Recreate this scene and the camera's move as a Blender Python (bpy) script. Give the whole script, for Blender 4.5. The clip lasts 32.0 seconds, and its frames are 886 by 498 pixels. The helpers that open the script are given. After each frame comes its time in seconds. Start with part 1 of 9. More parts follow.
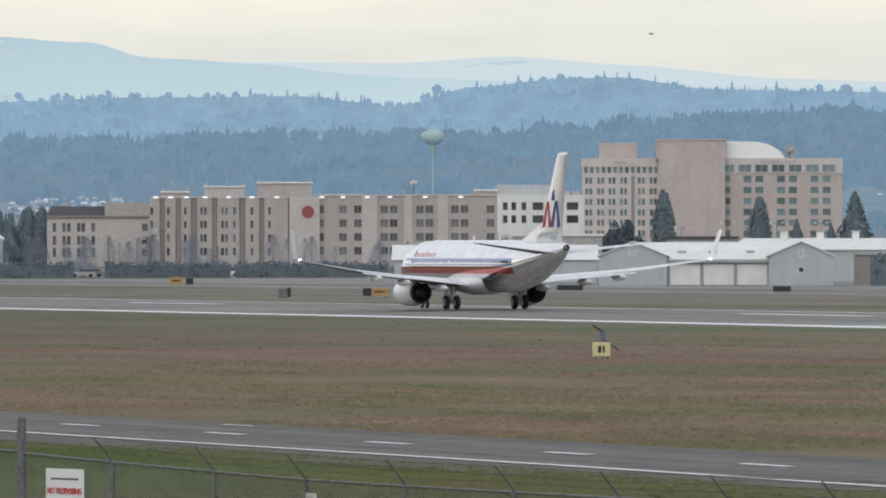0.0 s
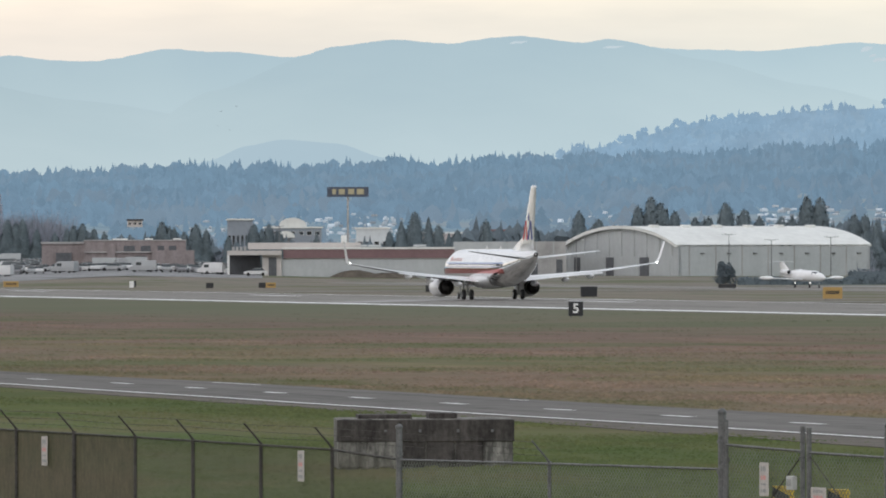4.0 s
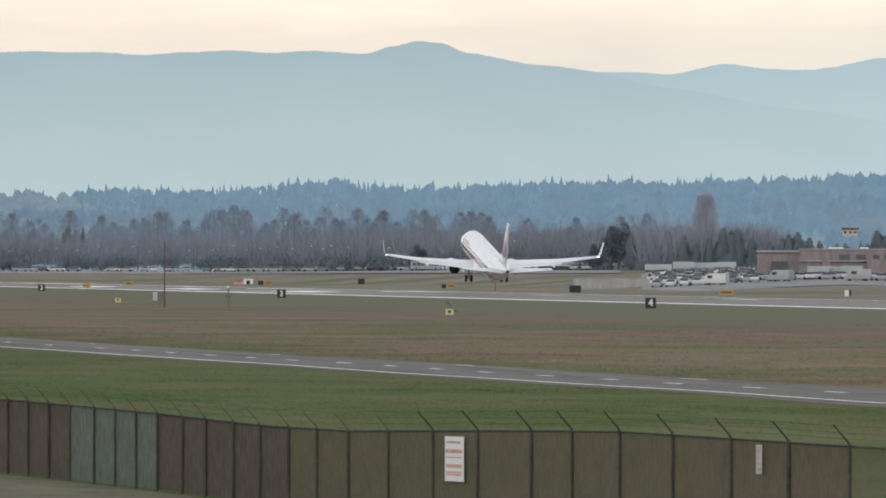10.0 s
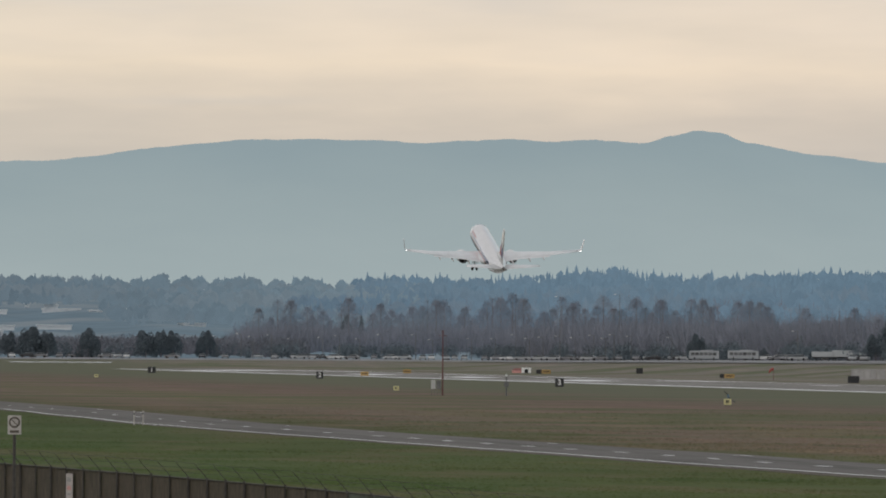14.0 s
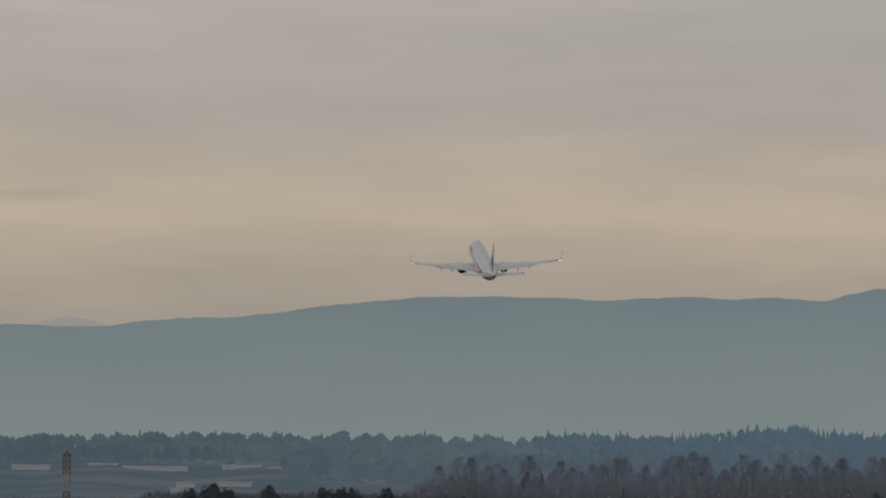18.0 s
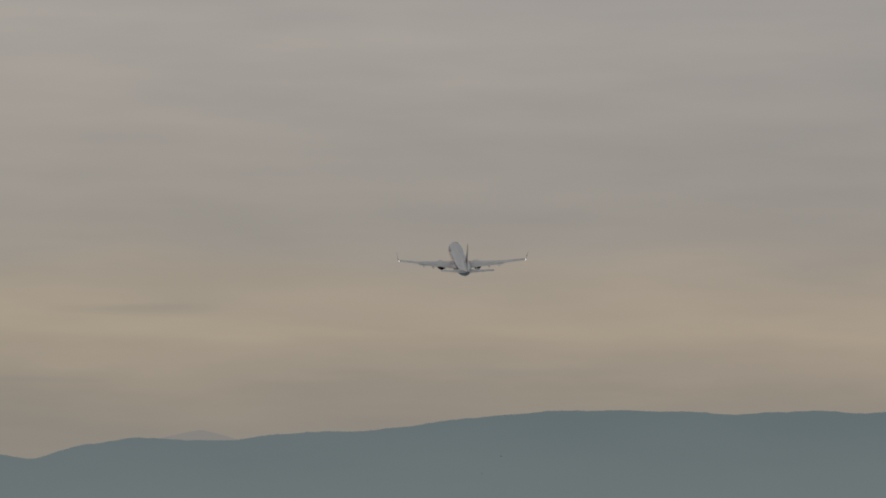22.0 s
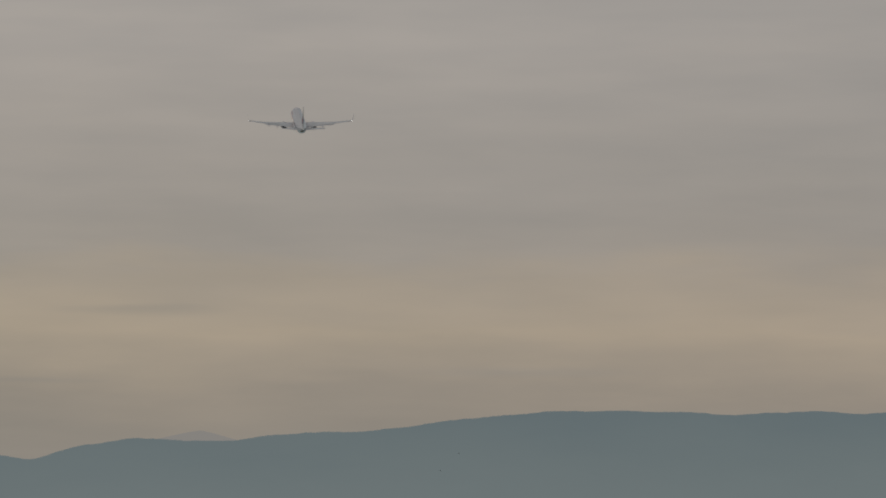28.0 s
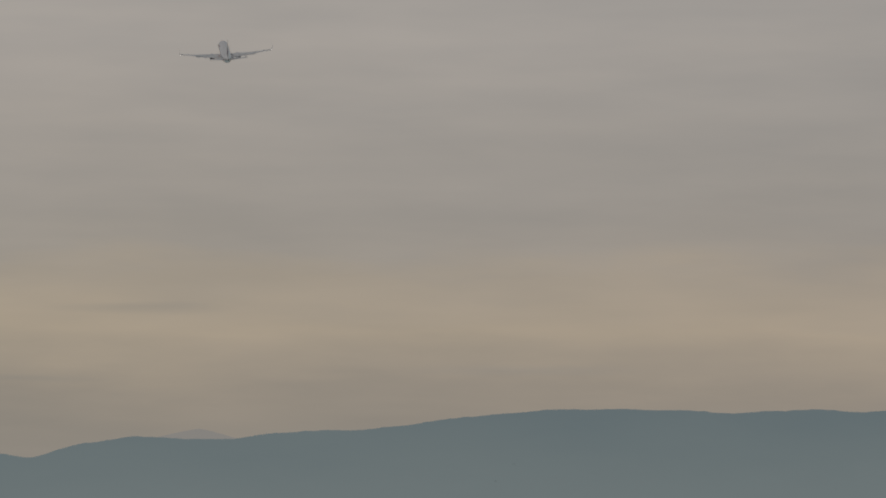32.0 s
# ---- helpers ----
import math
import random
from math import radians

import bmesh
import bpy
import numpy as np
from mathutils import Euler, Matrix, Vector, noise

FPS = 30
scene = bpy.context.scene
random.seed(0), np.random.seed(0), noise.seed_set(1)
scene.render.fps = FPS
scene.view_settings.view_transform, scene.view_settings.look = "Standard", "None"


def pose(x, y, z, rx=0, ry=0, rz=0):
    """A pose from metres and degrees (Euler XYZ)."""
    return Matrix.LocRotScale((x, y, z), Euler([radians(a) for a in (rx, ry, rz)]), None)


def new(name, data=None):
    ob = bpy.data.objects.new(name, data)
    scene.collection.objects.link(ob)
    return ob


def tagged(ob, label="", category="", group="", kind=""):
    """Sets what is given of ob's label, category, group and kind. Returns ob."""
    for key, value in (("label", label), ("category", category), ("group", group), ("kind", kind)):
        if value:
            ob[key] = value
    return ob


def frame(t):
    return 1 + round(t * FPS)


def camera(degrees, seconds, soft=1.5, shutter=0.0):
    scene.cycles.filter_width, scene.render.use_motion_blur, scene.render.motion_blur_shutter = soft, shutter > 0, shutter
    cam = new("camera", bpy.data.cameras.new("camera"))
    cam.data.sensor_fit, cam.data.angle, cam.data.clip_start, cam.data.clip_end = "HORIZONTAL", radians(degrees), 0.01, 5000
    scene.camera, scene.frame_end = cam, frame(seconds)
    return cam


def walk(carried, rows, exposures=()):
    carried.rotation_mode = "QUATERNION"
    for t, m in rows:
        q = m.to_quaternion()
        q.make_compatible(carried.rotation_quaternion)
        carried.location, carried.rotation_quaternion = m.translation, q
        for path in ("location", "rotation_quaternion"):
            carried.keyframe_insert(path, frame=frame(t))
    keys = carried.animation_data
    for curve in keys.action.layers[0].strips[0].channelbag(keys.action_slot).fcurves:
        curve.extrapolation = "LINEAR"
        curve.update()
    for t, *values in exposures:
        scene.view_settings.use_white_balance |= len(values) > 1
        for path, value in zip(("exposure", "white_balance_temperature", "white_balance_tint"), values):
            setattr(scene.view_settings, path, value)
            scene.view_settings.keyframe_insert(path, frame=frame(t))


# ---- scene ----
# World: the runway runs along +y, x points to its right, the tripod stands at x = y = 0.
EYE_Z = 5.54
cam = camera(5.219, 32.0, soft=1.9)
# seconds, yaw, pitch, roll of the pan head
PATH = [
    (0, -18.273, -0.03, 0.086), (0.5, -17.463, -0.023, 0.103), (1, -16.698, -0.017, 0.114),
    (1.5, -15.998, -0.01, 0.118), (2, -15.355, -0.004, 0.137), (2.5, -14.765, 0.004, 0.156),
    (3, -14.225, 0.007, 0.156), (3.5, -13.676, 0.012, 0.148), (4, -13.165, 0.017, 0.132),
    (4.5, -12.702, 0.024, 0.111), (6.5, -11.096, 0.042, 0.075), (7, -10.775, 0.045, 0.049),
    (7.5, -10.458, 0.051, 0.04), (8, -10.152, 0.05, 0.018), (8.5, -9.846, 0.054, -0.004),
    (9, -9.544, 0.06, -0.024), (9.5, -9.252, 0.064, -0.049), (10, -8.951, 0.07, -0.077),
    (10.5, -8.694, 0.079, -0.091), (11, -8.457, 0.104, -0.116), (11.5, -8.244, 0.16, -0.153),
    (12, -8.035, 0.22, -0.221), (12.5, -7.841, 0.285, -0.267), (13, -7.643, 0.371, -0.304),
    (13.5, -7.474, 0.47, -0.347), (14, -7.311, 0.588, -0.397), (14.5, -7.163, 0.718, -0.44),
    (16.5, -6.593, 1.175, -0.496), (17, -6.457, 1.288, -0.519), (17.5, -6.339, 1.401, -0.519),
    (18, -6.248, 1.508, -0.519), (18.5, -6.139, 1.611, -0.519), (19, -6.053, 1.712, -0.519),
    (19.5, -5.909, 1.812, -0.519), (20, -5.82, 1.898, -0.519), (20.5, -5.733, 1.984, -0.519),
    (21, -5.637, 2.06, -0.519), (21.5, -5.553, 2.119, -0.519), (22, -5.487, 2.172, -0.519),
    (22.5, -5.46, 2.205, -0.519), (23, -5.45, 2.218, -0.519), (23.5, -5.454, 2.206, -0.519),
    (24, -5.47, 2.195, -0.519), (24.5, -5.47, 2.192, -0.519), (25, -5.47, 2.188, -0.519),
    (25.5, -5.47, 2.187, -0.519), (27.5, -5.487, 2.175, -0.519), (28, -5.494, 2.175, -0.519),
    (29, -5.497, 2.17, -0.519), (30, -5.494, 2.167, -0.519), (31, -5.494, 2.165, -0.519),
    (32, -5.497, 2.165, -0.519),
]
walk(cam, [(t, pose(0, 0, EYE_Z, 90 + p, r, y)) for t, y, p, r in PATH],
     exposures=[(0, 0.0, 6030, 10), (4, 0.0, 6150, 10), (9.5, 0.0, 6220, 10), (11, -0.05, 6260, 10), (12, -0.15, 6300, 10), (13, -0.34, 6340, 10), (14, -0.55, 6380, 10), (15, -0.77, 6480, 10),
                (16, -1.02, 6500, 10), (17, -1.2, 6500, 10), (18, -1.35, 6500, 10), (19, -1.48, 6500, 10), (20, -1.6, 6500, 10), (22, -1.68, 6500, 10), (32, -1.7, 6500, 10)])


# ---- sky and light ----
def nodes_of(tree):
    tree.nodes.clear()

    def add(kind, **values):
        n = tree.nodes.new(kind)
        for key, value in values.items():
            if key in n.inputs:
                n.inputs[key].default_value = value
        return n
    return add, tree.links.new


def ramp(node, stops, mode="LINEAR"):
    cr = node.color_ramp
    cr.interpolation = mode
    while len(cr.elements) < len(stops):
        cr.elements.new(0.5)
    for e, (p, c) in zip(cr.elements, stops):
        e.position, e.color = p, (*c, 1) if len(c) == 3 else c
    return node


world = bpy.data.worlds.new("sky")
scene.world = world
world.use_nodes = True
add, link = nodes_of(world.node_tree)
sky = add("ShaderNodeTexSky")
sky.sky_type, sky.sun_disc = "NISHITA", False
sky.sun_elevation, sky.sun_rotation = radians(24), radians(200)
blue = add("ShaderNodeBackground", Strength=0.012)
link(sky.outputs[0], blue.inputs[0])
# a sheet of thin cloud: long level bands, warm low down, grey above
coord = add("ShaderNodeTexCoord")
split = add("ShaderNodeSeparateXYZ")
link(coord.outputs["Generated"], split.inputs[0])
stretch = add("ShaderNodeMapping")
stretch.inputs["Scale"].default_value = (26, 9, 120)
link(coord.outputs["Generated"], stretch.inputs[0])
puffs = add("ShaderNodeTexNoise", Scale=1.0, Detail=5.0, Roughness=0.55)
link(stretch.outputs[0], puffs.inputs[0])
shift = add("ShaderNodeMath")
shift.operation = "MULTIPLY_ADD"
shift.inputs[1].default_value, shift.inputs[2].default_value = 0.011, -0.0055
link(puffs.outputs[0], shift.inputs[0])
height = add("ShaderNodeMath")
link(split.outputs[2], height.inputs[0])
link(shift.outputs[0], height.inputs[1])
scaled = add("ShaderNodeMath")
scaled.operation = "MULTIPLY"
scaled.inputs[1].default_value = 10.0
link(height.outputs[0], scaled.inputs[0])
bands = ramp(add("ShaderNodeValToRGB"), [
    (0.0, (0.80, 0.77, 0.73)), (0.19, (0.845, 0.775, 0.685)), (0.235, (0.91, 0.815, 0.70)), (0.295, (1.18, 1.015, 0.805)),
    (0.345, (1.09, 0.965, 0.81)), (0.375, (0.985, 0.915, 0.835)), (0.41, (0.975, 0.915, 0.85)), (0.47, (1.02, 0.96, 0.90)), (0.60, (1.13, 1.065, 1.01)), (0.75, (1.02, 0.99, 0.96)), (1.0, (0.84, 0.85, 0.87))])
link(scaled.outputs[0], bands.inputs[0])
fine_map = add("ShaderNodeMapping")
fine_map.inputs["Scale"].default_value = (48, 18, 280)
link(coord.outputs["Generated"], fine_map.inputs[0])
fine = add("ShaderNodeTexNoise", Scale=1.0, Detail=4.0, Roughness=0.5)
link(fine_map.outputs[0], fine.inputs[0])
fine_ramp = ramp(add("ShaderNodeValToRGB"), [(0.3, (0.950, 0.957, 0.966)), (0.7, (1.048, 1.042, 1.034))])
link(fine.outputs[0], fine_ramp.inputs[0])
mul = add("ShaderNodeMix")
mul.data_type, mul.blend_type = "RGBA", "MULTIPLY"
mul.inputs[0].default_value = 1.0
link(bands.outputs[0], mul.inputs[6])
link(fine_ramp.outputs[0], mul.inputs[7])
# pinker towards the left of the valley, whiter to the right
side = ramp(add("ShaderNodeValToRGB"), [(0.05, (1.02, 0.99, 0.96)), (0.17, (1.03, 0.985, 0.97)), (0.24, (0.99, 1.0, 0.985)), (0.30, (0.945, 0.985, 0.965))])
link(split.outputs[0], side.inputs[0])
mul2 = add("ShaderNodeMix")
mul2.data_type, mul2.blend_type = "RGBA", "MULTIPLY"
mul2.inputs[0].default_value = 1.0
link(mul.outputs[2], mul2.inputs[6])
link(side.outputs[0], mul2.inputs[7])
cloud = add("ShaderNodeBackground", Strength=0.95)
# higher up the sheet thickens to the right
rise, lean, drift = add("ShaderNodeMapRange"), add("ShaderNodeMath"), add("ShaderNodeMath")
rise.inputs[1].default_value, rise.inputs[2].default_value = 0.036, 0.046
link(split.outputs[2], rise.inputs[0])
lean.operation, drift.operation = "SUBTRACT", "MULTIPLY"
lean.inputs[1].default_value = 0.092
link(split.outputs[0], lean.inputs[0])
link(lean.outputs[0], drift.inputs[0])
link(rise.outputs[0], drift.inputs[1])
centred = add("ShaderNodeMapRange")
centred.inputs[1].default_value, centred.inputs[2].default_value = -0.06, 0.06
link(drift.outputs[0], centred.inputs[0])
sheet = ramp(add("ShaderNodeValToRGB"), [(0.0, (1.05, 1.035, 1.03)), (0.5, (1.0, 1.0, 1.0)), (1.0, (0.91, 0.925, 0.93))])
link(centred.outputs[0], sheet.inputs[0])


def tinted(before, colour):
    mu = add("ShaderNodeMix")
    mu.data_type, mu.blend_type = "RGBA", "MULTIPLY"
    mu.inputs[0].default_value = 1.0
    link(before, mu.inputs[6])
    link(colour, mu.inputs[7])
    return mu.outputs[2]


last_sky = tinted(mul2.outputs[2], sheet.outputs[0])
# thin grey wisps low in the warm band
for wisp_x, wisp_z, wisp_long, wisp_flat, wisp_tone in ((0.0645, 0.0322, 95.0, 1500.0, 0.90), (0.053, 0.0247, 110.0, 1900.0, 0.93), (0.104, 0.0262, 70.0, 1300.0, 0.955)):
    along, above = add("ShaderNodeMath"), add("ShaderNodeMath")
    for node, socket, middle in ((along, 0, wisp_x), (above, 2, wisp_z)):
        node.operation = "SUBTRACT"
        node.inputs[1].default_value = middle
        link(split.outputs[socket], node.inputs[0])
    ragged = add("ShaderNodeMath")
    ragged.operation = "MULTIPLY_ADD"
    ragged.inputs[1].default_value = 0.0016
    link(fine.outputs[0], ragged.inputs[0])
    link(above.outputs[0], ragged.inputs[2])
    oval = add("ShaderNodeCombineXYZ")
    for k, (node, grow) in enumerate(((along, wisp_long), (ragged, wisp_flat))):
        wide = add("ShaderNodeMath")
        wide.operation = "MULTIPLY"
        wide.inputs[1].default_value = grow
        link(node.outputs[0], wide.inputs[0])
        link(wide.outputs[0], oval.inputs[k])
    reach = add("ShaderNodeVectorMath")
    reach.operation = "LENGTH"
    link(oval.outputs[0], reach.inputs[0])
    wisp = ramp(add("ShaderNodeValToRGB"), [(0.2, (wisp_tone, wisp_tone + 0.02, wisp_tone + 0.05)), (1.0, (1.0, 1.0, 1.0))])
    link(reach.outputs["Value"], wisp.inputs[0])
    last_sky = tinted(last_sky, wisp.outputs[0])
link(last_sky, cloud.inputs[0])
both = add("ShaderNodeAddShader")
link(blue.outputs[0], both.inputs[0])
link(cloud.outputs[0], both.inputs[1])
link(both.outputs[0], add("ShaderNodeOutputWorld").inputs[0])

sun = new("sun", bpy.data.lights.new("sun", "SUN"))
sun.data.energy, sun.data.angle, sun.data.color = 0.45, radians(14), (1.0, 0.95, 0.88)
sun.rotation_euler = (radians(62), 0, radians(-35))


# ---- materials ----
def material(name, colour, rough=0.7, metal=0.0, vary=0.15, scale=1.0, bump=0.0, bump_scale=8.0, stains=0.0, by_object=0.0, by_island=0.0):
    """Noise at two scales over a base colour; optional relief, dark stains, and change from piece to piece."""
    m = bpy.data.materials.new(name)
    m.use_nodes = True
    add, link = nodes_of(m.node_tree)
    out, b = add("ShaderNodeOutputMaterial"), add("ShaderNodeBsdfPrincipled", Roughness=rough, Metallic=metal)
    link(b.outputs[0], out.inputs[0])
    c = add("ShaderNodeTexCoord")
    big = add("ShaderNodeTexNoise", Scale=scale, Detail=4.0, Roughness=0.6)
    small = add("ShaderNodeTexNoise", Scale=scale * 9, Detail=3.0, Roughness=0.6)
    link(c.outputs["Object"], big.inputs[0])
    link(c.outputs["Object"], small.inputs[0])
    mixed = add("ShaderNodeMath")
    link(big.outputs[0], mixed.inputs[0])
    link(small.outputs[0], mixed.inputs[1])
    low = tuple(v * (1 - vary * 1.6) for v in colour)
    high = tuple(min(1, v * (1 + vary * 1.2)) for v in colour)
    tone = ramp(add("ShaderNodeValToRGB"), [(0.32, low), (0.5, colour), (0.7, high)])
    half = add("ShaderNodeMath")
    half.operation = "MULTIPLY"
    half.inputs[1].default_value = 0.5
    link(mixed.outputs[0], half.inputs[0])
    link(half.outputs[0], tone.inputs[0])
    last = tone.outputs[0]

    def scaled_by(source, lo, hi):
        nonlocal last
        r = ramp(add("ShaderNodeValToRGB"), [(0.0, (lo,) * 3), (1.0, (hi,) * 3)])
        link(source, r.inputs[0])
        mx = add("ShaderNodeMix")
        mx.data_type, mx.blend_type = "RGBA", "MULTIPLY"
        mx.inputs[0].default_value = 1.0
        link(last, mx.inputs[6])
        link(r.outputs[0], mx.inputs[7])
        last = mx.outputs[2]
    if stains:
        mp = add("ShaderNodeMapping")
        mp.inputs["Scale"].default_value = (1.3 * scale, 1.3 * scale, 0.25 * scale)
        link(c.outputs["Object"], mp.inputs[0])
        st = add("ShaderNodeTexNoise", Scale=3.0, Detail=5.0, Roughness=0.7)
        link(mp.outputs[0], st.inputs[0])
        sr = ramp(add("ShaderNodeValToRGB"), [(0.38, (0, 0, 0)), (0.62, (1, 1, 1))])
        link(st.outputs[0], sr.inputs[0])
        scaled_by(sr.outputs[0], 1 - stains, 1.0)
    if by_object:
        info = add("ShaderNodeObjectInfo")
        scaled_by(info.outputs["Random"], 1 - by_object, 1 + by_object)
    if by_island:
        geo = add("ShaderNodeNewGeometry")
        scaled_by(geo.outputs["Random Per Island"], 1 - by_island, 1 + by_island)
    link(last, b.inputs["Base Color"])
    if bump:
        n = add("ShaderNodeTexNoise", Scale=bump_scale, Detail=4.0)
        link(c.outputs["Object"], n.inputs[0])
        bp = add("ShaderNodeBump", Strength=bump, Distance=0.05)
        link(n.outputs[0], bp.inputs["Height"])
        link(bp.outputs[0], b.inputs["Normal"])
    return m


def glowing(name, colour, strength):
    m = bpy.data.materials.new(name)
    m.use_nodes = True
    add, link = nodes_of(m.node_tree)
    e = add("ShaderNodeEmission", Strength=strength)
    e.inputs[0].default_value = (*colour, 1)
    link(e.outputs[0], add("ShaderNodeOutputMaterial").inputs[0])
    return m


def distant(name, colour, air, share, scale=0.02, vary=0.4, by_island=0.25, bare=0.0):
    """A far surface with distance haze painted in as a blue emissive glow."""
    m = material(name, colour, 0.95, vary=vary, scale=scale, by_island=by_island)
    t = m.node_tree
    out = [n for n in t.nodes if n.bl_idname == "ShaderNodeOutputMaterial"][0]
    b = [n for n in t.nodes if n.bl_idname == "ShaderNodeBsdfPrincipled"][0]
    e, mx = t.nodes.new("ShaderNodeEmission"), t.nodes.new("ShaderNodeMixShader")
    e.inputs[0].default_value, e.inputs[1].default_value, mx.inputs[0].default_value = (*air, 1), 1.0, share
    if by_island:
        # painted haze dims to the north, and varies a little from tree to tree
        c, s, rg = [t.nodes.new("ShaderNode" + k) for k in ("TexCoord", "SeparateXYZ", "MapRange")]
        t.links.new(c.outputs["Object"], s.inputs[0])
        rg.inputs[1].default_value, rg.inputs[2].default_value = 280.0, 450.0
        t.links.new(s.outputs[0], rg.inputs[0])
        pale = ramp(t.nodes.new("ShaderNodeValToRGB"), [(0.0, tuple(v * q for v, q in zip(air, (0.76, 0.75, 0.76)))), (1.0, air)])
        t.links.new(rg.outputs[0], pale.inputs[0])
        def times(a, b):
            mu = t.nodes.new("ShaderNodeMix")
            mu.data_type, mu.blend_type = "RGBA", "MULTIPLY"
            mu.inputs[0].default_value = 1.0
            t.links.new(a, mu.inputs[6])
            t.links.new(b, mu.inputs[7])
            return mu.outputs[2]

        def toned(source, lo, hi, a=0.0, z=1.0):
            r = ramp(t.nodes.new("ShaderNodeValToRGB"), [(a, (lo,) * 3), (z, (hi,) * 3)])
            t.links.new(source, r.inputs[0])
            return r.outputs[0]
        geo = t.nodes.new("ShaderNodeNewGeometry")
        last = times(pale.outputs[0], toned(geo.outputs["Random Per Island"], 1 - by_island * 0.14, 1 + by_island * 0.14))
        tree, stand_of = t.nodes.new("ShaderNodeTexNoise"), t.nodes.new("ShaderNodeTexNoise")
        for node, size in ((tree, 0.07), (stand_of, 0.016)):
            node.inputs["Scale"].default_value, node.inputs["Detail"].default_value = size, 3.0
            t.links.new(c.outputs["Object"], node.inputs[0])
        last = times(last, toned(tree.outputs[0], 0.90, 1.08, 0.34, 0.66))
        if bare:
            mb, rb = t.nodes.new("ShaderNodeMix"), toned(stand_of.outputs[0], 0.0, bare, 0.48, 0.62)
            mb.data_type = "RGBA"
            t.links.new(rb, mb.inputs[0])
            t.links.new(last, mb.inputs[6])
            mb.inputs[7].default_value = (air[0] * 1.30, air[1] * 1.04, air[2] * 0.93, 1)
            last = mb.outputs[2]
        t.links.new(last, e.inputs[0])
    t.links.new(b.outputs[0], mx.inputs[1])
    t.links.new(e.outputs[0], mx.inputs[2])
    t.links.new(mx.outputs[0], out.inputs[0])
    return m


def sheer(name, colour, cover, weave=0.0, rough=0.7, slats=0.0):
    """A woven or slatted sheet that lets part of the view through; weave: wires to the metre."""
    m = material(name, colour, rough, vary=0.2, scale=1.6)
    t = m.node_tree
    out = [n for n in t.nodes if n.bl_idname == "ShaderNodeOutputMaterial"][0]
    b = [n for n in t.nodes if n.bl_idname == "ShaderNodeBsdfPrincipled"][0]
    clear, mx = t.nodes.new("ShaderNodeBsdfTransparent"), t.nodes.new("ShaderNodeMixShader")
    mx.inputs[0].default_value = cover
    if slats:
        # narrow upright slats, each faded a little differently
        ct, mp, nz, rr, ml = [t.nodes.new("ShaderNode" + k) for k in ("TexCoord", "Mapping", "TexNoise", "ValToRGB", "Mix")]
        mp.inputs["Scale"].default_value = (9.0, 1.0, 2.2)
        t.links.new(ct.outputs["Object"], mp.inputs[0])
        t.links.new(mp.outputs[0], nz.inputs[0])
        nz.inputs["Scale"].default_value, nz.inputs["Detail"].default_value = 1.0, 3.0
        ramp(rr, [(0.35, (1 - slats,) * 3), (0.65, (1 + slats,) * 3)])
        t.links.new(nz.outputs[0], rr.inputs[0])
        ml.data_type, ml.blend_type = "RGBA", "MULTIPLY"
        ml.inputs[0].default_value = 1.0
        t.links.new(b.inputs["Base Color"].links[0].from_socket, ml.inputs[6])
        t.links.new(rr.outputs[0], ml.inputs[7])
        t.links.new(ml.outputs[2], b.inputs["Base Color"])
    if weave:
        c = t.nodes.new("ShaderNodeTexCoord")
        lines = []
        for turn in (45, -45):
            mp, wv = t.nodes.new("ShaderNodeMapping"), t.nodes.new("ShaderNodeTexWave")
            mp.inputs["Rotation"].default_value = (0, radians(turn), 0)
            wv.inputs["Scale"].default_value = weave
            wv.bands_direction = "X"
            t.links.new(c.outputs["Object"], mp.inputs[0])
            t.links.new(mp.outputs[0], wv.inputs[0])
            gt = t.nodes.new("ShaderNodeMath")
            gt.operation = "GREATER_THAN"
            gt.inputs[1].default_value = 1 - cover
            t.links.new(wv.outputs["Fac"], gt.inputs[0])
            lines.append(gt)
        top = t.nodes.new("ShaderNodeMath")
        top.operation = "MAXIMUM"
        t.links.new(lines[0].outputs[0], top.inputs[0])
        t.links.new(lines[1].outputs[0], top.inputs[1])
        t.links.new(top.outputs[0], mx.inputs[0])
    t.links.new(clear.outputs[0], mx.inputs[1])
    t.links.new(b.outputs[0], mx.inputs[2])
    t.links.new(mx.outputs[0], out.inputs[0])
    return m


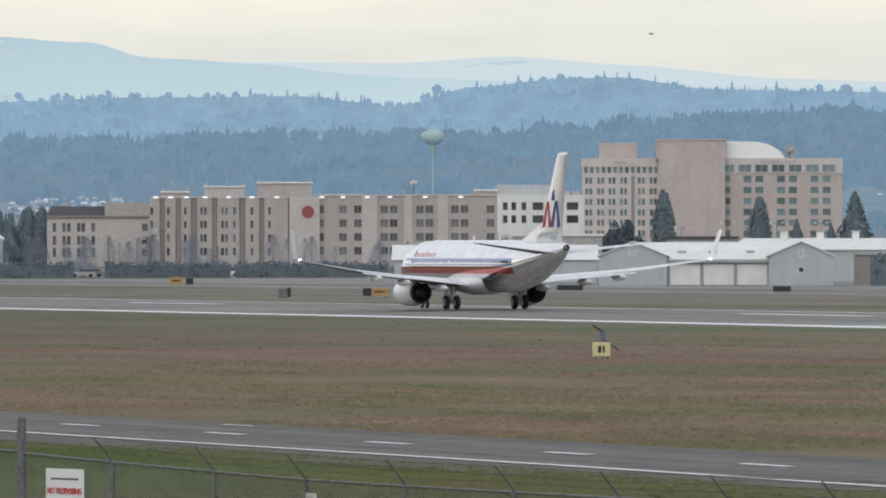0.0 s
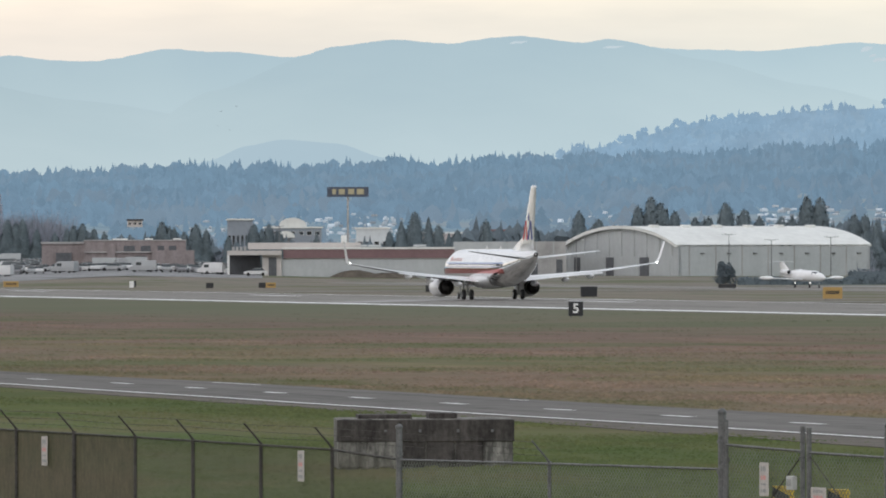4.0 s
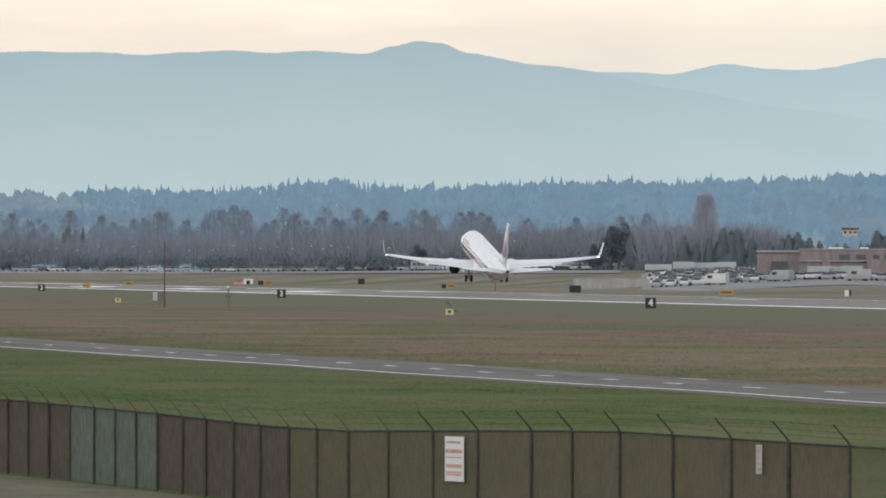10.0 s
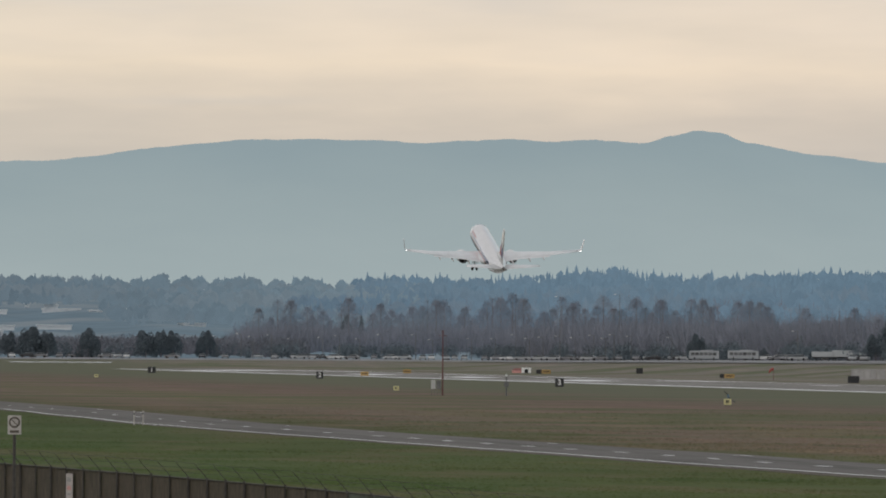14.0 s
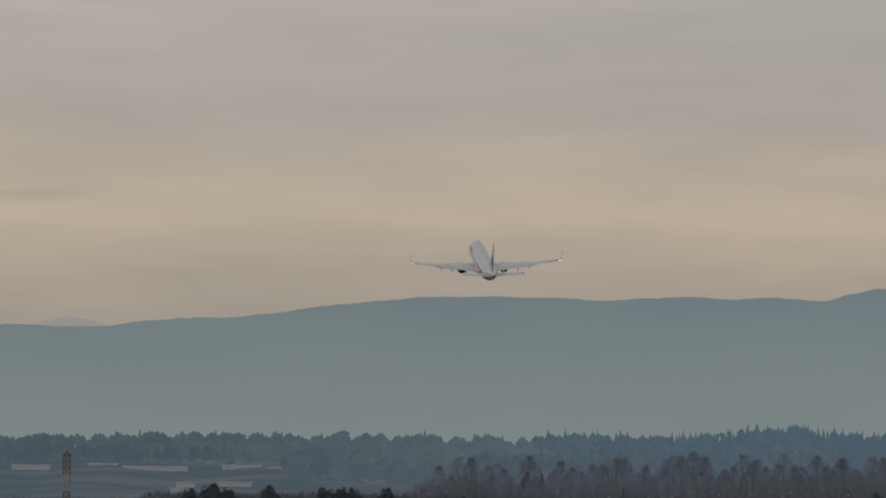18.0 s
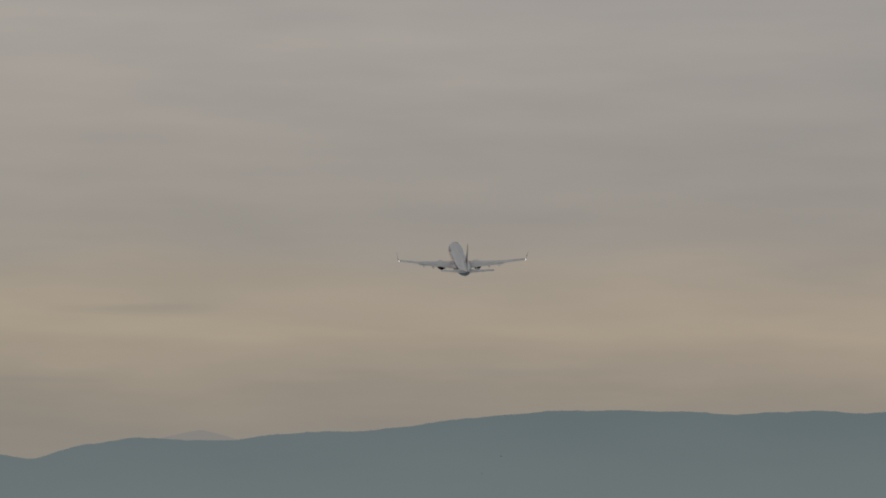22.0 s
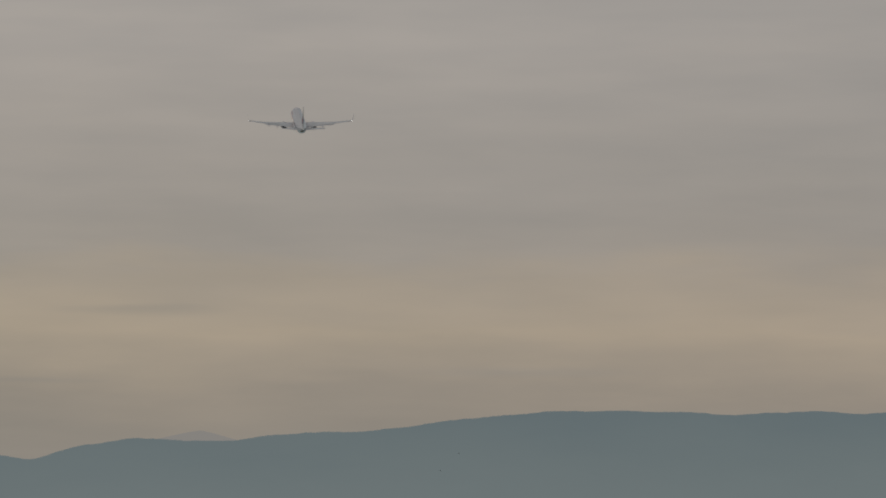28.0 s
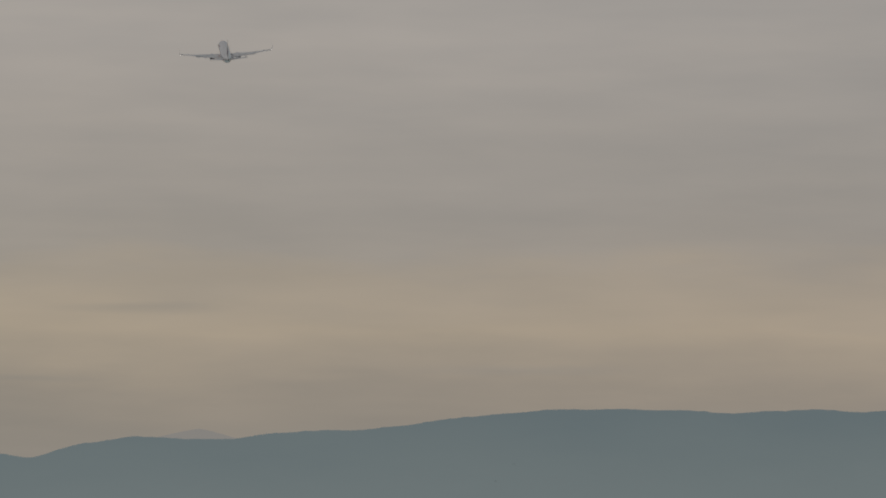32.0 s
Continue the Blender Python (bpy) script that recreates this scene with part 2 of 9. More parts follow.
def ground_material(tufts=False):
    """Winter grass: bands of olive, brown and straw across the airfield, green by the fence, patches at two scales."""
    m = bpy.data.materials.new("grass_tufts" if tufts else "winter_grass")
    m.use_nodes = True
    add, link = nodes_of(m.node_tree)
    out, b = add("ShaderNodeOutputMaterial"), add("ShaderNodeBsdfPrincipled", Roughness=0.95)
    b.inputs["Specular IOR Level"].default_value = 0.04
    link(b.outputs[0], out.inputs[0])
    c = add("ShaderNodeTexCoord")
    s = add("ShaderNodeSeparateXYZ")
    link(c.outputs["Object"], s.inputs[0])
    drift = add("ShaderNodeTexNoise", Scale=0.045, Detail=5.0, Roughness=0.62)
    link(c.outputs["Object"], drift.inputs[0])
    mad = add("ShaderNodeMath")
    mad.operation = "MULTIPLY_ADD"
    mad.inputs[1].default_value = 46.0
    link(drift.outputs[0], mad.inputs[0])
    link(s.outputs[0], mad.inputs[2])
    unit = add("ShaderNodeMapRange")
    unit.inputs[1].default_value, unit.inputs[2].default_value = 23.0, 423.0
    link(mad.outputs[0], unit.inputs[0])
    bands = ramp(add("ShaderNodeValToRGB"), [
        (0.00, (0.096, 0.110, 0.050)), (0.10, (0.076, 0.116, 0.038)), (0.185, (0.098, 0.118, 0.050)), (0.225, (0.185, 0.152, 0.108)),
        (0.25, (0.218, 0.168, 0.134)), (0.278, (0.190, 0.168, 0.106)), (0.305, (0.222, 0.168, 0.136)), (0.40, (0.206, 0.150, 0.126)),
        (0.47, (0.214, 0.172, 0.132)), (0.54, (0.208, 0.188, 0.136)), (0.62, (0.245, 0.222, 0.180)), (1.0, (0.255, 0.235, 0.205))])
    link(unit.outputs[0], bands.inputs[0])
    mown = add("ShaderNodeMapping")
    mown.inputs["Rotation"].default_value = (0, 0, radians(12))
    mown.inputs["Scale"].default_value = (3.6, 1.0, 1.0)
    link(c.outputs["Object"], mown.inputs[0])
    tuft = add("ShaderNodeTexNoise", Scale=0.30, Detail=6.0, Roughness=0.7)
    link(mown.outputs[0], tuft.inputs[0])
    tr = ramp(add("ShaderNodeValToRGB"), [(0.3, (0.82, 0.83, 0.80)), (0.5, (1.0, 1.0, 1.0)), (0.72, (1.17, 1.14, 1.12))])
    link(tuft.outputs[0], tr.inputs[0])
    mx = add("ShaderNodeMix")
    mx.data_type, mx.blend_type = "RGBA", "MULTIPLY"
    mx.inputs[0].default_value = 1.0
    link(bands.outputs[0], mx.inputs[6])
    link(tr.outputs[0], mx.inputs[7])
    blot = add("ShaderNodeTexNoise", Scale=0.036, Detail=5.0, Roughness=0.6)
    link(mown.outputs[0], blot.inputs[0])
    blot_r = ramp(add("ShaderNodeValToRGB"), [(0.30, (0.66, 0.80, 0.52)), (0.42, (0.93, 0.97, 0.88)), (0.52, (1.05, 0.985, 0.97)), (0.62, (1.14, 1.06, 1.0)), (0.7, (1.36, 1.28, 1.16))])
    link(blot.outputs[0], blot_r.inputs[0])
    mxb = add("ShaderNodeMix")
    mxb.data_type, mxb.blend_type = "RGBA", "MULTIPLY"
    mxb.inputs[0].default_value = 1.0
    link(mx.outputs[2], mxb.inputs[6])
    link(blot_r.outputs[0], mxb.inputs[7])
    mx = mxb
    patch = add("ShaderNodeTexNoise", Scale=0.018, Detail=3.0)
    link(c.outputs["Object"], patch.inputs[0])
    pr = ramp(add("ShaderNodeValToRGB"), [(0.49, (0, 0, 0)), (0.60, (0.6, 0.6, 0.6))])
    link(patch.outputs[0], pr.inputs[0])
    mx2 = add("ShaderNodeMix")
    mx2.data_type = "RGBA"
    link(pr.outputs[0], mx2.inputs[0])
    link(mx.outputs[2], mx2.inputs[6])
    mx2.inputs[7].default_value = (0.122, 0.150, 0.066, 1)
    last = mx2.outputs[2]
    dry = add("ShaderNodeTexNoise", Scale=0.022, Detail=4.0, Roughness=0.6)
    link(mown.outputs[0], dry.inputs[0])
    dry_r = ramp(add("ShaderNodeValToRGB"), [(0.5, (0, 0, 0)), (0.62, (0.75, 0.75, 0.75))])
    link(dry.outputs[0], dry_r.inputs[0])
    by_fence = ramp(add("ShaderNodeValToRGB"), [(0.17, (1, 1, 1)), (0.21, (0, 0, 0))])
    link(unit.outputs[0], by_fence.inputs[0])
    dry_f = add("ShaderNodeMath")
    dry_f.operation = "MULTIPLY"
    link(dry_r.outputs[0], dry_f.inputs[0])
    link(by_fence.outputs[0], dry_f.inputs[1])
    mxd = add("ShaderNodeMix")
    mxd.data_type = "RGBA"
    link(dry_f.outputs[0], mxd.inputs[0])
    link(last, mxd.inputs[6])
    mxd.inputs[7].default_value = (0.150, 0.132, 0.072, 1)
    last = mxd.outputs[2]
    if tufts:
        geo = add("ShaderNodeNewGeometry")
        gr = ramp(add("ShaderNodeValToRGB"), [(0.0, (0.86, 0.88, 0.84)), (0.4, (0.98, 0.985, 0.97)), (0.8, (1.07, 1.06, 1.05)), (1.0, (1.2, 1.17, 1.12))])
        link(geo.outputs["Random Per Island"], gr.inputs[0])
        mx3 = add("ShaderNodeMix")
        mx3.data_type, mx3.blend_type = "RGBA", "MULTIPLY"
        mx3.inputs[0].default_value = 1.0
        link(last, mx3.inputs[6])
        link(gr.outputs[0], mx3.inputs[7])
        last = mx3.outputs[2]
    # farther along the field the strip beside the runway stays green
    far_y, green = add("ShaderNodeMapRange"), add("ShaderNodeMath")
    far_x = ramp(add("ShaderNodeValToRGB"), [(0.36, (0, 0, 0)), (0.45, (0.85, 0.85, 0.85)), (0.57, (0.85, 0.85, 0.85)), (0.66, (0, 0, 0))])
    far_y.inputs[1].default_value, far_y.inputs[2].default_value = 430.0, 900.0
    link(s.outputs[1], far_y.inputs[0])
    link(unit.outputs[0], far_x.inputs[0])
    green.operation = "MULTIPLY"
    link(far_y.outputs[0], green.inputs[0])
    link(far_x.outputs[0], green.inputs[1])
    mxg = add("ShaderNodeMix")
    mxg.data_type = "RGBA"
    link(green.outputs[0], mxg.inputs[0])
    link(last, mxg.inputs[6])
    mxg.inputs[7].default_value = (0.168, 0.172, 0.114, 1)
    last = mxg.outputs[2]
    # tone painted darker and slightly bluer with distance along the field
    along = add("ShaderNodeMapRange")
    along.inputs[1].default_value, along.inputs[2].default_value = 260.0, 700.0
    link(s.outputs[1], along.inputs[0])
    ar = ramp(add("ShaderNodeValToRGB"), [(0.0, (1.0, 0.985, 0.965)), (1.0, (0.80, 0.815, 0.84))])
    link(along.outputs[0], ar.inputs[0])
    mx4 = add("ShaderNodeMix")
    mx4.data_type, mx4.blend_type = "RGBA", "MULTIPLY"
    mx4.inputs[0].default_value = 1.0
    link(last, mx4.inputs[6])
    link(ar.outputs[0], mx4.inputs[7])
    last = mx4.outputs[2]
    link(last, b.inputs["Base Color"])
    bp = add("ShaderNodeBump", Strength=0.15, Distance=0.1)
    link(tuft.outputs[0], bp.inputs["Height"])
    link(bp.outputs[0], b.inputs["Normal"])
    return m


def asphalt_material(name, tone, rough, wet):
    """Worn asphalt with long tyre streaks along y and smoother, wetter stretches."""
    m = bpy.data.materials.new(name)
    m.use_nodes = True
    add, link = nodes_of(m.node_tree)
    out, b = add("ShaderNodeOutputMaterial"), add("ShaderNodeBsdfPrincipled")
    b.inputs["Specular IOR Level"].default_value = 0.10
    link(b.outputs[0], out.inputs[0])
    c = add("ShaderNodeTexCoord")
    mp = add("ShaderNodeMapping")
    mp.inputs["Scale"].default_value = (0.5, 0.012, 1)
    link(c.outputs["Object"], mp.inputs[0])
    streak = add("ShaderNodeTexNoise", Scale=1.0, Detail=5.0, Roughness=0.65)
    link(mp.outputs[0], streak.inputs[0])
    grain = add("ShaderNodeTexNoise", Scale=0.6, Detail=6.0, Roughness=0.7)
    link(c.outputs["Object"], grain.inputs[0])
    sm = add("ShaderNodeMath")
    link(streak.outputs[0], sm.inputs[0])
    link(grain.outputs[0], sm.inputs[1])
    r = ramp(add("ShaderNodeValToRGB"), [(0.38, tuple(v * 0.6 for v in tone)), (0.5, tone), (0.66, tuple(v * 1.35 for v in tone))])
    hf = add("ShaderNodeMath")
    hf.operation = "MULTIPLY"
    hf.inputs[1].default_value = 0.5
    link(sm.outputs[0], hf.inputs[0])
    link(hf.outputs[0], r.inputs[0])
    link(r.outputs[0], b.inputs["Base Color"])
    damp = add("ShaderNodeTexNoise", Scale=0.012, Detail=3.0)
    link(c.outputs["Object"], damp.inputs[0])
    dr = ramp(add("ShaderNodeValToRGB"), [(0.56, (rough,) * 3), (0.66, (rough - wet,) * 3)])
    link(damp.outputs[0], dr.inputs[0])
    link(dr.outputs[0], b.inputs["Roughness"])
    bp = add("ShaderNodeBump", Strength=0.2, Distance=0.02)
    link(grain.outputs[0], bp.inputs["Height"])
    link(bp.outputs[0], b.inputs["Normal"])
    return m


GRASS = ground_material()
TUFTS = ground_material(True)
RUNWAY = asphalt_material("runway_asphalt", (0.235, 0.222, 0.205), 0.95, 0.55)
ROAD = asphalt_material("road_asphalt", (0.158, 0.149, 0.139), 0.95, 0.1)
GRAVEL = material("dark_gravel", (0.098, 0.082, 0.064), 0.95, vary=0.4, scale=0.5)
WEEDS = material("dry_weeds", (0.105, 0.10, 0.055), 0.95, vary=0.45, scale=0.7)
APRON = material("apron_concrete", (0.20, 0.195, 0.185), 0.85, vary=0.3, scale=0.03)
PAINT = material("road_paint", (0.88, 0.88, 0.87), 0.6, vary=0.1, scale=0.8)
YELLOW_PAINT = material("yellow_sign_paint", (0.60, 0.42, 0.03), 0.5, vary=0.12, scale=2)
PALE_YELLOW = material("pale_yellow_panel", (0.62, 0.58, 0.30), 0.5, vary=0.1, scale=2)
ORANGE = material("orange_sign_panel", (0.42, 0.27, 0.09), 0.5, vary=0.12, scale=2)
BLACK = material("black_panel", (0.018, 0.019, 0.022), 0.5, vary=0.2, scale=2)
WHITE = material("white_panel", (0.78, 0.78, 0.76), 0.5, vary=0.06, scale=2)
RED = material("red_paint", (0.55, 0.045, 0.04), 0.5, vary=0.15, scale=2)
PINK = material("faded_red_print", (0.66, 0.33, 0.30), 0.6, vary=0.15, scale=4)
GALV = material("galvanised_steel", (0.185, 0.185, 0.185), 0.55, 0.35, vary=0.3, scale=2.0, stains=0.3)
RUSTY = material("weathered_steel", (0.09, 0.082, 0.075), 0.7, 0.3, vary=0.35, scale=1.5, stains=0.4)
DARK = material("dark_opening", (0.02, 0.021, 0.024), 0.8, vary=0.2)
TYRE = material("tyre_rubber", (0.022, 0.022, 0.024), 0.85, vary=0.2, scale=3)
CONCRETE = material("stained_concrete", (0.27, 0.26, 0.235), 0.9, vary=0.35, scale=0.8, stains=0.75, bump=0.4, bump_scale=6)
DARK_CONCRETE = material("soot_dark_concrete", (0.088, 0.078, 0.072), 0.95, vary=0.4, scale=0.8, stains=0.6)
CHAIN = sheer("chain_link_wire", (0.14, 0.155, 0.13), 0.12, weave=3.4)
SLATS = sheer("brown_fence_slats", (0.096, 0.076, 0.050), 0.80, slats=0.16)
DENSE_SLATS = sheer("dense_brown_slats", (0.070, 0.052, 0.038), 0.93, slats=0.3)
GREEN_SLATS = sheer("grey_green_slats", (0.105, 0.125, 0.112), 0.86, slats=0.25)
LIGHT_SLATS = sheer("thin_green_slats", (0.115, 0.11, 0.08), 0.46)
SILVER = material("polished_aluminium_skin", (0.80, 0.80, 0.79), 0.30, 0.35, vary=0.05, scale=0.6)
GREY_WING = material("grey_wing_paint", (0.76, 0.77, 0.78), 0.4, 0.05, vary=0.1, scale=0.5)
# underside shade painted as darker grey; the real paint matches the top
UNDER_WING = material("wing_underside_shade", (0.20, 0.205, 0.215), 0.5, 0.1, vary=0.15, scale=0.5)
FIN_PAINT = material("silver_fin_paint", (0.74, 0.75, 0.74), 0.25, 0.6, vary=0.08, scale=0.5)
WHITE_GLOSS = material("white_gloss_paint", (0.82, 0.82, 0.82), 0.25, vary=0.05, scale=0.7)
HOT_METAL = material("burnt_exhaust_metal", (0.035, 0.033, 0.032), 0.5, 0.6, vary=0.3, scale=2)
STRUT = material("gear_strut_paint", (0.35, 0.36, 0.36), 0.4, 0.3, vary=0.15, scale=4)
RED_MARK = material("red_tail_paint", (0.36, 0.03, 0.03), 0.6, vary=0.1)
BLUE_MARK = material("blue_tail_paint", (0.015, 0.03, 0.16), 0.6, vary=0.1)
LAMP_GLOW = glowing("aircraft_lamp", (1.0, 0.96, 0.9), 6.0)
GLASS = material("dark_window_glass", (0.035, 0.045, 0.055), 0.12, 0.0, vary=0.3, scale=0.2, by_object=0.5)
CAR_GLASS = material("car_glass", (0.05, 0.06, 0.065), 0.1, vary=0.2)
LAMP_HEAD = material("pale_lamp_head", (0.75, 0.76, 0.75), 0.4, vary=0.05)


# ---- building helpers ----
def spot(bearing, dist, z=0.0):
    """A place by its bearing to the right of the runway heading, seen from the tripod, and its distance."""
    a = radians(bearing)
    return Vector((dist * math.sin(a), dist * math.cos(a), z))


def facing(bearing, dist, z=0.0, turn=0.0):
    """A pose there whose local y points away from the tripod."""
    p = spot(bearing, dist, z)
    return pose(p.x, p.y, p.z, 0, 0, -bearing + turn)


def stand(bearing, dist, dz=0.0, turn=0.0):
    """The same, on the ground."""
    p = spot(bearing, dist)
    return facing(bearing, dist, ground_z(p.x, p.y) + dz, turn)


def mesh_of(name, bm, mat, smooth=False):
    bmesh.ops.recalc_face_normals(bm, faces=bm.faces)
    me = bpy.data.meshes.new(name)
    bm.to_mesh(me)
    bm.free()
    for m in (mat if isinstance(mat, (list, tuple)) else [mat]):
        me.materials.append(m)
    if smooth:
        me.shade_smooth()
    return me


def part(name, bm, mat, parent=None, label="", smooth=False):
    me = bm if isinstance(bm, bpy.types.Mesh) else mesh_of(name, bm, mat, smooth)
    ob = new(name, me)
    if parent is not None:
        ob.parent = parent
    if label:
        tagged(ob, label)
    return ob


def thing(name, m, label, category, group="", kind=""):
    ob = new(name)
    ob.empty_display_size = 0.2
    ob.matrix_world = m
    return tagged(ob, label, category, group, kind)


def box(bm, x0, x1, y0, y1, z0, z1, bevel=0.0, mat=0):
    vs = [bm.verts.new(p) for p in ((x0, y0, z0), (x1, y0, z0), (x1, y1, z0), (x0, y1, z0), (x0, y0, z1), (x1, y0, z1), (x1, y1, z1), (x0, y1, z1))]
    fs = [bm.faces.new([vs[i] for i in f]) for f in ((3, 2, 1, 0), (4, 5, 6, 7), (0, 1, 5, 4), (1, 2, 6, 5), (2, 3, 7, 6), (3, 0, 4, 7))]
    for f in fs:
        f.material_index = mat
    if bevel:
        es = list({e for f in fs for e in f.edges})
        bmesh.ops.bevel(bm, geom=es, offset=bevel, segments=2, affect="EDGES", profile=0.5)
    return bm


def boxed(*dims, bevel=0.0):
    return box(bmesh.new(), *dims, bevel=bevel)


def tube(bm, points, radii, sides=8, cap=True):
    """A pipe through the points."""
    rings = []
    pts = [Vector(p) for p in points]
    for i, p in enumerate(pts):
        d = (pts[min(i + 1, len(pts) - 1)] - pts[max(i - 1, 0)]).normalized()
        u = d.orthogonal().normalized() if i == 0 else (rings_u - d * rings_u.dot(d)).normalized()
        rings_u = u
        v = d.cross(u)
        r = radii[i] if isinstance(radii, (list, tuple)) else radii
        rings.append([bm.verts.new(p + (u * math.cos(a) + v * math.sin(a)) * r) for a in (2 * math.pi * k / sides for k in range(sides))])
    for a, b in zip(rings, rings[1:]):
        for k in range(sides):
            bm.faces.new((a[k], a[(k + 1) % sides], b[(k + 1) % sides], b[k]))
    if cap:
        bm.faces.new(rings[0][::-1])
        bm.faces.new(rings[-1])
    return bm


def piped(points, radii, sides=8):
    return tube(bmesh.new(), points, radii, sides)


def loft(bm, rings, cap=True):
    """Skins closed rings of equal length."""
    vs = [[bm.verts.new(p) for p in r] for r in rings]
    n = len(vs[0])
    for a, b in zip(vs, vs[1:]):
        for k in range(n):
            bm.faces.new((a[k], a[(k + 1) % n], b[(k + 1) % n], b[k]))
    if cap:
        bm.faces.new(vs[0][::-1])
        bm.faces.new(vs[-1])
    return bm


def sheet_mesh(name, verts, faces, mat, smooth=False):
    me = bpy.data.meshes.new(name)
    me.from_pydata(verts, [], faces)
    me.update()
    me.materials.append(mat)
    if smooth:
        me.shade_smooth()
    return me


def lerp_table(table, x):
    if x <= table[0][0]:
        return table[0][1]
    for (a, u), (b, v) in zip(table, table[1:]):
        if x <= b:
            return u + (v - u) * (x - a) / (b - a)
    return table[-1][1]


def smooth_table(table, x):
    if x <= table[0][0]:
        return table[0][1]
    for (a, u), (b, v) in zip(table, table[1:]):
        if x <= b:
            k = (x - a) / (b - a)
            return u + (v - u) * (k * k * (3 - 2 * k) * 0.6 + k * 0.4)
    return table[-1][1]


# ---- ground ----
FENCE_FROM, FENCE_ALONG, FENCE_OUT = Vector((56.0, 171.0)), Vector((-0.2536, 0.9673)), Vector((0.9673, 0.2536))
FENCE_TOP = ((-60, 0.95), (-7, 1.0), (3, 1.1), (8.5, 1.25), (15, 1.46), (21.3, 1.15), (35.4, 1.07), (38, 1.23), (47, 1.34), (61, 1.48),
             (68, 1.39), (77.6, 1.22), (83, 1.26), (91, 1.48), (100, 1.66), (109, 1.8), (121, 1.96), (160, 2.4))


def fence_ground(s):
    return lerp_table(FENCE_TOP, s) - 2.12


def bank_foot(b):
    """How far off, on a bearing, the land beyond the runway and its end begins to rise."""
    return min(2400.0, max(1600.0, 312.0 / math.sin(radians(max(b, 3)))))


def ground_z(x, y):
    """Flat airfield; it dips to the perimeter fence and climbs to the bank on which the tripod stands."""
    d = Vector((x, y)) - FENCE_FROM
    u, s = d.dot(FENCE_OUT), d.dot(FENCE_ALONG)
    f = fence_ground(max(-60, min(160, s)))
    fade = max(0.0, min(1.0, (600 - y) / 250)) * max(0.0, min(1.0, (y + 200) / 150))
    if u >= 0:
        z = f * (1 - smooth_table(((0, 0), (26, 1)), u))
    else:
        z = f + (smooth_table(((-97.5, 3.75 - f), (-44, 0.72 - f), (-6, 0.1), (0, 0)), u))
        # the access road climbs a little towards the far end of the fence
        z += max(-0.7, min(0.25, 0.026 * (s + 25))) * smooth_table(((-97.5, 0), (-70, 1), (-30, 1), (-6, 0)), u)
    r = math.hypot(x, y)
    bank = 0.0
    if y > 0 and r > 1500:
        # the car parks across the field lie on a low bank
        b = math.degrees(math.atan2(x, y))
        if b > 0:
            r0 = bank_foot(b)
            bank = smooth_table(((0, 0), (300, 1), (1200, 0.9), (2400, 0)), r - r0) * smooth_table(((0, 0), (2, 2.2), (7.5, 2.4), (9.2, 3.3), (10.0, 3.5), (11.2, 2.9), (12.0, 1.9), (12.7, 1.0), (18, 0.8), (24, 0)), b)
    return z * fade + bank


def road_x(y):
    return smooth_table(((0, 84), (230, 83), (276, 82.3), (350, 80.3), (400, 79.8), (437, 77.9), (480, 76.5), (510, 76.2), (540, 75), (580, 74), (635, 72.6), (700, 71.8), (760, 73), (830, 74), (1400, 74)), y)


xs = sorted({-4600, -3000, -1800, -900, -500, -300, -220, *range(-180, 132, 4), 140, 165, 190, 228, 272, 300, 340, 380, 430, *range(280, 1100, 40), 1200, 1800, 2600, 3600, 4600})
ys = sorted({-4600, -2500, -1200, -500, -250, *range(-200, 420, 7), *range(420, 960, 20), 1100, 1300, *range(1450, 3000, 50), 3000, 3400, 4600})
gv = [(x, y, ground_z(x, y) - 0.02) for y in ys for x in xs]
nx = len(xs)
gf = [(j * nx + i, j * nx + i + 1, (j + 1) * nx + i + 1, (j + 1) * nx + i) for j in range(len(ys) - 1) for i in range(nx - 1)]
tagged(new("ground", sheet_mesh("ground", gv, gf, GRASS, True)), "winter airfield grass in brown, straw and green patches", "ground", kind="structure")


def strip(name, left, right, y0, y1, step, z, mat, label, category="road"):
    """A paved strip between two x functions."""
    n = max(1, round((y1 - y0) / step))
    vs, fs = [], []
    for i in range(n + 1):
        y = y0 + (y1 - y0) * i / n
        a, b = left(y), right(y)
        vs += [(a, y, ground_z(a, y) + z), (b, y, ground_z(b, y) + z), (a, y, ground_z(a, y) + z - 0.3), (b, y, ground_z(b, y) + z - 0.3)]
        if i:
            k = 4 * i
            fs += [(k - 4, k - 3, k + 1, k), (k - 4, k, k + 2, k - 2), (k - 3, k - 1, k + 3, k + 1)]
    return tagged(new(name, sheet_mesh(name, vs, fs, mat)), label, category, kind="structure")


RW0, RW1 = 226.0, 272.0
CROWN = 0.28


def crown(x):
    """Height of the runway's surface: it falls from the centre line to both edges."""
    return 0.02 + CROWN * (1 - min(1.0, abs(x - 249) / (25.0 if x < 249 else 27.5)))


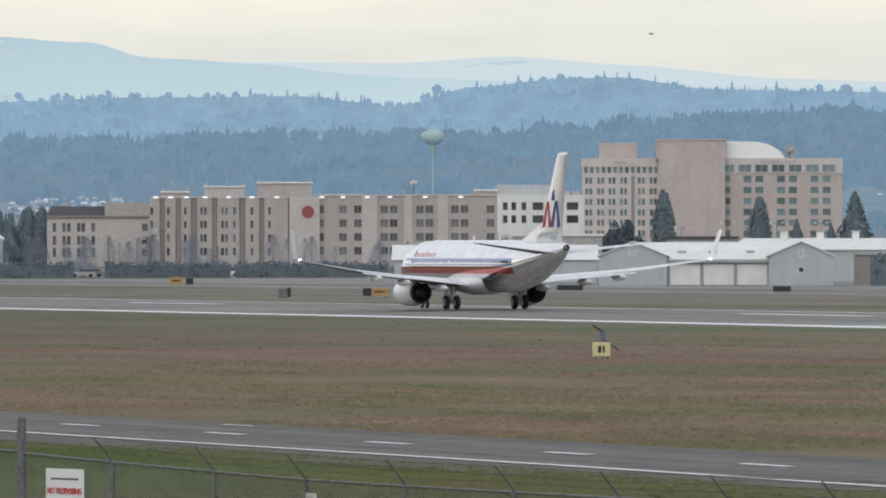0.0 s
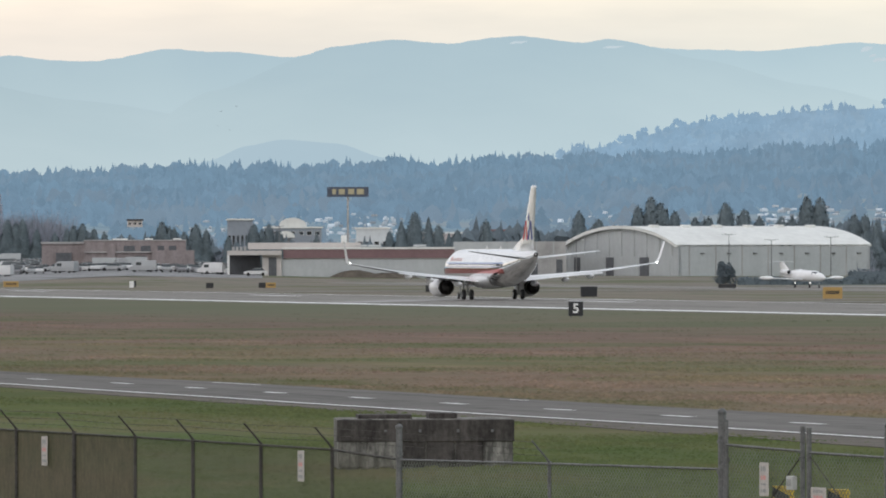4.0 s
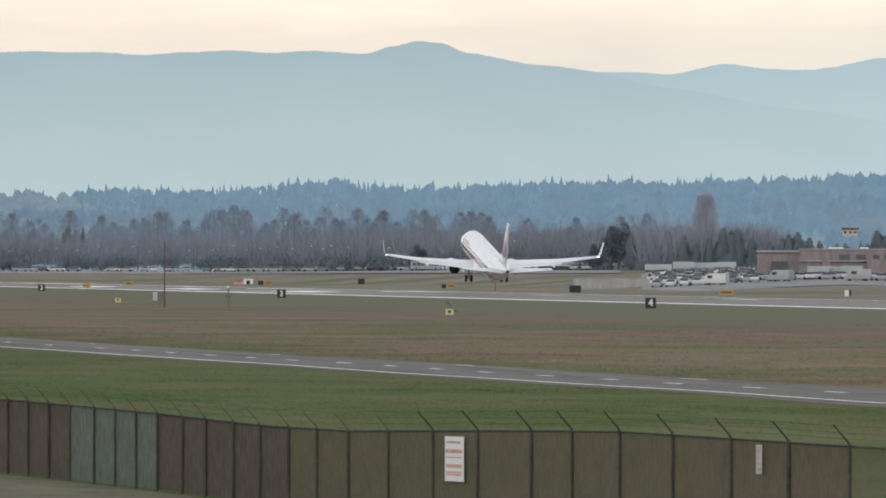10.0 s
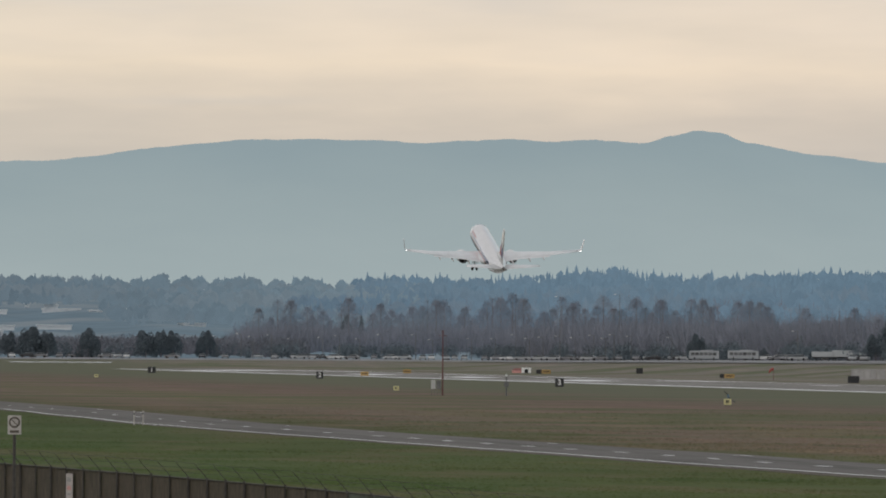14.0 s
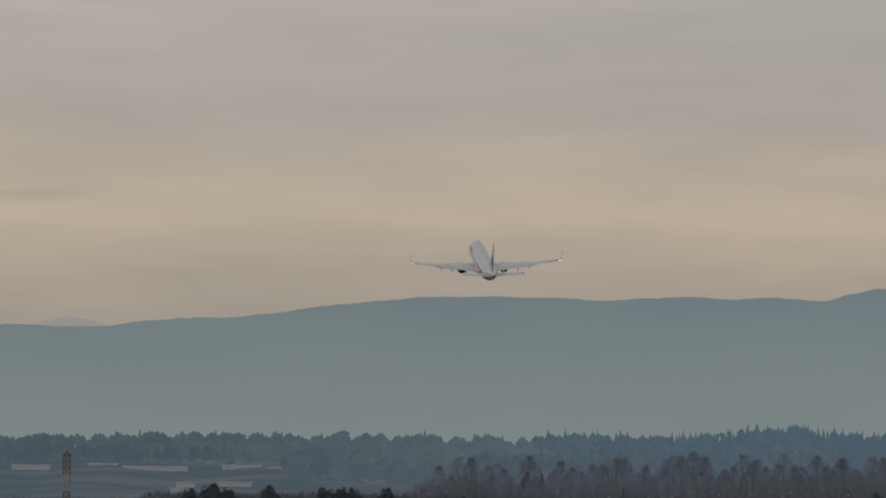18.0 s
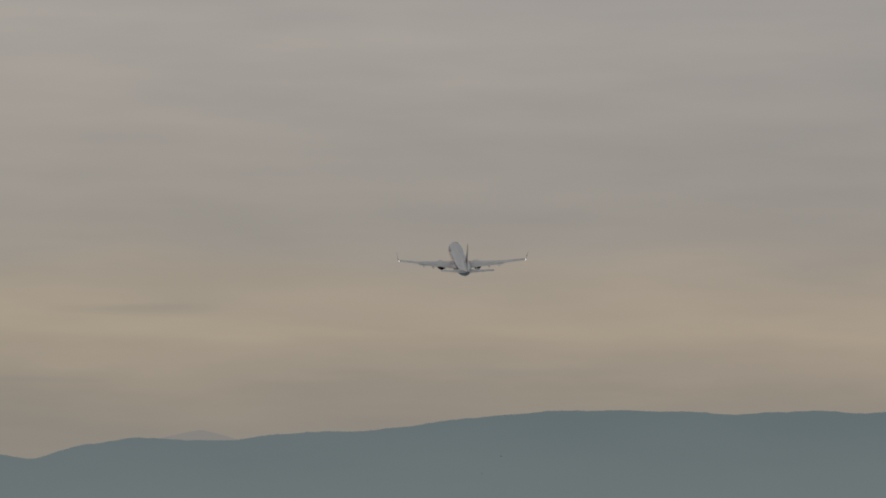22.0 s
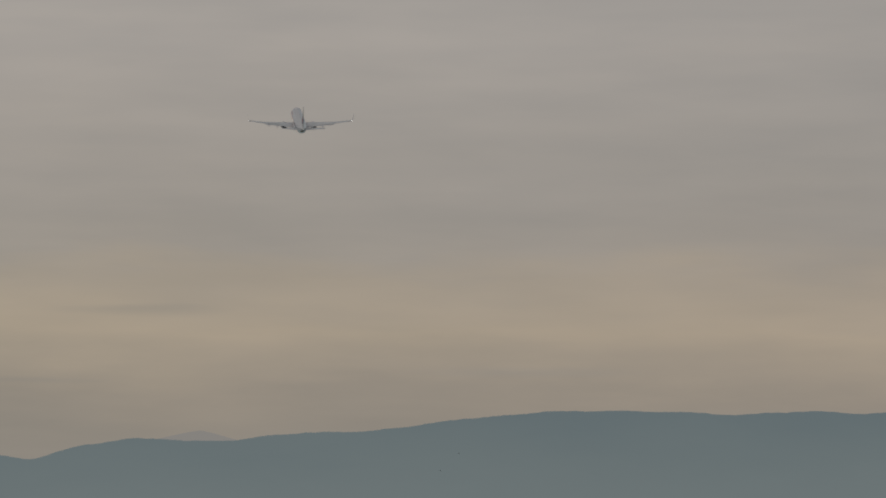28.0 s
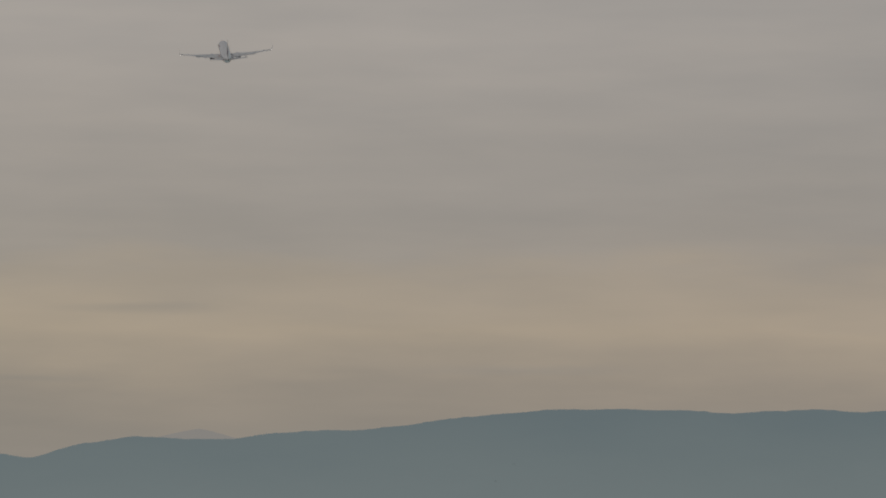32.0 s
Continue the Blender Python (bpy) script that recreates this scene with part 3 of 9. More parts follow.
def crowned(name, x0, x1, y0, y1, step, lift, mat, label, category):
    n, cols = max(1, round((y1 - y0) / step)), sorted({x0, x1, *([249.0] if x0 < 249 < x1 else [])})
    vs, fs, m = [], [], len(cols)
    for i in range(n + 1):
        y = y0 + (y1 - y0) * i / n
        vs += [(x, y, crown(x) + lift) for x in cols] + [(x, y, -0.3) for x in cols]
        if i:
            a, b = 2 * m * (i - 1), 2 * m * i
            fs += [(a + k, a + k + 1, b + k + 1, b + k) for k in range(m - 1)]
            fs += [(a, b, b + m, a + m), (a + m - 1, a + 2 * m - 1, b + 2 * m - 1, b + m - 1)]
    return tagged(new(name, sheet_mesh(name, vs, fs, mat)), label, category, kind="structure")


crowned("runway", RW0 - 2.0, RW1 + 4.5, -700, 2400, 30, 0.0, RUNWAY, "grey asphalt runway with dark tyre streaks and damp stretches", "runway")
for half, x in ((1.05, RW0 + 0.6), (0.5, RW1 - 0.6)):
    crowned("runway_edge_line", x - half, x + half, -700, 2395, 30, 0.006, PAINT, "white painted runway edge line", "marking")
for k in range(8):
    y = 668 + 161.5 * k
    crowned("runway_centre_dash", 248.3, 249.7, y - 14, y + 14, 30, 0.006, PAINT, "white painted runway centre dash", "marking")
for k in range(8):
    x = 228.8 + 4.9 * k + (3 if k > 3 else 0)
    crowned("threshold_bar", x, x + 3.4, 2205, 2262, 60, 0.006, PAINT, "white painted runway threshold bar", "marking")
for k in range(3):
    for x in (236, 256):
        crowned("touchdown_bar", x, x + 6, 1950 - 152 * k, 2000 - 152 * k, 60, 0.006, PAINT, "white painted touchdown zone bar", "marking")
strip("taxiway", lambda y: 362, lambda y: 388, -400, 1640, 50, 0.03, RUNWAY, "grey asphalt taxiway beyond the runway", "taxiway")
for y in (1010, 1330):
    strip("taxiway_link", lambda q: RW1 + 4, lambda q: 364, y, y + 24, 30, 0.012, RUNWAY, "grey asphalt exit from runway to taxiway", "taxiway")
strip("apron", lambda y: 400, lambda y: 900, 900, 1500, 300, 0.01, APRON, "pale concrete apron and parking ground", "apron")
strip("road_shoulder", lambda y: road_x(y) - smooth_table(((230, 8.6), (330, 6.7), (430, 5.7), (640, 5.1)), y) - 0.9 * noise.noise(Vector((y * 0.06, 2, 0))), lambda y: road_x(y) + 6.0, 60, 1300, 10, 0.005, GRAVEL, "dark gravel verge of the perimeter road", "verge")
strip("perimeter_road", lambda y: road_x(y) - 4.75, lambda y: road_x(y) + 5.3, 60, 1300, 10, 0.03, ROAD, "grey two-lane perimeter road", "road")
def near_line(y):
    return road_x(y) - 4.4 + 0.22 * noise.noise(Vector((y * 0.035, 6, 0)))


strip("road_edge_line", lambda y: near_line(y) - 0.12, lambda y: near_line(y) + 0.12, 60, 1300, 6, 0.036, PAINT, "white painted road edge line", "marking")
worn = random.Random(8)
worn_y = 200.0
while worn_y < 900:
    long = worn.uniform(2, 9)
    strip("road_edge_line", lambda y: road_x(y) + 4.68, lambda y: road_x(y) + 4.77, worn_y, worn_y + long, 5, 0.036, PAINT, "worn remains of a white road edge line", "marking")
    worn_y += long + worn.uniform(30, 80)
dash_y = 110.3
k = 0
while dash_y < 1000:
    if dash_y > 180:
        strip("road_dash", lambda y: road_x(y) - 0.13 + 0.45, lambda y: road_x(y) + 0.13 + 0.45, dash_y - 1.7, dash_y + 1.7, 5, 0.036, PAINT, "white painted dash on the perimeter road", "marking")
    dash_y += 14.6 if dash_y < 600 else 22
strip("access_road", lambda y: 33 - 0.16 * (y - 90), lambda y: 40 - 0.16 * (y - 90), 60, 300, 6, 0.02, ROAD, "grey access road outside the fence", "road")

def fence_x(y):
    return 56.0 - 0.2622 * (y - 171.0)


strip("fence_verge", lambda y: fence_x(y) - smooth_table(((170, 1.5), (215, 7.0), (340, 8.0)), y) - 0.9 * noise.noise(Vector((y * 0.13, 8, 0))), lambda y: fence_x(y) - 0.25, 120, 340, 4, 0.012, WEEDS, "strip of dry brown weeds along the fence", "verge")

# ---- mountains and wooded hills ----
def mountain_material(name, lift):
    """Hazy slopes: haze painted as a glow, paler towards the valley, with soft gullies."""
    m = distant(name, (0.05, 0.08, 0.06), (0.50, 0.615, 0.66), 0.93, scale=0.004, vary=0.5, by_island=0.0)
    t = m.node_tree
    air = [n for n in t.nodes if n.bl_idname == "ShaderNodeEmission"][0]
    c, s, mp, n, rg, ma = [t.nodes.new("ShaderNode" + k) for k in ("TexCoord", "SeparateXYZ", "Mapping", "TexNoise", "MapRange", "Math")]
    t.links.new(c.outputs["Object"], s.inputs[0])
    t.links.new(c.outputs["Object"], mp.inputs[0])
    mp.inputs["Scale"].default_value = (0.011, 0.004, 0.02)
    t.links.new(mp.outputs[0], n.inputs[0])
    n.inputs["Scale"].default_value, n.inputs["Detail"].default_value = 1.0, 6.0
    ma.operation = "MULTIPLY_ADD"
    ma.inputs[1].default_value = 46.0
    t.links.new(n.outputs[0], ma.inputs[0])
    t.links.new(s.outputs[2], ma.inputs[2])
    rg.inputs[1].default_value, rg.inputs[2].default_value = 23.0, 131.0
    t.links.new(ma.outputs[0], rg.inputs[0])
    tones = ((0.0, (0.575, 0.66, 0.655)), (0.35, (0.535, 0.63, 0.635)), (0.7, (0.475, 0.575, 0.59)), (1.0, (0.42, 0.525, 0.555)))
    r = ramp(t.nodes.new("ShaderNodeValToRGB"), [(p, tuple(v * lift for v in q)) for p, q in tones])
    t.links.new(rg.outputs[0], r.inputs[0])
    # painted haze brightens to the south
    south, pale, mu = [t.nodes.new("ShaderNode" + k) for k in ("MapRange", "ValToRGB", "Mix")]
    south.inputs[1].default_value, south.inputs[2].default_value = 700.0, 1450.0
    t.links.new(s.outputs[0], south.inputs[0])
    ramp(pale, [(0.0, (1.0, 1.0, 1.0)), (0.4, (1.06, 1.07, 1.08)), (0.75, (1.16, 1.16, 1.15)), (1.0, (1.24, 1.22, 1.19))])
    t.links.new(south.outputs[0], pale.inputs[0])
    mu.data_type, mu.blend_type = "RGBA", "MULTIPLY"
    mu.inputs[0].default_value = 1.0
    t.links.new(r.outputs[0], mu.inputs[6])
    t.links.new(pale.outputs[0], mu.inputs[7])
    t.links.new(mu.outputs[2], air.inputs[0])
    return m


# mountain glow stands in for haze, paler on the ranges farther back
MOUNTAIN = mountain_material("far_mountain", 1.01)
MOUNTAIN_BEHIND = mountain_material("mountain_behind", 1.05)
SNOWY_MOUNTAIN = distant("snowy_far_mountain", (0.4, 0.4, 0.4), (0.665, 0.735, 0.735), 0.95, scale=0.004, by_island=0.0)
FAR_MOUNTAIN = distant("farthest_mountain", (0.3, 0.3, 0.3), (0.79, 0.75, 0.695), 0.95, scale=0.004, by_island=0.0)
# hill and tree colours are mostly blue glow, painted in for haze
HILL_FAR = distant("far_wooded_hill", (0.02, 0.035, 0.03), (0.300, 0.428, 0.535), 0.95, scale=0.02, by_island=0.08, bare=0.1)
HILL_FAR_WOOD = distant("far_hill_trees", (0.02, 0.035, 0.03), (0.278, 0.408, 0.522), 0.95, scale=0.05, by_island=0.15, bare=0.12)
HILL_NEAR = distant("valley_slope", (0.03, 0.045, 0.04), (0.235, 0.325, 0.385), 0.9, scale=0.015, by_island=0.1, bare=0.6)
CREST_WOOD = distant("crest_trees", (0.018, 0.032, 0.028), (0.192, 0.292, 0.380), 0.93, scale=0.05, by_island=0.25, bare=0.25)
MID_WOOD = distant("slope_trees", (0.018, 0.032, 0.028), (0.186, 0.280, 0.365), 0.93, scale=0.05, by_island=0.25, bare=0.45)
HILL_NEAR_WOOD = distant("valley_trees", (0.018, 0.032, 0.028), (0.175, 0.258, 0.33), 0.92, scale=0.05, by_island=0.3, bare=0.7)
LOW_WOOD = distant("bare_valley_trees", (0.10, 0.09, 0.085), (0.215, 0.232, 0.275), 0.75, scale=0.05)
FAR_HOUSE = material("far_house_walls", (0.50, 0.54, 0.58), 0.9, scale=0.05, by_island=0.5)

RIDGE = ((-4, 0.8), (0, 0.86), (2.0, 0.92), (2.85, 0.935), (3.05, 0.91), (3.38, 1.003), (3.65, 1.036), (4.2, 1.03), (4.51, 1.07), (4.91, 1.092), (5.25, 1.116),
         (5.59, 1.172), (6.1, 1.222), (6.56, 1.228), (7.2, 1.21), (7.66, 1.241), (7.92, 1.217), (8.17, 1.238), (8.49, 1.216), (8.66, 1.262), (8.8, 1.297),
         (8.93, 1.285), (9.1, 1.222), (9.54, 1.147), (10.0, 1.113), (10.27, 1.098), (10.61, 1.162), (11.1, 1.12), (11.54, 1.198), (11.8, 1.19), (12.3, 1.148))
RIDGE_SOUTH = ((12.3, 1.148), (12.55, 1.212), (12.9, 1.25), (13.22, 1.226), (13.65, 1.275), (13.99, 1.224), (14.15, 1.25), (14.49, 1.193), (15.05, 1.181),
               (15.6, 1.226), (16.16, 1.191), (16.5, 1.108), (17.16, 1.06), (18.0, 0.98), (19.5, 0.93), (21.5, 0.9), (26, 0.8))


def ridge_el(b):
    return smooth_table(RIDGE if b < 12.3 else RIDGE_SOUTH, b) + 0.012 * noise.noise(Vector((b * 3.1, 0, 0))) + 0.004 * noise.noise(Vector((b * 17, 3, 0))) + 0.0025 * noise.noise(Vector((b * 60, 7, 0)))


def slope(name, crest, b0, b1, step, r0, r1, mat, label, folds=8.0, z0=-2.0, rows=14):
    """Ground that climbs from r0 to a crest line at r1; crest gives the elevation angle seen from the tripod."""
    n = round((b1 - b0) / step)
    vs, fs = [], []
    for i in range(n + 1):
        b = b0 + (b1 - b0) * i / n
        zc = EYE_Z + r1 * math.tan(radians(crest(b)))
        for j in range(rows):
            k = j / (rows - 1)
            r = r0 + (r1 - r0) * k
            fold = folds * k * (1 - k) * 3 * noise.noise(Vector((b * 2.2, k * 2.5, 5.1)))
            p = spot(b, r, z0 + (zc - z0) * (k ** 1.25) + fold)
            vs.append(tuple(p))
        vs.append(tuple(spot(b, r1 + 40, z0)))
        if i:
            m = rows + 1
            fs += [((i - 1) * m + j, i * m + j, i * m + j + 1, (i - 1) * m + j + 1) for j in range(rows)]
    return tagged(new(name, sheet_mesh(name, vs, fs, mat, True)), label, "backdrop", kind="structure")


def far_peak(b):
    return lerp_table(((3.3, 0.9), (3.8, 1.04), (3.95, 1.075), (4.05, 1.093), (4.12, 1.08), (4.3, 1.03), (4.8, 0.9)), b)


def far_south(b):
    return smooth_table(((16.0, 1.0), (16.5, 1.075), (17.2, 1.072), (18.0, 1.066), (18.66, 1.105), (19.33, 1.054), (20.3, 0.97), (21.5, 0.93), (24, 0.9)), b)


def north_ridge(b):
    return ridge_el(b) + 0.002 if b < 9.75 else smooth_table(((9.75, ridge_el(9.75)), (10.3, 1.02), (11.0, 0.9), (12.2, 0.72), (13.4, 0.5)), b)


def south_ridge(b):
    if b < 12.4:
        return smooth_table(((11.2, 0.6), (11.8, 0.95), (12.4, ridge_el(12.4) - 0.01)), b)
    return ridge_el(b) + 0.002 if b < 14.2 else smooth_table(((14.2, ridge_el(14.2)), (14.7, 1.13), (15.3, 0.98), (16.2, 0.78), (17.5, 0.5)), b)


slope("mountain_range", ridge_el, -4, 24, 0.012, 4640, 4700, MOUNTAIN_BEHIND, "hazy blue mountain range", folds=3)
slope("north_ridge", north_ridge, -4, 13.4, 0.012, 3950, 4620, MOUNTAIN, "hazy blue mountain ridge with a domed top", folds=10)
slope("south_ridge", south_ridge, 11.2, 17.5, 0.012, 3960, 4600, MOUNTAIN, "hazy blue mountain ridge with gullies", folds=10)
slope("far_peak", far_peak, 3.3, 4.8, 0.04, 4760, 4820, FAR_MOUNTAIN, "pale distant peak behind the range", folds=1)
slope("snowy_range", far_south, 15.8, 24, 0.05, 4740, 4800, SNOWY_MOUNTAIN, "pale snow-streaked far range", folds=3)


def snow_patches():
    """A few old snow fields below the crest of the range."""
    g = random.Random(17)
    vs, fs = [], []
    for b, el, w, h in ((15.66, 1.188, 0.035, 0.018), (15.74, 1.125, 0.04, 0.014), (15.70, 1.15, 0.02, 0.010), (18.66, 1.066, 0.12, 0.014), (18.45, 1.05, 0.05, 0.008), (14.17, 1.205, 0.06, 0.008), (13.62, 1.235, 0.05, 0.010)):
        n = len(vs)
        for k in range(14):
            a = 6.283 * k / 14
            q = g.uniform(0.6, 1.15)
            u, v = b + w * q * math.cos(a) + w * 0.5 * math.sin(a), el + h * q * math.sin(a)
            vs.append(tuple(spot(u, 4560, EYE_Z + 4560 * math.tan(radians(v)))))
        fs.append(tuple(range(n, n + 14)))
    return tagged(new("snow_fields", sheet_mesh("snow_fields", vs, fs, distant("hazy_snow", (0.7, 0.7, 0.7), (0.57, 0.65, 0.67), 0.9, by_island=0.0))), "small hazy snow fields below the mountain crest", "backdrop", kind="structure")


snow_patches()


def wooded(b):
    return smooth_table(((13.5, 0.42), (14.0, 0.60), (14.75, 0.77), (15.42, 0.83), (16.42, 0.865), (17.42, 0.872), (18.0, 0.81), (18.42, 0.92), (18.99, 0.975), (19.33, 0.98),
                         (19.83, 0.91), (20.9, 0.89), (24, 0.8)), b)


def small_hill(b):
    return smooth_table(((11.4, 0.42), (11.79, 0.54), (12.0, 0.625), (12.22, 0.665), (12.55, 0.64), (12.82, 0.555), (13.3, 0.42)), b)


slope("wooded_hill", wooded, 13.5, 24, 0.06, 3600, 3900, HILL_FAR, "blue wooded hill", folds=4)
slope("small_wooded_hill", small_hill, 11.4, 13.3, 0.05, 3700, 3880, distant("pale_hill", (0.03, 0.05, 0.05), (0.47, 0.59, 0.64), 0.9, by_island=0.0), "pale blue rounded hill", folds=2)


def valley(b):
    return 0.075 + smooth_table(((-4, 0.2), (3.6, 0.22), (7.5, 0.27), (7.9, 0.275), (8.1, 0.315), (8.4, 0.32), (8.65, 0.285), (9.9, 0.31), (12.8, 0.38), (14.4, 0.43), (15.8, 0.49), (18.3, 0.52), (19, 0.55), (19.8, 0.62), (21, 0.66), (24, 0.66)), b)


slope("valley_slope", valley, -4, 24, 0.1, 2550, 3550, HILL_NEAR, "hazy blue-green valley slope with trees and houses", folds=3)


def add_spire(vs, fs, p, h, r, rng, sides=6, tiers=5):
    """A ragged far conifer: overlapping skirts of boughs, narrowing to a tip."""
    lean = rng.uniform(-0.03, 0.03) * h
    for t in range(tiers):
        k = t / tiers
        z0, z1 = p.z + h * (0.04 + 0.8 * k), p.z + h * min(1.0, 0.34 + 0.84 * k)
        rr = r * (1 - k) ** 0.75 + 0.05 * r
        n, a0 = len(vs), rng.random() * 6.28
        for i in range(sides):
            a, q = a0 + 6.283 * i / sides, rr * rng.uniform(0.6, 1.25)
            vs.append((p.x + q * math.cos(a), p.y + q * math.sin(a), z0 + rng.uniform(-0.06, 0.06) * h))
        vs.append((p.x + lean * k + rng.uniform(-0.12, 0.12) * rr, p.y, z1))
        fs += [(n + i, n + (i + 1) % sides, n + sides) for i in range(sides)]


def add_crown(vs, fs, p, h, r, rng):
    """A rounded far tree: a close heap of leaf masses, each a small uneven lump."""
    for _ in range(13):
        a, e = rng.random() * 6.283, math.asin(rng.uniform(-0.5, 1))
        q = r * rng.uniform(0.34, 0.6)
        cx, cy, cz = p.x + r * 0.72 * math.cos(a) * math.cos(e), p.y + r * 0.72 * math.sin(a) * math.cos(e), p.z + h * (0.5 + 0.36 * math.sin(e))
        n, a0 = len(vs), rng.random() * 6.28
        vs.append((cx, cy, cz + q * rng.uniform(0.8, 1.2)))
        for i in range(5):
            b, w = a0 + 1.2566 * i, q * rng.uniform(0.7, 1.15)
            vs.append((cx + w * math.cos(b), cy + w * math.sin(b), cz + q * rng.uniform(-0.3, 0.3)))
        vs.append((cx, cy, cz - q))
        for i in range(5):
            fs += [(n, n + 1 + i, n + 1 + (i + 1) % 5), (n + 6, n + 1 + (i + 1) % 5, n + 1 + i)]


def add_brush(vs, fs, p, h, r, rng):
    """A leafless thicket: a fan of thin upright twigs."""
    for _ in range(34):
        a, q = rng.random() * 6.283, r * rng.random() ** 0.5
        x, y, z = p.x + q * math.cos(a) * 0.7, p.y + q * math.sin(a) * 0.7, p.z + h * rng.uniform(0.0, 0.55)
        top = h * (1.0 - 0.45 * (q / r) ** 2) * rng.uniform(0.3, 0.5)
        w, lean = rng.uniform(0.05, 0.16), rng.uniform(-0.3, 0.3) + 0.25 * math.cos(a)
        k, t = len(vs), rng.random() * 3.14
        vs += [(x - w * math.cos(t), y - w * math.sin(t), z), (x + w * math.cos(t), y + w * math.sin(t), z), (x + lean * top, y + rng.uniform(-0.3, 0.3) * top, z + top)]
        fs.append((k, k + 1, k + 2))


def add_twigs(vs, fs, p, h, r, rng):
    """A soft leafless crown: short fine twigs filling an uneven oval."""
    for _ in range(64):
        a, e, q = rng.random() * 6.283, math.asin(rng.uniform(-0.9, 1)), rng.uniform(0.35, 1.0)
        c = (p.x + r * q * math.cos(a) * math.cos(e), p.y + r * q * math.sin(a) * math.cos(e), p.z + h * (0.52 + 0.46 * q * math.sin(e)))
        t, size = rng.random() * 3.14, rng.uniform(0.5, 1.1)
        k, w = len(vs), rng.uniform(0.12, 0.26)
        vs += [(c[0] - w * math.cos(t), c[1] - w * math.sin(t), c[2]), (c[0] + w * math.cos(t), c[1] + w * math.sin(t), c[2] + rng.uniform(-0.1, 0.1)),
               (c[0] + size * rng.uniform(-0.6, 0.6), c[1] + size * rng.uniform(-0.6, 0.6), c[2] + size * rng.uniform(0.2, 1.0))]
        fs.append((k, k + 1, k + 2))


def slope_z(crest, b, r, r0, r1, z0=-2.0):
    k = (r - r0) / (r1 - r0)
    return z0 + (EYE_Z + r1 * math.tan(radians(crest(b))) - z0) * max(0, k) ** 1.25


def woods(name, count, b0, b1, ra, rb, base, size, mat, label, seed, spires=0.8, keep=None, crown=None, shift=None):
    rng = random.Random(seed)
    vs, fs = [], []
    for _ in range(count):
        b, r = rng.uniform(b0, b1), rng.uniform(ra, rb)
        if keep and not keep(b, r, rng):
            continue
        if shift:
            r += shift(b)
        h = rng.uniform(*size)
        p = spot(b, r, base(b, r) - 0.5)
        if rng.random() < spires:
            add_spire(vs, fs, p, h, h * rng.uniform(0.17, 0.27), rng)
        else:
            (crown or add_crown)(vs, fs, p, h * 0.8, h * rng.uniform(0.28, 0.42), rng)
    return tagged(new(name, sheet_mesh(name, vs, fs, mat)), label, "woods", kind="stuff")


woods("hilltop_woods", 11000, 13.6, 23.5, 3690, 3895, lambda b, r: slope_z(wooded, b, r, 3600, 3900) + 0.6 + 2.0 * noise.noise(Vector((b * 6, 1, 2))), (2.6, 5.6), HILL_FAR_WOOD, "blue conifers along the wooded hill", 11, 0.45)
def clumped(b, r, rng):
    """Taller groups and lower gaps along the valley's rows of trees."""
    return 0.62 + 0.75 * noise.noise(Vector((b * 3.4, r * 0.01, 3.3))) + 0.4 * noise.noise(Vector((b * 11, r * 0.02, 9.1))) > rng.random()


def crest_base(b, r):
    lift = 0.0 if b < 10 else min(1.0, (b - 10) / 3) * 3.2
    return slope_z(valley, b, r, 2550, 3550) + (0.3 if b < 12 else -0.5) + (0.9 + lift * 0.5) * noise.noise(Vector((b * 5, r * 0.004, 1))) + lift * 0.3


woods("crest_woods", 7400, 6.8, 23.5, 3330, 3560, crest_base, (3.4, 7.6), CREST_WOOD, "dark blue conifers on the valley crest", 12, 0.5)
# paler glow for the misty left end, haze painted in
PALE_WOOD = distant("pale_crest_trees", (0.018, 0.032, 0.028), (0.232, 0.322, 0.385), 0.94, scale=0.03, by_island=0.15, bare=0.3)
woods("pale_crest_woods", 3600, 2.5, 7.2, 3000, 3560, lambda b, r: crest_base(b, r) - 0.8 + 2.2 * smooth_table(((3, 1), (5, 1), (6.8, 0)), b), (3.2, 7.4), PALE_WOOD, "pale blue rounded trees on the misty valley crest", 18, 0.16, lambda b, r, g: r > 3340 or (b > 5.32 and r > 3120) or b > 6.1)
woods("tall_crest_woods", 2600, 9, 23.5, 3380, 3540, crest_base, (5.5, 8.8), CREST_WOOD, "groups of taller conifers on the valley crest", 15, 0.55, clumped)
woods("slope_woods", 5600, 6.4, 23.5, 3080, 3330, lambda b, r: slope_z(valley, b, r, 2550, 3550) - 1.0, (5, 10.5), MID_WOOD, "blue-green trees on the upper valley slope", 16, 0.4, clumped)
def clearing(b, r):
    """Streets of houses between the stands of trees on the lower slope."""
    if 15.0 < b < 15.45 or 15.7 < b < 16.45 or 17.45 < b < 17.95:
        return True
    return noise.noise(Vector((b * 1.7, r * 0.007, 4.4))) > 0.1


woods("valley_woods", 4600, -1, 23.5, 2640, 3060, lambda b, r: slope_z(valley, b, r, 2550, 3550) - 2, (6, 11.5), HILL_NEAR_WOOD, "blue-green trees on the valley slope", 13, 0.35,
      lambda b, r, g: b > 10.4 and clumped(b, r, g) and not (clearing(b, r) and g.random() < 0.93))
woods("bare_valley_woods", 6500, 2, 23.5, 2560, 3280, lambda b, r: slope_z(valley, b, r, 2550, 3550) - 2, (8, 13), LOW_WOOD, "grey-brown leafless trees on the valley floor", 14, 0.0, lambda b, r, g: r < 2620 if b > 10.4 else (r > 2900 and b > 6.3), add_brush)


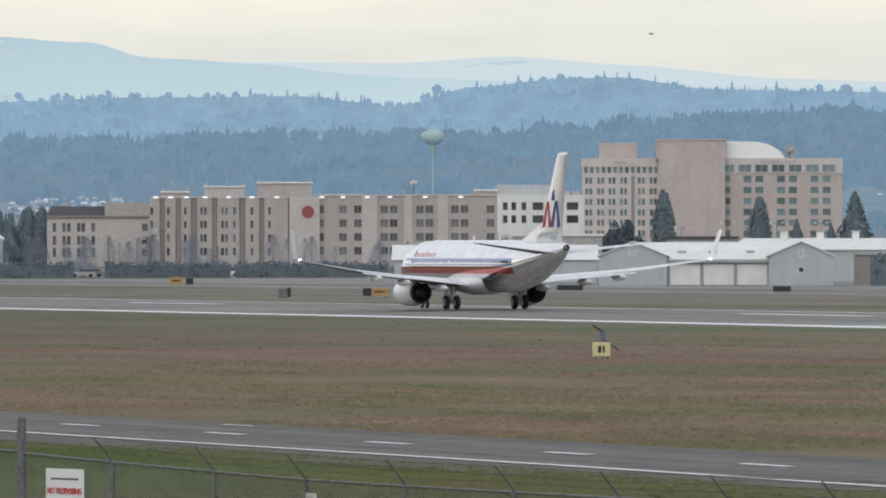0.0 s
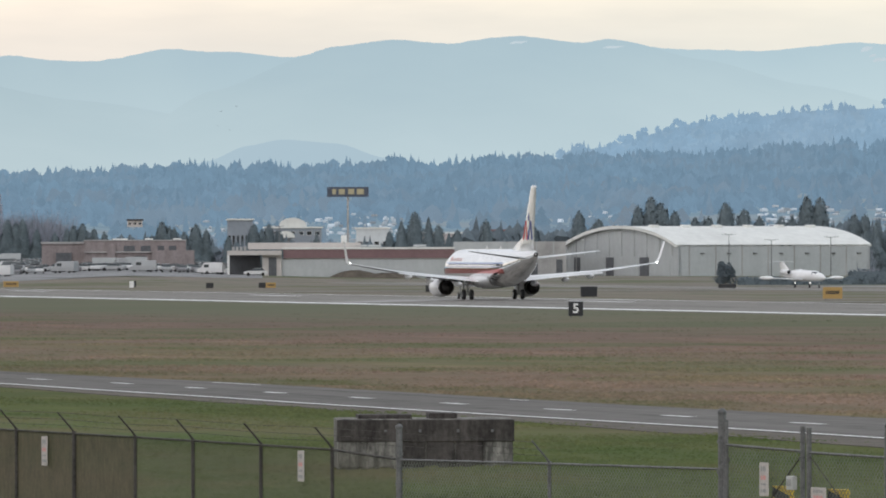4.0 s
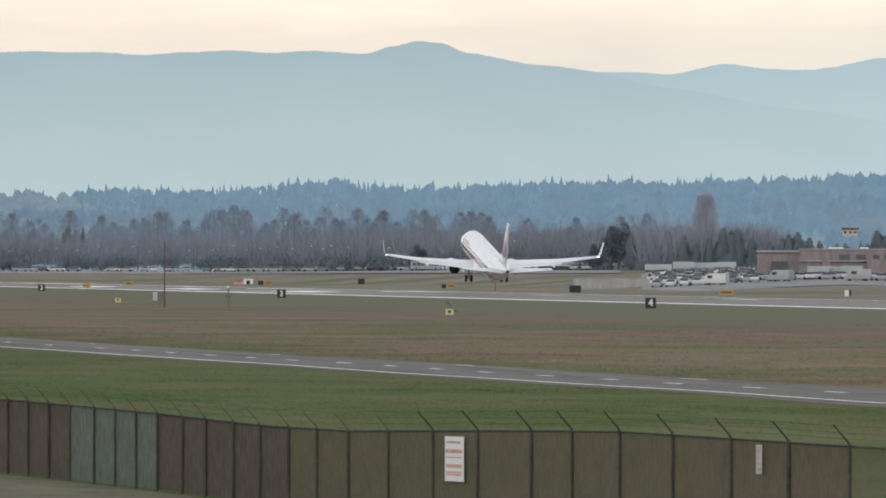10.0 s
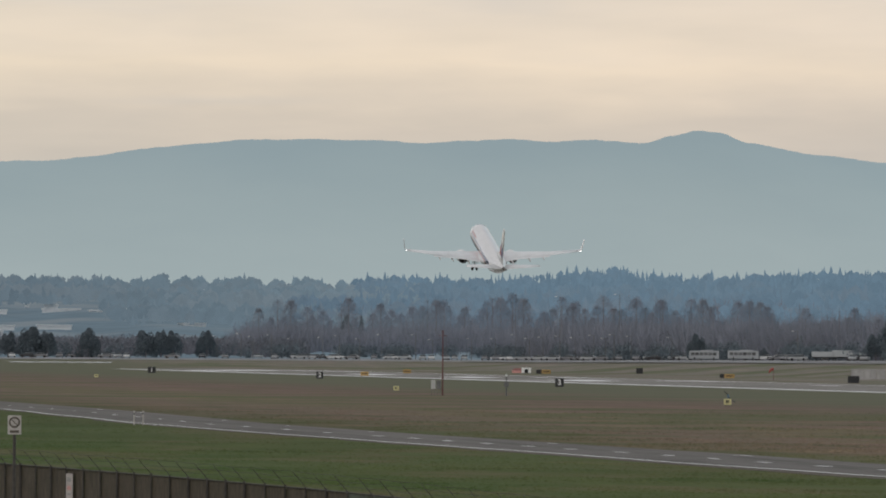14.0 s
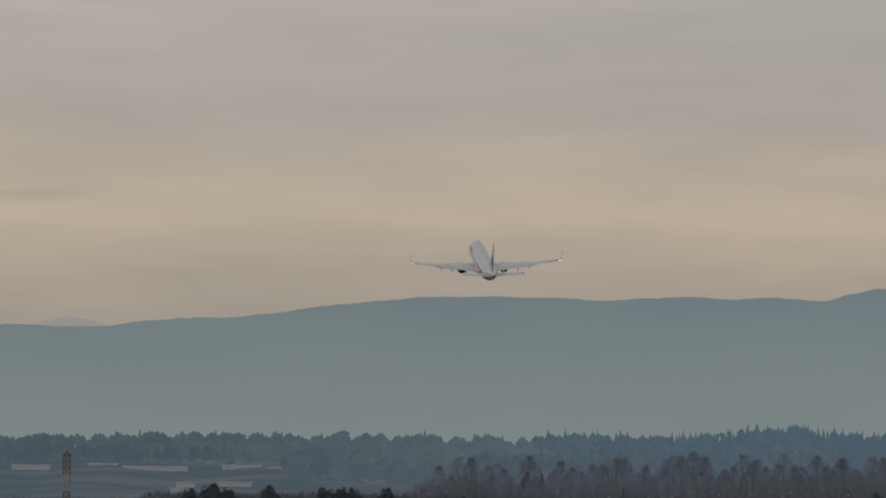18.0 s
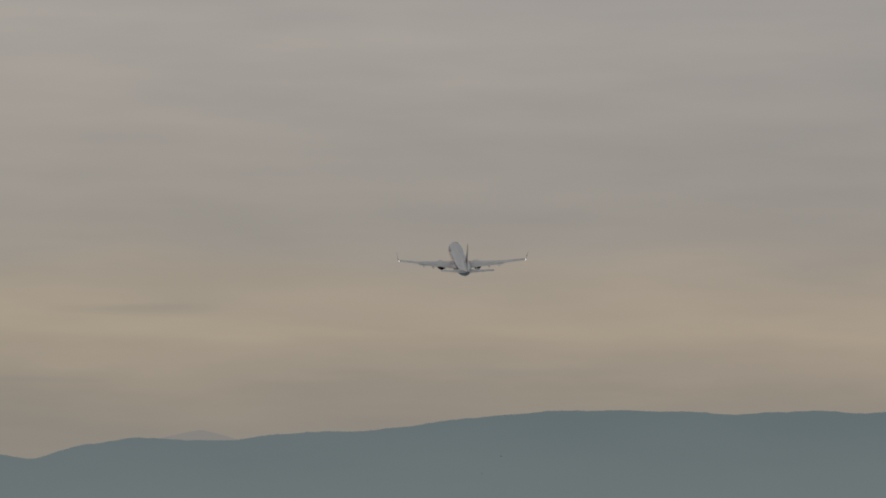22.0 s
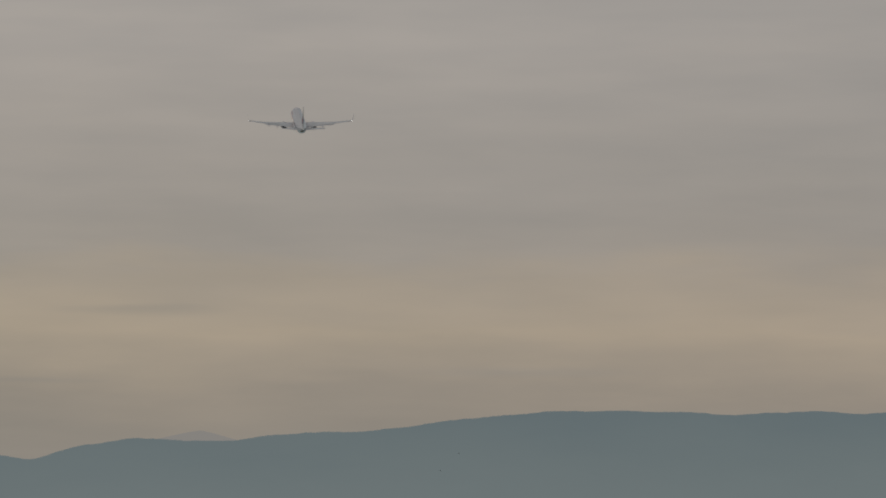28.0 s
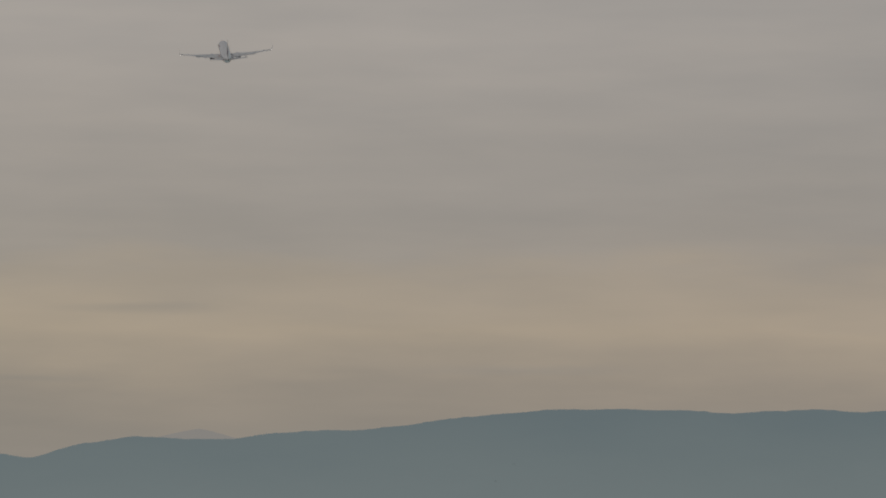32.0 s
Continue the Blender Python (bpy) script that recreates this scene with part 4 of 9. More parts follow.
def far_houses(count, seed):
    """Small gabled houses scattered over the valley slope."""
    rng = random.Random(seed)
    bm = bmesh.new()
    for _ in range(count):
        b, r = rng.choice((rng.uniform(10, 22), rng.uniform(10, 22), rng.uniform(11, 14), rng.gauss(15.22, 0.14), rng.gauss(15.9, 0.1), rng.gauss(16.25, 0.14), rng.gauss(17.7, 0.25), rng.gauss(12.85, 0.2), rng.gauss(14.3, 0.08))), rng.uniform(2760, 3080)
        if not clearing(b, r):
            continue
        w, d, h = rng.uniform(0.6, 2.4), rng.uniform(0.6, 1.3), rng.uniform(-0.6, -0.2)
        p = spot(b, r, slope_z(valley, b, r, 2550, 3550) + rng.uniform(1, 4))
        m = pose(p.x, p.y, p.z, 0, 0, -b + rng.choice((0, 0, 35, -35)))
        gable = [(-w / 2, -d / 2, -0.9), (w / 2, -d / 2, -0.9), (w / 2, d / 2, -0.9), (-w / 2, d / 2, -0.9), (-w / 2, -d / 2, h), (w / 2, -d / 2, h),
                 (w / 2, d / 2, h), (-w / 2, d / 2, h), (-w / 2, 0, h + d * 0.3), (w / 2, 0, h + d * 0.3)]
        v = [bm.verts.new(m @ Vector(q)) for q in gable]
        for f in ((0, 1, 5, 4), (1, 2, 6, 9, 5), (2, 3, 7, 6), (3, 0, 4, 8, 7), (4, 5, 9, 8), (6, 7, 8, 9)):
            bm.faces.new([v[i] for i in f])
    tagged(new("valley_houses", mesh_of("valley_houses", bm, FAR_HOUSE)), "pale far houses among the valley trees", "houses", kind="stuff")


far_houses(1500, 21)


def grass_tufts(count, seed):
    """Clumps of dry and green grass over the near airfield, a few blades each."""
    g = random.Random(seed)
    vs, fs = [], []
    for _ in range(count):
        b = g.uniform(3.6, 21.2)
        r = 95.3e3 / g.uniform(105, 470)
        p = spot(b, r)
        off = p.x - road_x(p.y)
        d = Vector((p.x, p.y)) - FENCE_FROM
        if -6.4 < off < 6.4 or p.x > RW0 - 6 or d.dot(FENCE_OUT) < 0.6:
            continue
        lush = noise.noise(Vector((p.x * 0.06, p.y * 0.06, 9)))
        if g.random() > 0.5 + 1.0 * lush:
            continue
        if p.x > 140 and g.random() < 0.65:
            continue
        z = ground_z(p.x, p.y) - 0.03
        field = off > 0
        big = g.uniform(0.5, 1.0) * (0.85 + 0.7 * lush) * (1.0 if field else 0.75)
        for _k in range(3):
            x, y = p.x + g.gauss(0, 0.35), p.y + g.gauss(0, 1.2)
            w, h, k, a0 = g.uniform(0.06, 0.32) * big, g.uniform(0.02, 0.11 if field else 0.08) * big, len(vs), g.random() * 6.28
            for q in range(3):
                a = a0 + 2.094 * q
                vs.append((x + math.cos(a) * w * g.uniform(0.6, 1.2), y + math.sin(a) * w * 2.2, z))
            vs.append((x + g.uniform(-0.5, 0.5) * w, y, z + h + 0.03))
            fs += [(k + q, k + (q + 1) % 3, k + 3) for q in range(3)]
    tagged(new("grass_tufts", sheet_mesh("grass_tufts", vs, fs, TUFTS, True)), "uneven clumps of dry and green winter grass", "grass", kind="stuff")


grass_tufts(120000, 61)


# ---- the airliner ----
def livery():
    """Bare polished metal with level blue, white and red bands that stop short of the tail."""
    m = bpy.data.materials.new("polished_metal_with_bands")
    m.use_nodes = True
    add, link = nodes_of(m.node_tree)
    out, b = add("ShaderNodeOutputMaterial"), add("ShaderNodeBsdfPrincipled", Roughness=0.09, Metallic=0.95)
    link(b.outputs[0], out.inputs[0])
    c, s = add("ShaderNodeTexCoord"), add("ShaderNodeSeparateXYZ")
    link(c.outputs["Object"], s.inputs[0])
    zr = add("ShaderNodeMapRange")
    zr.inputs[1].default_value, zr.inputs[2].default_value = 1.0, 6.0
    link(s.outputs[2], zr.inputs[0])
    skin = (0.84, 0.84, 0.83)
    bands = ramp(add("ShaderNodeValToRGB"), [
        (0.0, skin), (0.37, (0.60, 0.12, 0.10)), (0.475, skin), (0.50, (0.26, 0.32, 0.52)), (0.525, (0.62, 0.64, 0.70)), (0.585, (0.26, 0.32, 0.52)), (0.61, skin)], "CONSTANT")
    link(zr.outputs[0], bands.inputs[0])
    inside = add("ShaderNodeMapRange")
    inside.inputs[1].default_value, inside.inputs[2].default_value = -11.6, -11.5
    link(s.outputs[1], inside.inputs[0])
    mx = add("ShaderNodeMix")
    mx.data_type = "RGBA"
    link(inside.outputs[0], mx.inputs[0])
    mx.inputs[6].default_value = (*skin, 1)
    link(bands.outputs[0], mx.inputs[7])
    n = add("ShaderNodeTexNoise", Scale=0.9, Detail=4.0)
    link(c.outputs["Object"], n.inputs[0])
    r = ramp(add("ShaderNodeValToRGB"), [(0.35, (0.9, 0.9, 0.9)), (0.65, (1, 1, 1))])
    link(n.outputs[0], r.inputs[0])
    mu = add("ShaderNodeMix")
    mu.data_type, mu.blend_type = "RGBA", "MULTIPLY"
    mu.inputs[0].default_value = 1.0
    link(mx.outputs[2], mu.inputs[6])
    link(r.outputs[0], mu.inputs[7])
    link(mu.outputs[2], b.inputs["Base Color"])
    return m


def round_ring(y, zc, rx, rz, n=28):
    return [(rx * math.sin(2 * math.pi * k / n), y, zc + rz * math.cos(2 * math.pi * k / n)) for k in range(n)]


def airfoil(le, te, x, z, thick, upright=False):
    """A thin wing section at span x from leading edge y to trailing edge y."""
    c, pts = te - le, []
    for u, t in ((0, 0), (0.03, 0.45), (0.12, 0.85), (0.3, 1), (0.6, 0.72), (1, 0.06)):
        pts.append((le + c * u, t))
    for u, t in ((1, -0.02), (0.6, -0.4), (0.3, -0.6), (0.12, -0.55), (0.03, -0.3)):
        pts.append((le + c * u, t))
    h = abs(c) * thick * 0.5
    return [(z + 0.0 + t * h, y, x) if upright else (x, y, z + t * h) for y, t in pts]


def wheel(parent, x, y, z, r, w, name="wheel"):
    bm = bmesh.new()
    prof = ((-0.5, 0.62), (-0.42, 0.9), (-0.25, 1.0), (0.25, 1.0), (0.42, 0.9), (0.5, 0.62))
    loft(bm, [[(x + w * u, y + r * q * math.cos(a), z + r * q * math.sin(a)) for a in (6.2832 * k / 20 for k in range(20))] for u, q in prof])
    ob = part(name, bm, TYRE, parent, smooth=False)
    hub = bmesh.new()
    loft(hub, [[(x + w * u, y + r * q * math.cos(a), z + r * q * math.sin(a)) for a in (6.2832 * k / 12 for k in range(12))] for u, q in ((-0.53, 0.4), (-0.53, 0.56), (0.53, 0.56), (0.53, 0.4))])
    part("hub", hub, STRUT, ob)
    return ob


def airliner():
    top = thing("airliner", pose(247, 735, 0), "polished metal airliner with red and blue bands taking off", "airplane")
    bm = bmesh.new()
    sections = ((19.6, 2.95, 0.05, 0.05), (19.35, 2.98, 0.45, 0.42), (18.8, 3.02, 0.85, 0.82), (17.8, 3.1, 1.3, 1.28), (16.4, 3.22, 1.66, 1.7), (14.6, 3.40, 1.85, 2.03),
                (12.5, 3.43, 1.88, 2.08), (6, 3.43, 1.88, 2.08), (0, 3.43, 1.88, 2.08), (-6, 3.43, 1.88, 2.08), (-9, 3.50, 1.86, 2.0), (-12, 3.72, 1.66, 1.66), (-14.5, 4.05, 1.35, 1.33),
                (-16.8, 4.4, 0.95, 0.98), (-18.6, 4.7, 0.55, 0.66), (-19.5, 4.85, 0.3, 0.42), (-19.8, 4.9, 0.2, 0.3))
    loft(bm, [round_ring(*s) for s in sections])
    part("fuselage", bm, livery(), top, "polished metal fuselage with blue, white and red bands", True)
    bm = bmesh.new()
    loft(bm, [round_ring(y, z, rx, rz, 20) for y, z, rx, rz in ((6.8, 2.3, 0.3, 0.2), (5.2, 2.15, 1.7, 0.75), (1.5, 2.0, 2.25, 0.85), (-2.0, 2.05, 2.15, 0.8), (-4.5, 2.4, 1.2, 0.5), (-5.6, 2.5, 0.3, 0.2))])
    part("belly_fairing", bm, GREY_WING, top, "grey wing-root fairing", True)
    for side in (-1, 1):
        rows = bmesh.new()
        for k in range(44):
            y = 13.2 - 0.56 * k
            if abs(k - 17) < 1:
                continue
            box(rows, side * 1.82 - 0.03, side * 1.82 + 0.03, y - 0.11, y + 0.11, 3.68, 3.92)
        tagged(part("cabin_windows", rows, GLASS, top, "row of small dark cabin windows"), kind="stuff")
        script = bmesh.new()
        for k, h in enumerate((0.5, 0.3, 0.3, 0.3, 0.4, 0.3, 0.3, 0.3)):
            y = 12.9 - 0.72 * k
            ring = [(side * (1.88 * math.sqrt(1 - ((z - 3.43) / 2.08) ** 2) + 0.012), z) for z in (4.2, 4.2 + h * 0.5, 4.2 + h)]
            for (xa, za), (xb, zb) in zip(ring, ring[1:]):
                script.faces.new([script.verts.new(q) for q in ((xa, y - 0.17, za), (xa, y + 0.17, za), (xb, y + 0.17, zb), (xb, y - 0.17, zb))])
        tagged(part("title_script", script, PINK, top), "faded red title in plain bars", kind="stuff")
        wing = bmesh.new()
        loft(wing, [airfoil(6.6, -1.6, side * 0.6, 1.87, 0.13), airfoil(5.4, -1.7, side * 2.2, 2.04, 0.13), airfoil(3.2, -1.95, side * 5.8, 2.46, 0.11), airfoil(-0.4, -3.5, side * 11.5, 3.14, 0.11), airfoil(-3.5, -5.1, side * 16.9, 4.04, 0.10)])
        # lower faces get the painted underside shade
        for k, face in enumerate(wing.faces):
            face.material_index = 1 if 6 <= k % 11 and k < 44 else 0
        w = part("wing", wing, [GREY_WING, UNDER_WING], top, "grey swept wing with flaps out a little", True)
        flexing.append((w, side))
        tip = bmesh.new()
        loft(tip, [[(side * (xx + 0.02 * (1 if i < 6 else -1)), p[1], zz) for i, p in enumerate(airfoil(le, te, 0, 0, 0.1))] for le, te, xx, zz in
                   ((-3.5, -5.1, 16.9, 4.04), (-3.9, -5.2, 17.3, 4.22), (-4.3, -5.4, 17.5, 4.72), (-5.1, -5.9, 17.9, 6.5))])
        part("winglet", tip, WHITE_GLOSS, w, "white upswept winglet")
        flap = bmesh.new()
        loft(flap, [[(side * x, y, z) for x, y, z in ((xx, le, zz + 0.05), (xx, te, zz - 0.08), (xx, te, zz - 0.12), (xx, le, zz - 0.08))] for xx, le, te, zz in ((2.2, -1.5, -2.3, 2.02), (5.7, -1.8, -2.45, 2.46), (11.4, -3.3, -4.0, 3.05))])
        part("flap", flap, GREY_WING, w)
        for xx, yy, zz in ((4.3, -1.6, 1.87), (7.6, -2.3, 2.34), (10.2, -3.0, 2.74)):
            fair = bmesh.new()
            loft(fair, [[(side * xx + q * 0.19 * math.cos(a), yy + u, zz - 0.12 + q * 0.3 * math.sin(a)) for a in (6.283 * k / 8 for k in range(8))] for u, q in ((2.0, 0.1), (1.2, 0.8), (0, 1), (-1.2, 0.65), (-1.9, 0.08))])
            part("flap_fairing", fair, GREY_WING, w, smooth=True)
        light = bmesh.new()
        box(light, side * 17.15 - 0.06, side * 17.15 + 0.06, -5.3, -5.15, 4.1, 4.22)
        part("wingtip_lamp", light, LAMP_GLOW, w, "small bright wingtip lamp")
        ENG_Z = 1.36
        eng = bmesh.new()
        loft(eng, [round_ring(y, ENG_Z, r, r * 0.95, 24) for y, r in ((9.0, 0.80), (9.25, 0.93), (9.1, 1.03), (8.2, 1.13), (6.8, 1.12), (5.6, 0.98), (4.9, 0.82), (4.9, 0.76), (5.3, 0.72))], cap=False)
        for v in eng.verts:
            v.co.x += side * 4.83
            v.co.y -= 3.2
        e = part("engine_nacelle", eng, WHITE_GLOSS if side < 0 else SILVER, top, "pale engine nacelle", True)
        flexing.append((e, side))
        core = bmesh.new()
        loft(core, [[(side * 4.83 + p[0], p[1] - 3.2, p[2]) for p in round_ring(y, ENG_Z, r, r, 18)] for y, r in ((5.6, 0.78), (4.9, 0.60), (4.2, 0.44), (4.2, 0.36), (3.7, 0.1))])
        part("exhaust_core", core, HOT_METAL, e, "dark burnt exhaust core", True)
        fan = bmesh.new()
        loft(fan, [[(side * 4.83 + p[0], p[1] - 3.2, p[2]) for p in round_ring(y, ENG_Z, r, r, 18)] for y, r in ((8.6, 0.82), (8.62, 0.3), (9.0, 0.05))])
        part("fan", fan, DARK, e)
        nozzle = bmesh.new()
        loft(nozzle, [[(side * 4.83 + p[0], p[1] - 3.2, p[2]) for p in round_ring(y, ENG_Z, r, r * 0.95, 20)] for y, r in ((5.15, 0.895), (4.84, 0.835), (4.84, 0.66), (5.4, 0.62))])
        part("exhaust_nozzle", nozzle, HOT_METAL, e, "dark exhaust nozzle", True)
        pyl = bmesh.new()
        loft(pyl, [[(side * 4.83 + s * 0.16, y, z) for s, y, z in ((-1, a, zz), (1, a, zz), (1, b2, zz), (-1, b2, zz))] for a, b2, zz in ((4.4, 1.3, 2.1), (3.9, 0.2, 2.42))])
        part("pylon", pyl, GREY_WING, e)
        stab = bmesh.new()
        loft(stab, [airfoil(-14.7, -18.7, side * 0.4, 4.45, 0.09), airfoil(-18.3, -20.0, side * 7.15, 5.27, 0.08)])
        # tailplane's lower faces get the painted shade too
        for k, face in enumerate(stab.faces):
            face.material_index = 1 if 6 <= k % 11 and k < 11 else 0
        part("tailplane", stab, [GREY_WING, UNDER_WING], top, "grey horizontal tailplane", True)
        hinge = thing("main_gear", pose(side * 2.86, 0, 2.25), "", "")
        hinge.parent = top
        leg = piped([(0, 0, 0.1), (0, 0, -1.65)], [0.13, 0.11], 8)
        tube(leg, [(-0.45, 0, -1.68), (0.45, 0, -1.68)], 0.08, 8)
        tube(leg, [(0, 0, -1.2), (-side * 0.9, 0, -0.15)], 0.06, 6)
        gear = part("gear_leg", leg, STRUT, hinge)
        for dx in (-0.43, 0.43):
            wheel(hinge, dx, 0, -1.69, 0.56, 0.4)
        door = boxed(side * 0.42 - 0.03, side * 0.42 + 0.03, -0.45, 0.45, -1.1, 0.0, bevel=0.01)
        part("gear_door", door, GREY_WING, hinge)
        main_gears.append((hinge, side))
    fin = bmesh.new()
    loft(fin, [[(x, y, zz) for x, y, _ in airfoil(le, te, 0, 0, 0.09, True)] for le, te, zz in ((-11.6, -18.7, 5.0), (-13.4, -18.8, 6.2), (-14.2, -18.9, 7.0), (-17.6, -20.0, 12.08), (-18.1, -20.05, 12.35))])
    f = part("tail_fin", fin, FIN_PAINT, top, "silver tail fin with red and blue emblem", True)
    dorsal = bmesh.new()
    loft(dorsal, [[(s * w2, y, z) for s, w2, y, z in ((-1, 0.16, -8.5 - k * 3.6, 5.3 - 0.1 * k), (1, 0.16, -8.5 - k * 3.6, 5.3 - 0.1 * k), (0, 0, -8.6 - k * 3.6, 5.38 + k * 1.0))] for k in (0, 0.5, 1, 1.4)])
    part("dorsal_fillet", dorsal, FIN_PAINT, f)

    def fin_half(y, z, side):
        """Half thickness of the fin at a place on its face."""
        le = lerp_table(((5.0, 11.6), (6.2, 13.4), (7.0, 14.2), (12.08, 17.6)), z)
        te = lerp_table(((5.0, 18.7), (6.2, 18.8), (7.0, 18.9), (12.08, 20.0)), z)
        u = (-y - le) / (te - le)
        shape = ((0, 0), (0.03, 0.45), (0.12, 0.85), (0.3, 1), (0.6, 0.72), (1, 0.06)) if side > 0 else ((0, 0), (0.03, 0.3), (0.12, 0.55), (0.3, 0.6), (0.6, 0.4), (1, 0.02))
        return lerp_table(shape, u) * (te - le) * 0.045
    for side in (-1, 1):
        for col, y0, name in ((RED_MARK, -14.35, "red_emblem"), (BLUE_MARK, -16.3, "blue_emblem")):
            em = bmesh.new()
            # a plain chevron: two leaning bars that meet at the top
            for pts in (((0.0, 6.5), (-0.6, 6.5), (-1.45, 8.55), (-1.05, 8.55)), ((-1.55, 6.5), (-2.15, 6.5), (-1.6, 8.55), (-1.3, 8.55))):
                q = [(y0 + p[0], p[1]) for p in pts]
                a = [em.verts.new((side * (fin_half(*p, side) - 0.01), *p)) for p in q]
                b = [em.verts.new((side * (fin_half(*p, side) + 0.025), *p)) for p in q]
                em.faces.new(b)
                em.faces.new(a[::-1])
                for i in range(4):
                    em.faces.new((a[i], a[(i + 1) % 4], b[(i + 1) % 4], b[i]))
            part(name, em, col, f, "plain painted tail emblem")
        crest = bmesh.new()
        q = ((-16.5, 8.6), (-17.3, 8.6), (-17.1, 9.5), (-16.75, 9.2))
        crest.faces.new([crest.verts.new((side * (fin_half(*p, side) + 0.02), *p)) for p in q])
        part("emblem_crest", crest, BLUE_MARK, f, "small dark wedge over the emblem")
    cone = bmesh.new()
    loft(cone, [round_ring(y, z, r, r, 14) for y, z, r in ((-19.75, 4.9, 0.26), (-19.95, 4.92, 0.22), (-19.95, 4.92, 0.12), (-19.7, 4.92, 0.1))])
    part("tail_exhaust", cone, HOT_METAL, top, "dark tail exhaust")
    for side in (-1, 1):
        nose_glass = bmesh.new()
        for k in range(3):
            y0, x0 = 17.55 - 0.35 * k, 0.25 + 0.42 * k
            v = [nose_glass.verts.new(p) for p in ((side * x0 * 0.94, y0 + 0.12, 3.98), (side * (x0 + 0.38) * 0.94, y0 - 0.22, 3.95), (side * (x0 + 0.34) * 0.9, y0 - 0.62, 4.34), (side * x0 * 0.92, y0 - 0.32, 4.4))]
            nose_glass.faces.new(v)
        part("cockpit_windows", nose_glass, GLASS, top)
    ng = thing("nose_gear", pose(0, 15.6, 1.6), "", "")
    ng.parent = top
    leg = piped([(0, 0, 0.1), (0, 0, -1.2)], [0.1, 0.08], 8)
    tube(leg, [(-0.3, 0, -1.25), (0.3, 0, -1.25)], 0.05, 6)
    part("gear_leg", leg, STRUT, ng)
    for dx in (-0.22, 0.22):
        wheel(ng, dx, 0, -1.25, 0.35, 0.2)
    for y, h in ((3.0, 0.5), (-3.5, 0.45)):
        part("blade_antenna", boxed(-0.03, 0.03, y - 0.25, y + 0.1, 5.3, 5.35 + h), WHITE_GLOSS, top)
    bel = bmesh.new()
    box(bel, -0.12, 0.12, 3.4, 3.6, 5.33, 5.45, bevel=0.03)
    part("beacon", bel, RED, top)
    return top, ng


main_gears, flexing = [], []
AIRLINER, NOSE_GEAR = airliner()


# ---- the business jet on the taxiway ----
def business_jet():
    top = thing("business_jet", pose(378, 1400, 0), "small white business jet with tip tanks and lit landing lamps", "airplane")
    bm = bmesh.new()
    loft(bm, [round_ring(y, z, r, r * 1.05, 18) for y, z, r in ((7.4, 1.5, 0.04), (7.0, 1.52, 0.28), (6.0, 1.6, 0.55), (4.4, 1.75, 0.76), (1, 1.8, 0.8), (-2.5, 1.8, 0.78), (-5, 1.95, 0.5), (-7, 2.1, 0.12))])
    part("fuselage", bm, WHITE_GLOSS, top, smooth=True)
    g = bmesh.new()
    loft(g, [[(x, y, z) for x, y, z in ((-w, y, 2.0), (w, y, 2.0), (w * 0.75, y - 0.15, 2.38), (-w * 0.75, y - 0.15, 2.38))] for y, w in ((5.35, 0.52), (4.3, 0.74))])
    part("windscreen", g, GLASS, top)
    for side in (-1, 1):
        wg = bmesh.new()
        loft(wg, [airfoil(1.6, -1.3, side * 0.3, 1.2, 0.1), airfoil(0.0, -1.2, side * 5.7, 1.45, 0.1)])
        w = part("wing", wg, WHITE_GLOSS, top, smooth=True)
        tk = bmesh.new()
        loft(tk, [[(side * 5.95 + p[0], p[1], p[2]) for p in round_ring(y, 1.5, r, r, 12)] for y, r in ((2.2, 0.03), (1.5, 0.22), (0, 0.3), (-1.6, 0.24), (-2.6, 0.03))])
        part("tip_tank", tk, WHITE_GLOSS, w, smooth=True)
        en = bmesh.new()
        loft(en, [[(side * 1.2 + p[0], p[1], p[2]) for p in round_ring(y, 2.35, r, r, 16)] for y, r in ((-2.0, 0.30), (-1.85, 0.38), (-2.6, 0.44), (-4.2, 0.36), (-4.2, 0.28))])
        e = part("engine", en, WHITE_GLOSS, top, smooth=True)
        inn = bmesh.new()
        loft(inn, [[(side * 1.2 + p[0], p[1], p[2]) for p in round_ring(y, 2.35, r, r, 12)] for y, r in ((-1.95, 0.31), (-2.0, 0.1))])
        part("intake", inn, DARK, e)
        st = bmesh.new()
        loft(st, [airfoil(-6.2, -7.4, side * 0.05, 3.9, 0.08), airfoil(-6.9, -7.6, side * 2.2, 3.9, 0.08)])
        part("tailplane", st, WHITE_GLOSS, top)
        lg = piped([(side * 1.27, 0, 1.3), (side * 1.27, 0, 0.3)], 0.06, 6)
        leg = part("gear_leg", lg, STRUT, top)
        wheel(leg, side * 1.27, 0, 0.28, 0.28, 0.2)
        lm = bmesh.new()
        loft(lm, [[(side * 1.27 + p[0], p[1], p[2]) for p in round_ring(y, 0.72, r, r, 10)] for y, r in ((0.1, 0.05), (0.22, 0.09), (0.24, 0.09))])
        part("landing_lamp", lm, glowing("landing_lamp", (1, 0.93, 0.86), 3.0), top, "bright landing lamp")
    fn = bmesh.new()
    loft(fn, [[(x, y, zz) for x, y, _ in airfoil(le, te, 0, 0, 0.1, True)] for le, te, zz in ((-3.4, -6.6, 2.2), (-6.0, -7.4, 3.95))])
    part("tail_fin", fn, WHITE_GLOSS, top)
    nl = piped([(0, 5.4, 1.2), (0, 5.4, 0.25)], 0.05, 6)
    leg = part("gear_leg", nl, STRUT, top)
    wheel(leg, 0, 5.4, 0.22, 0.22, 0.14)
    return top


JET = business_jet()


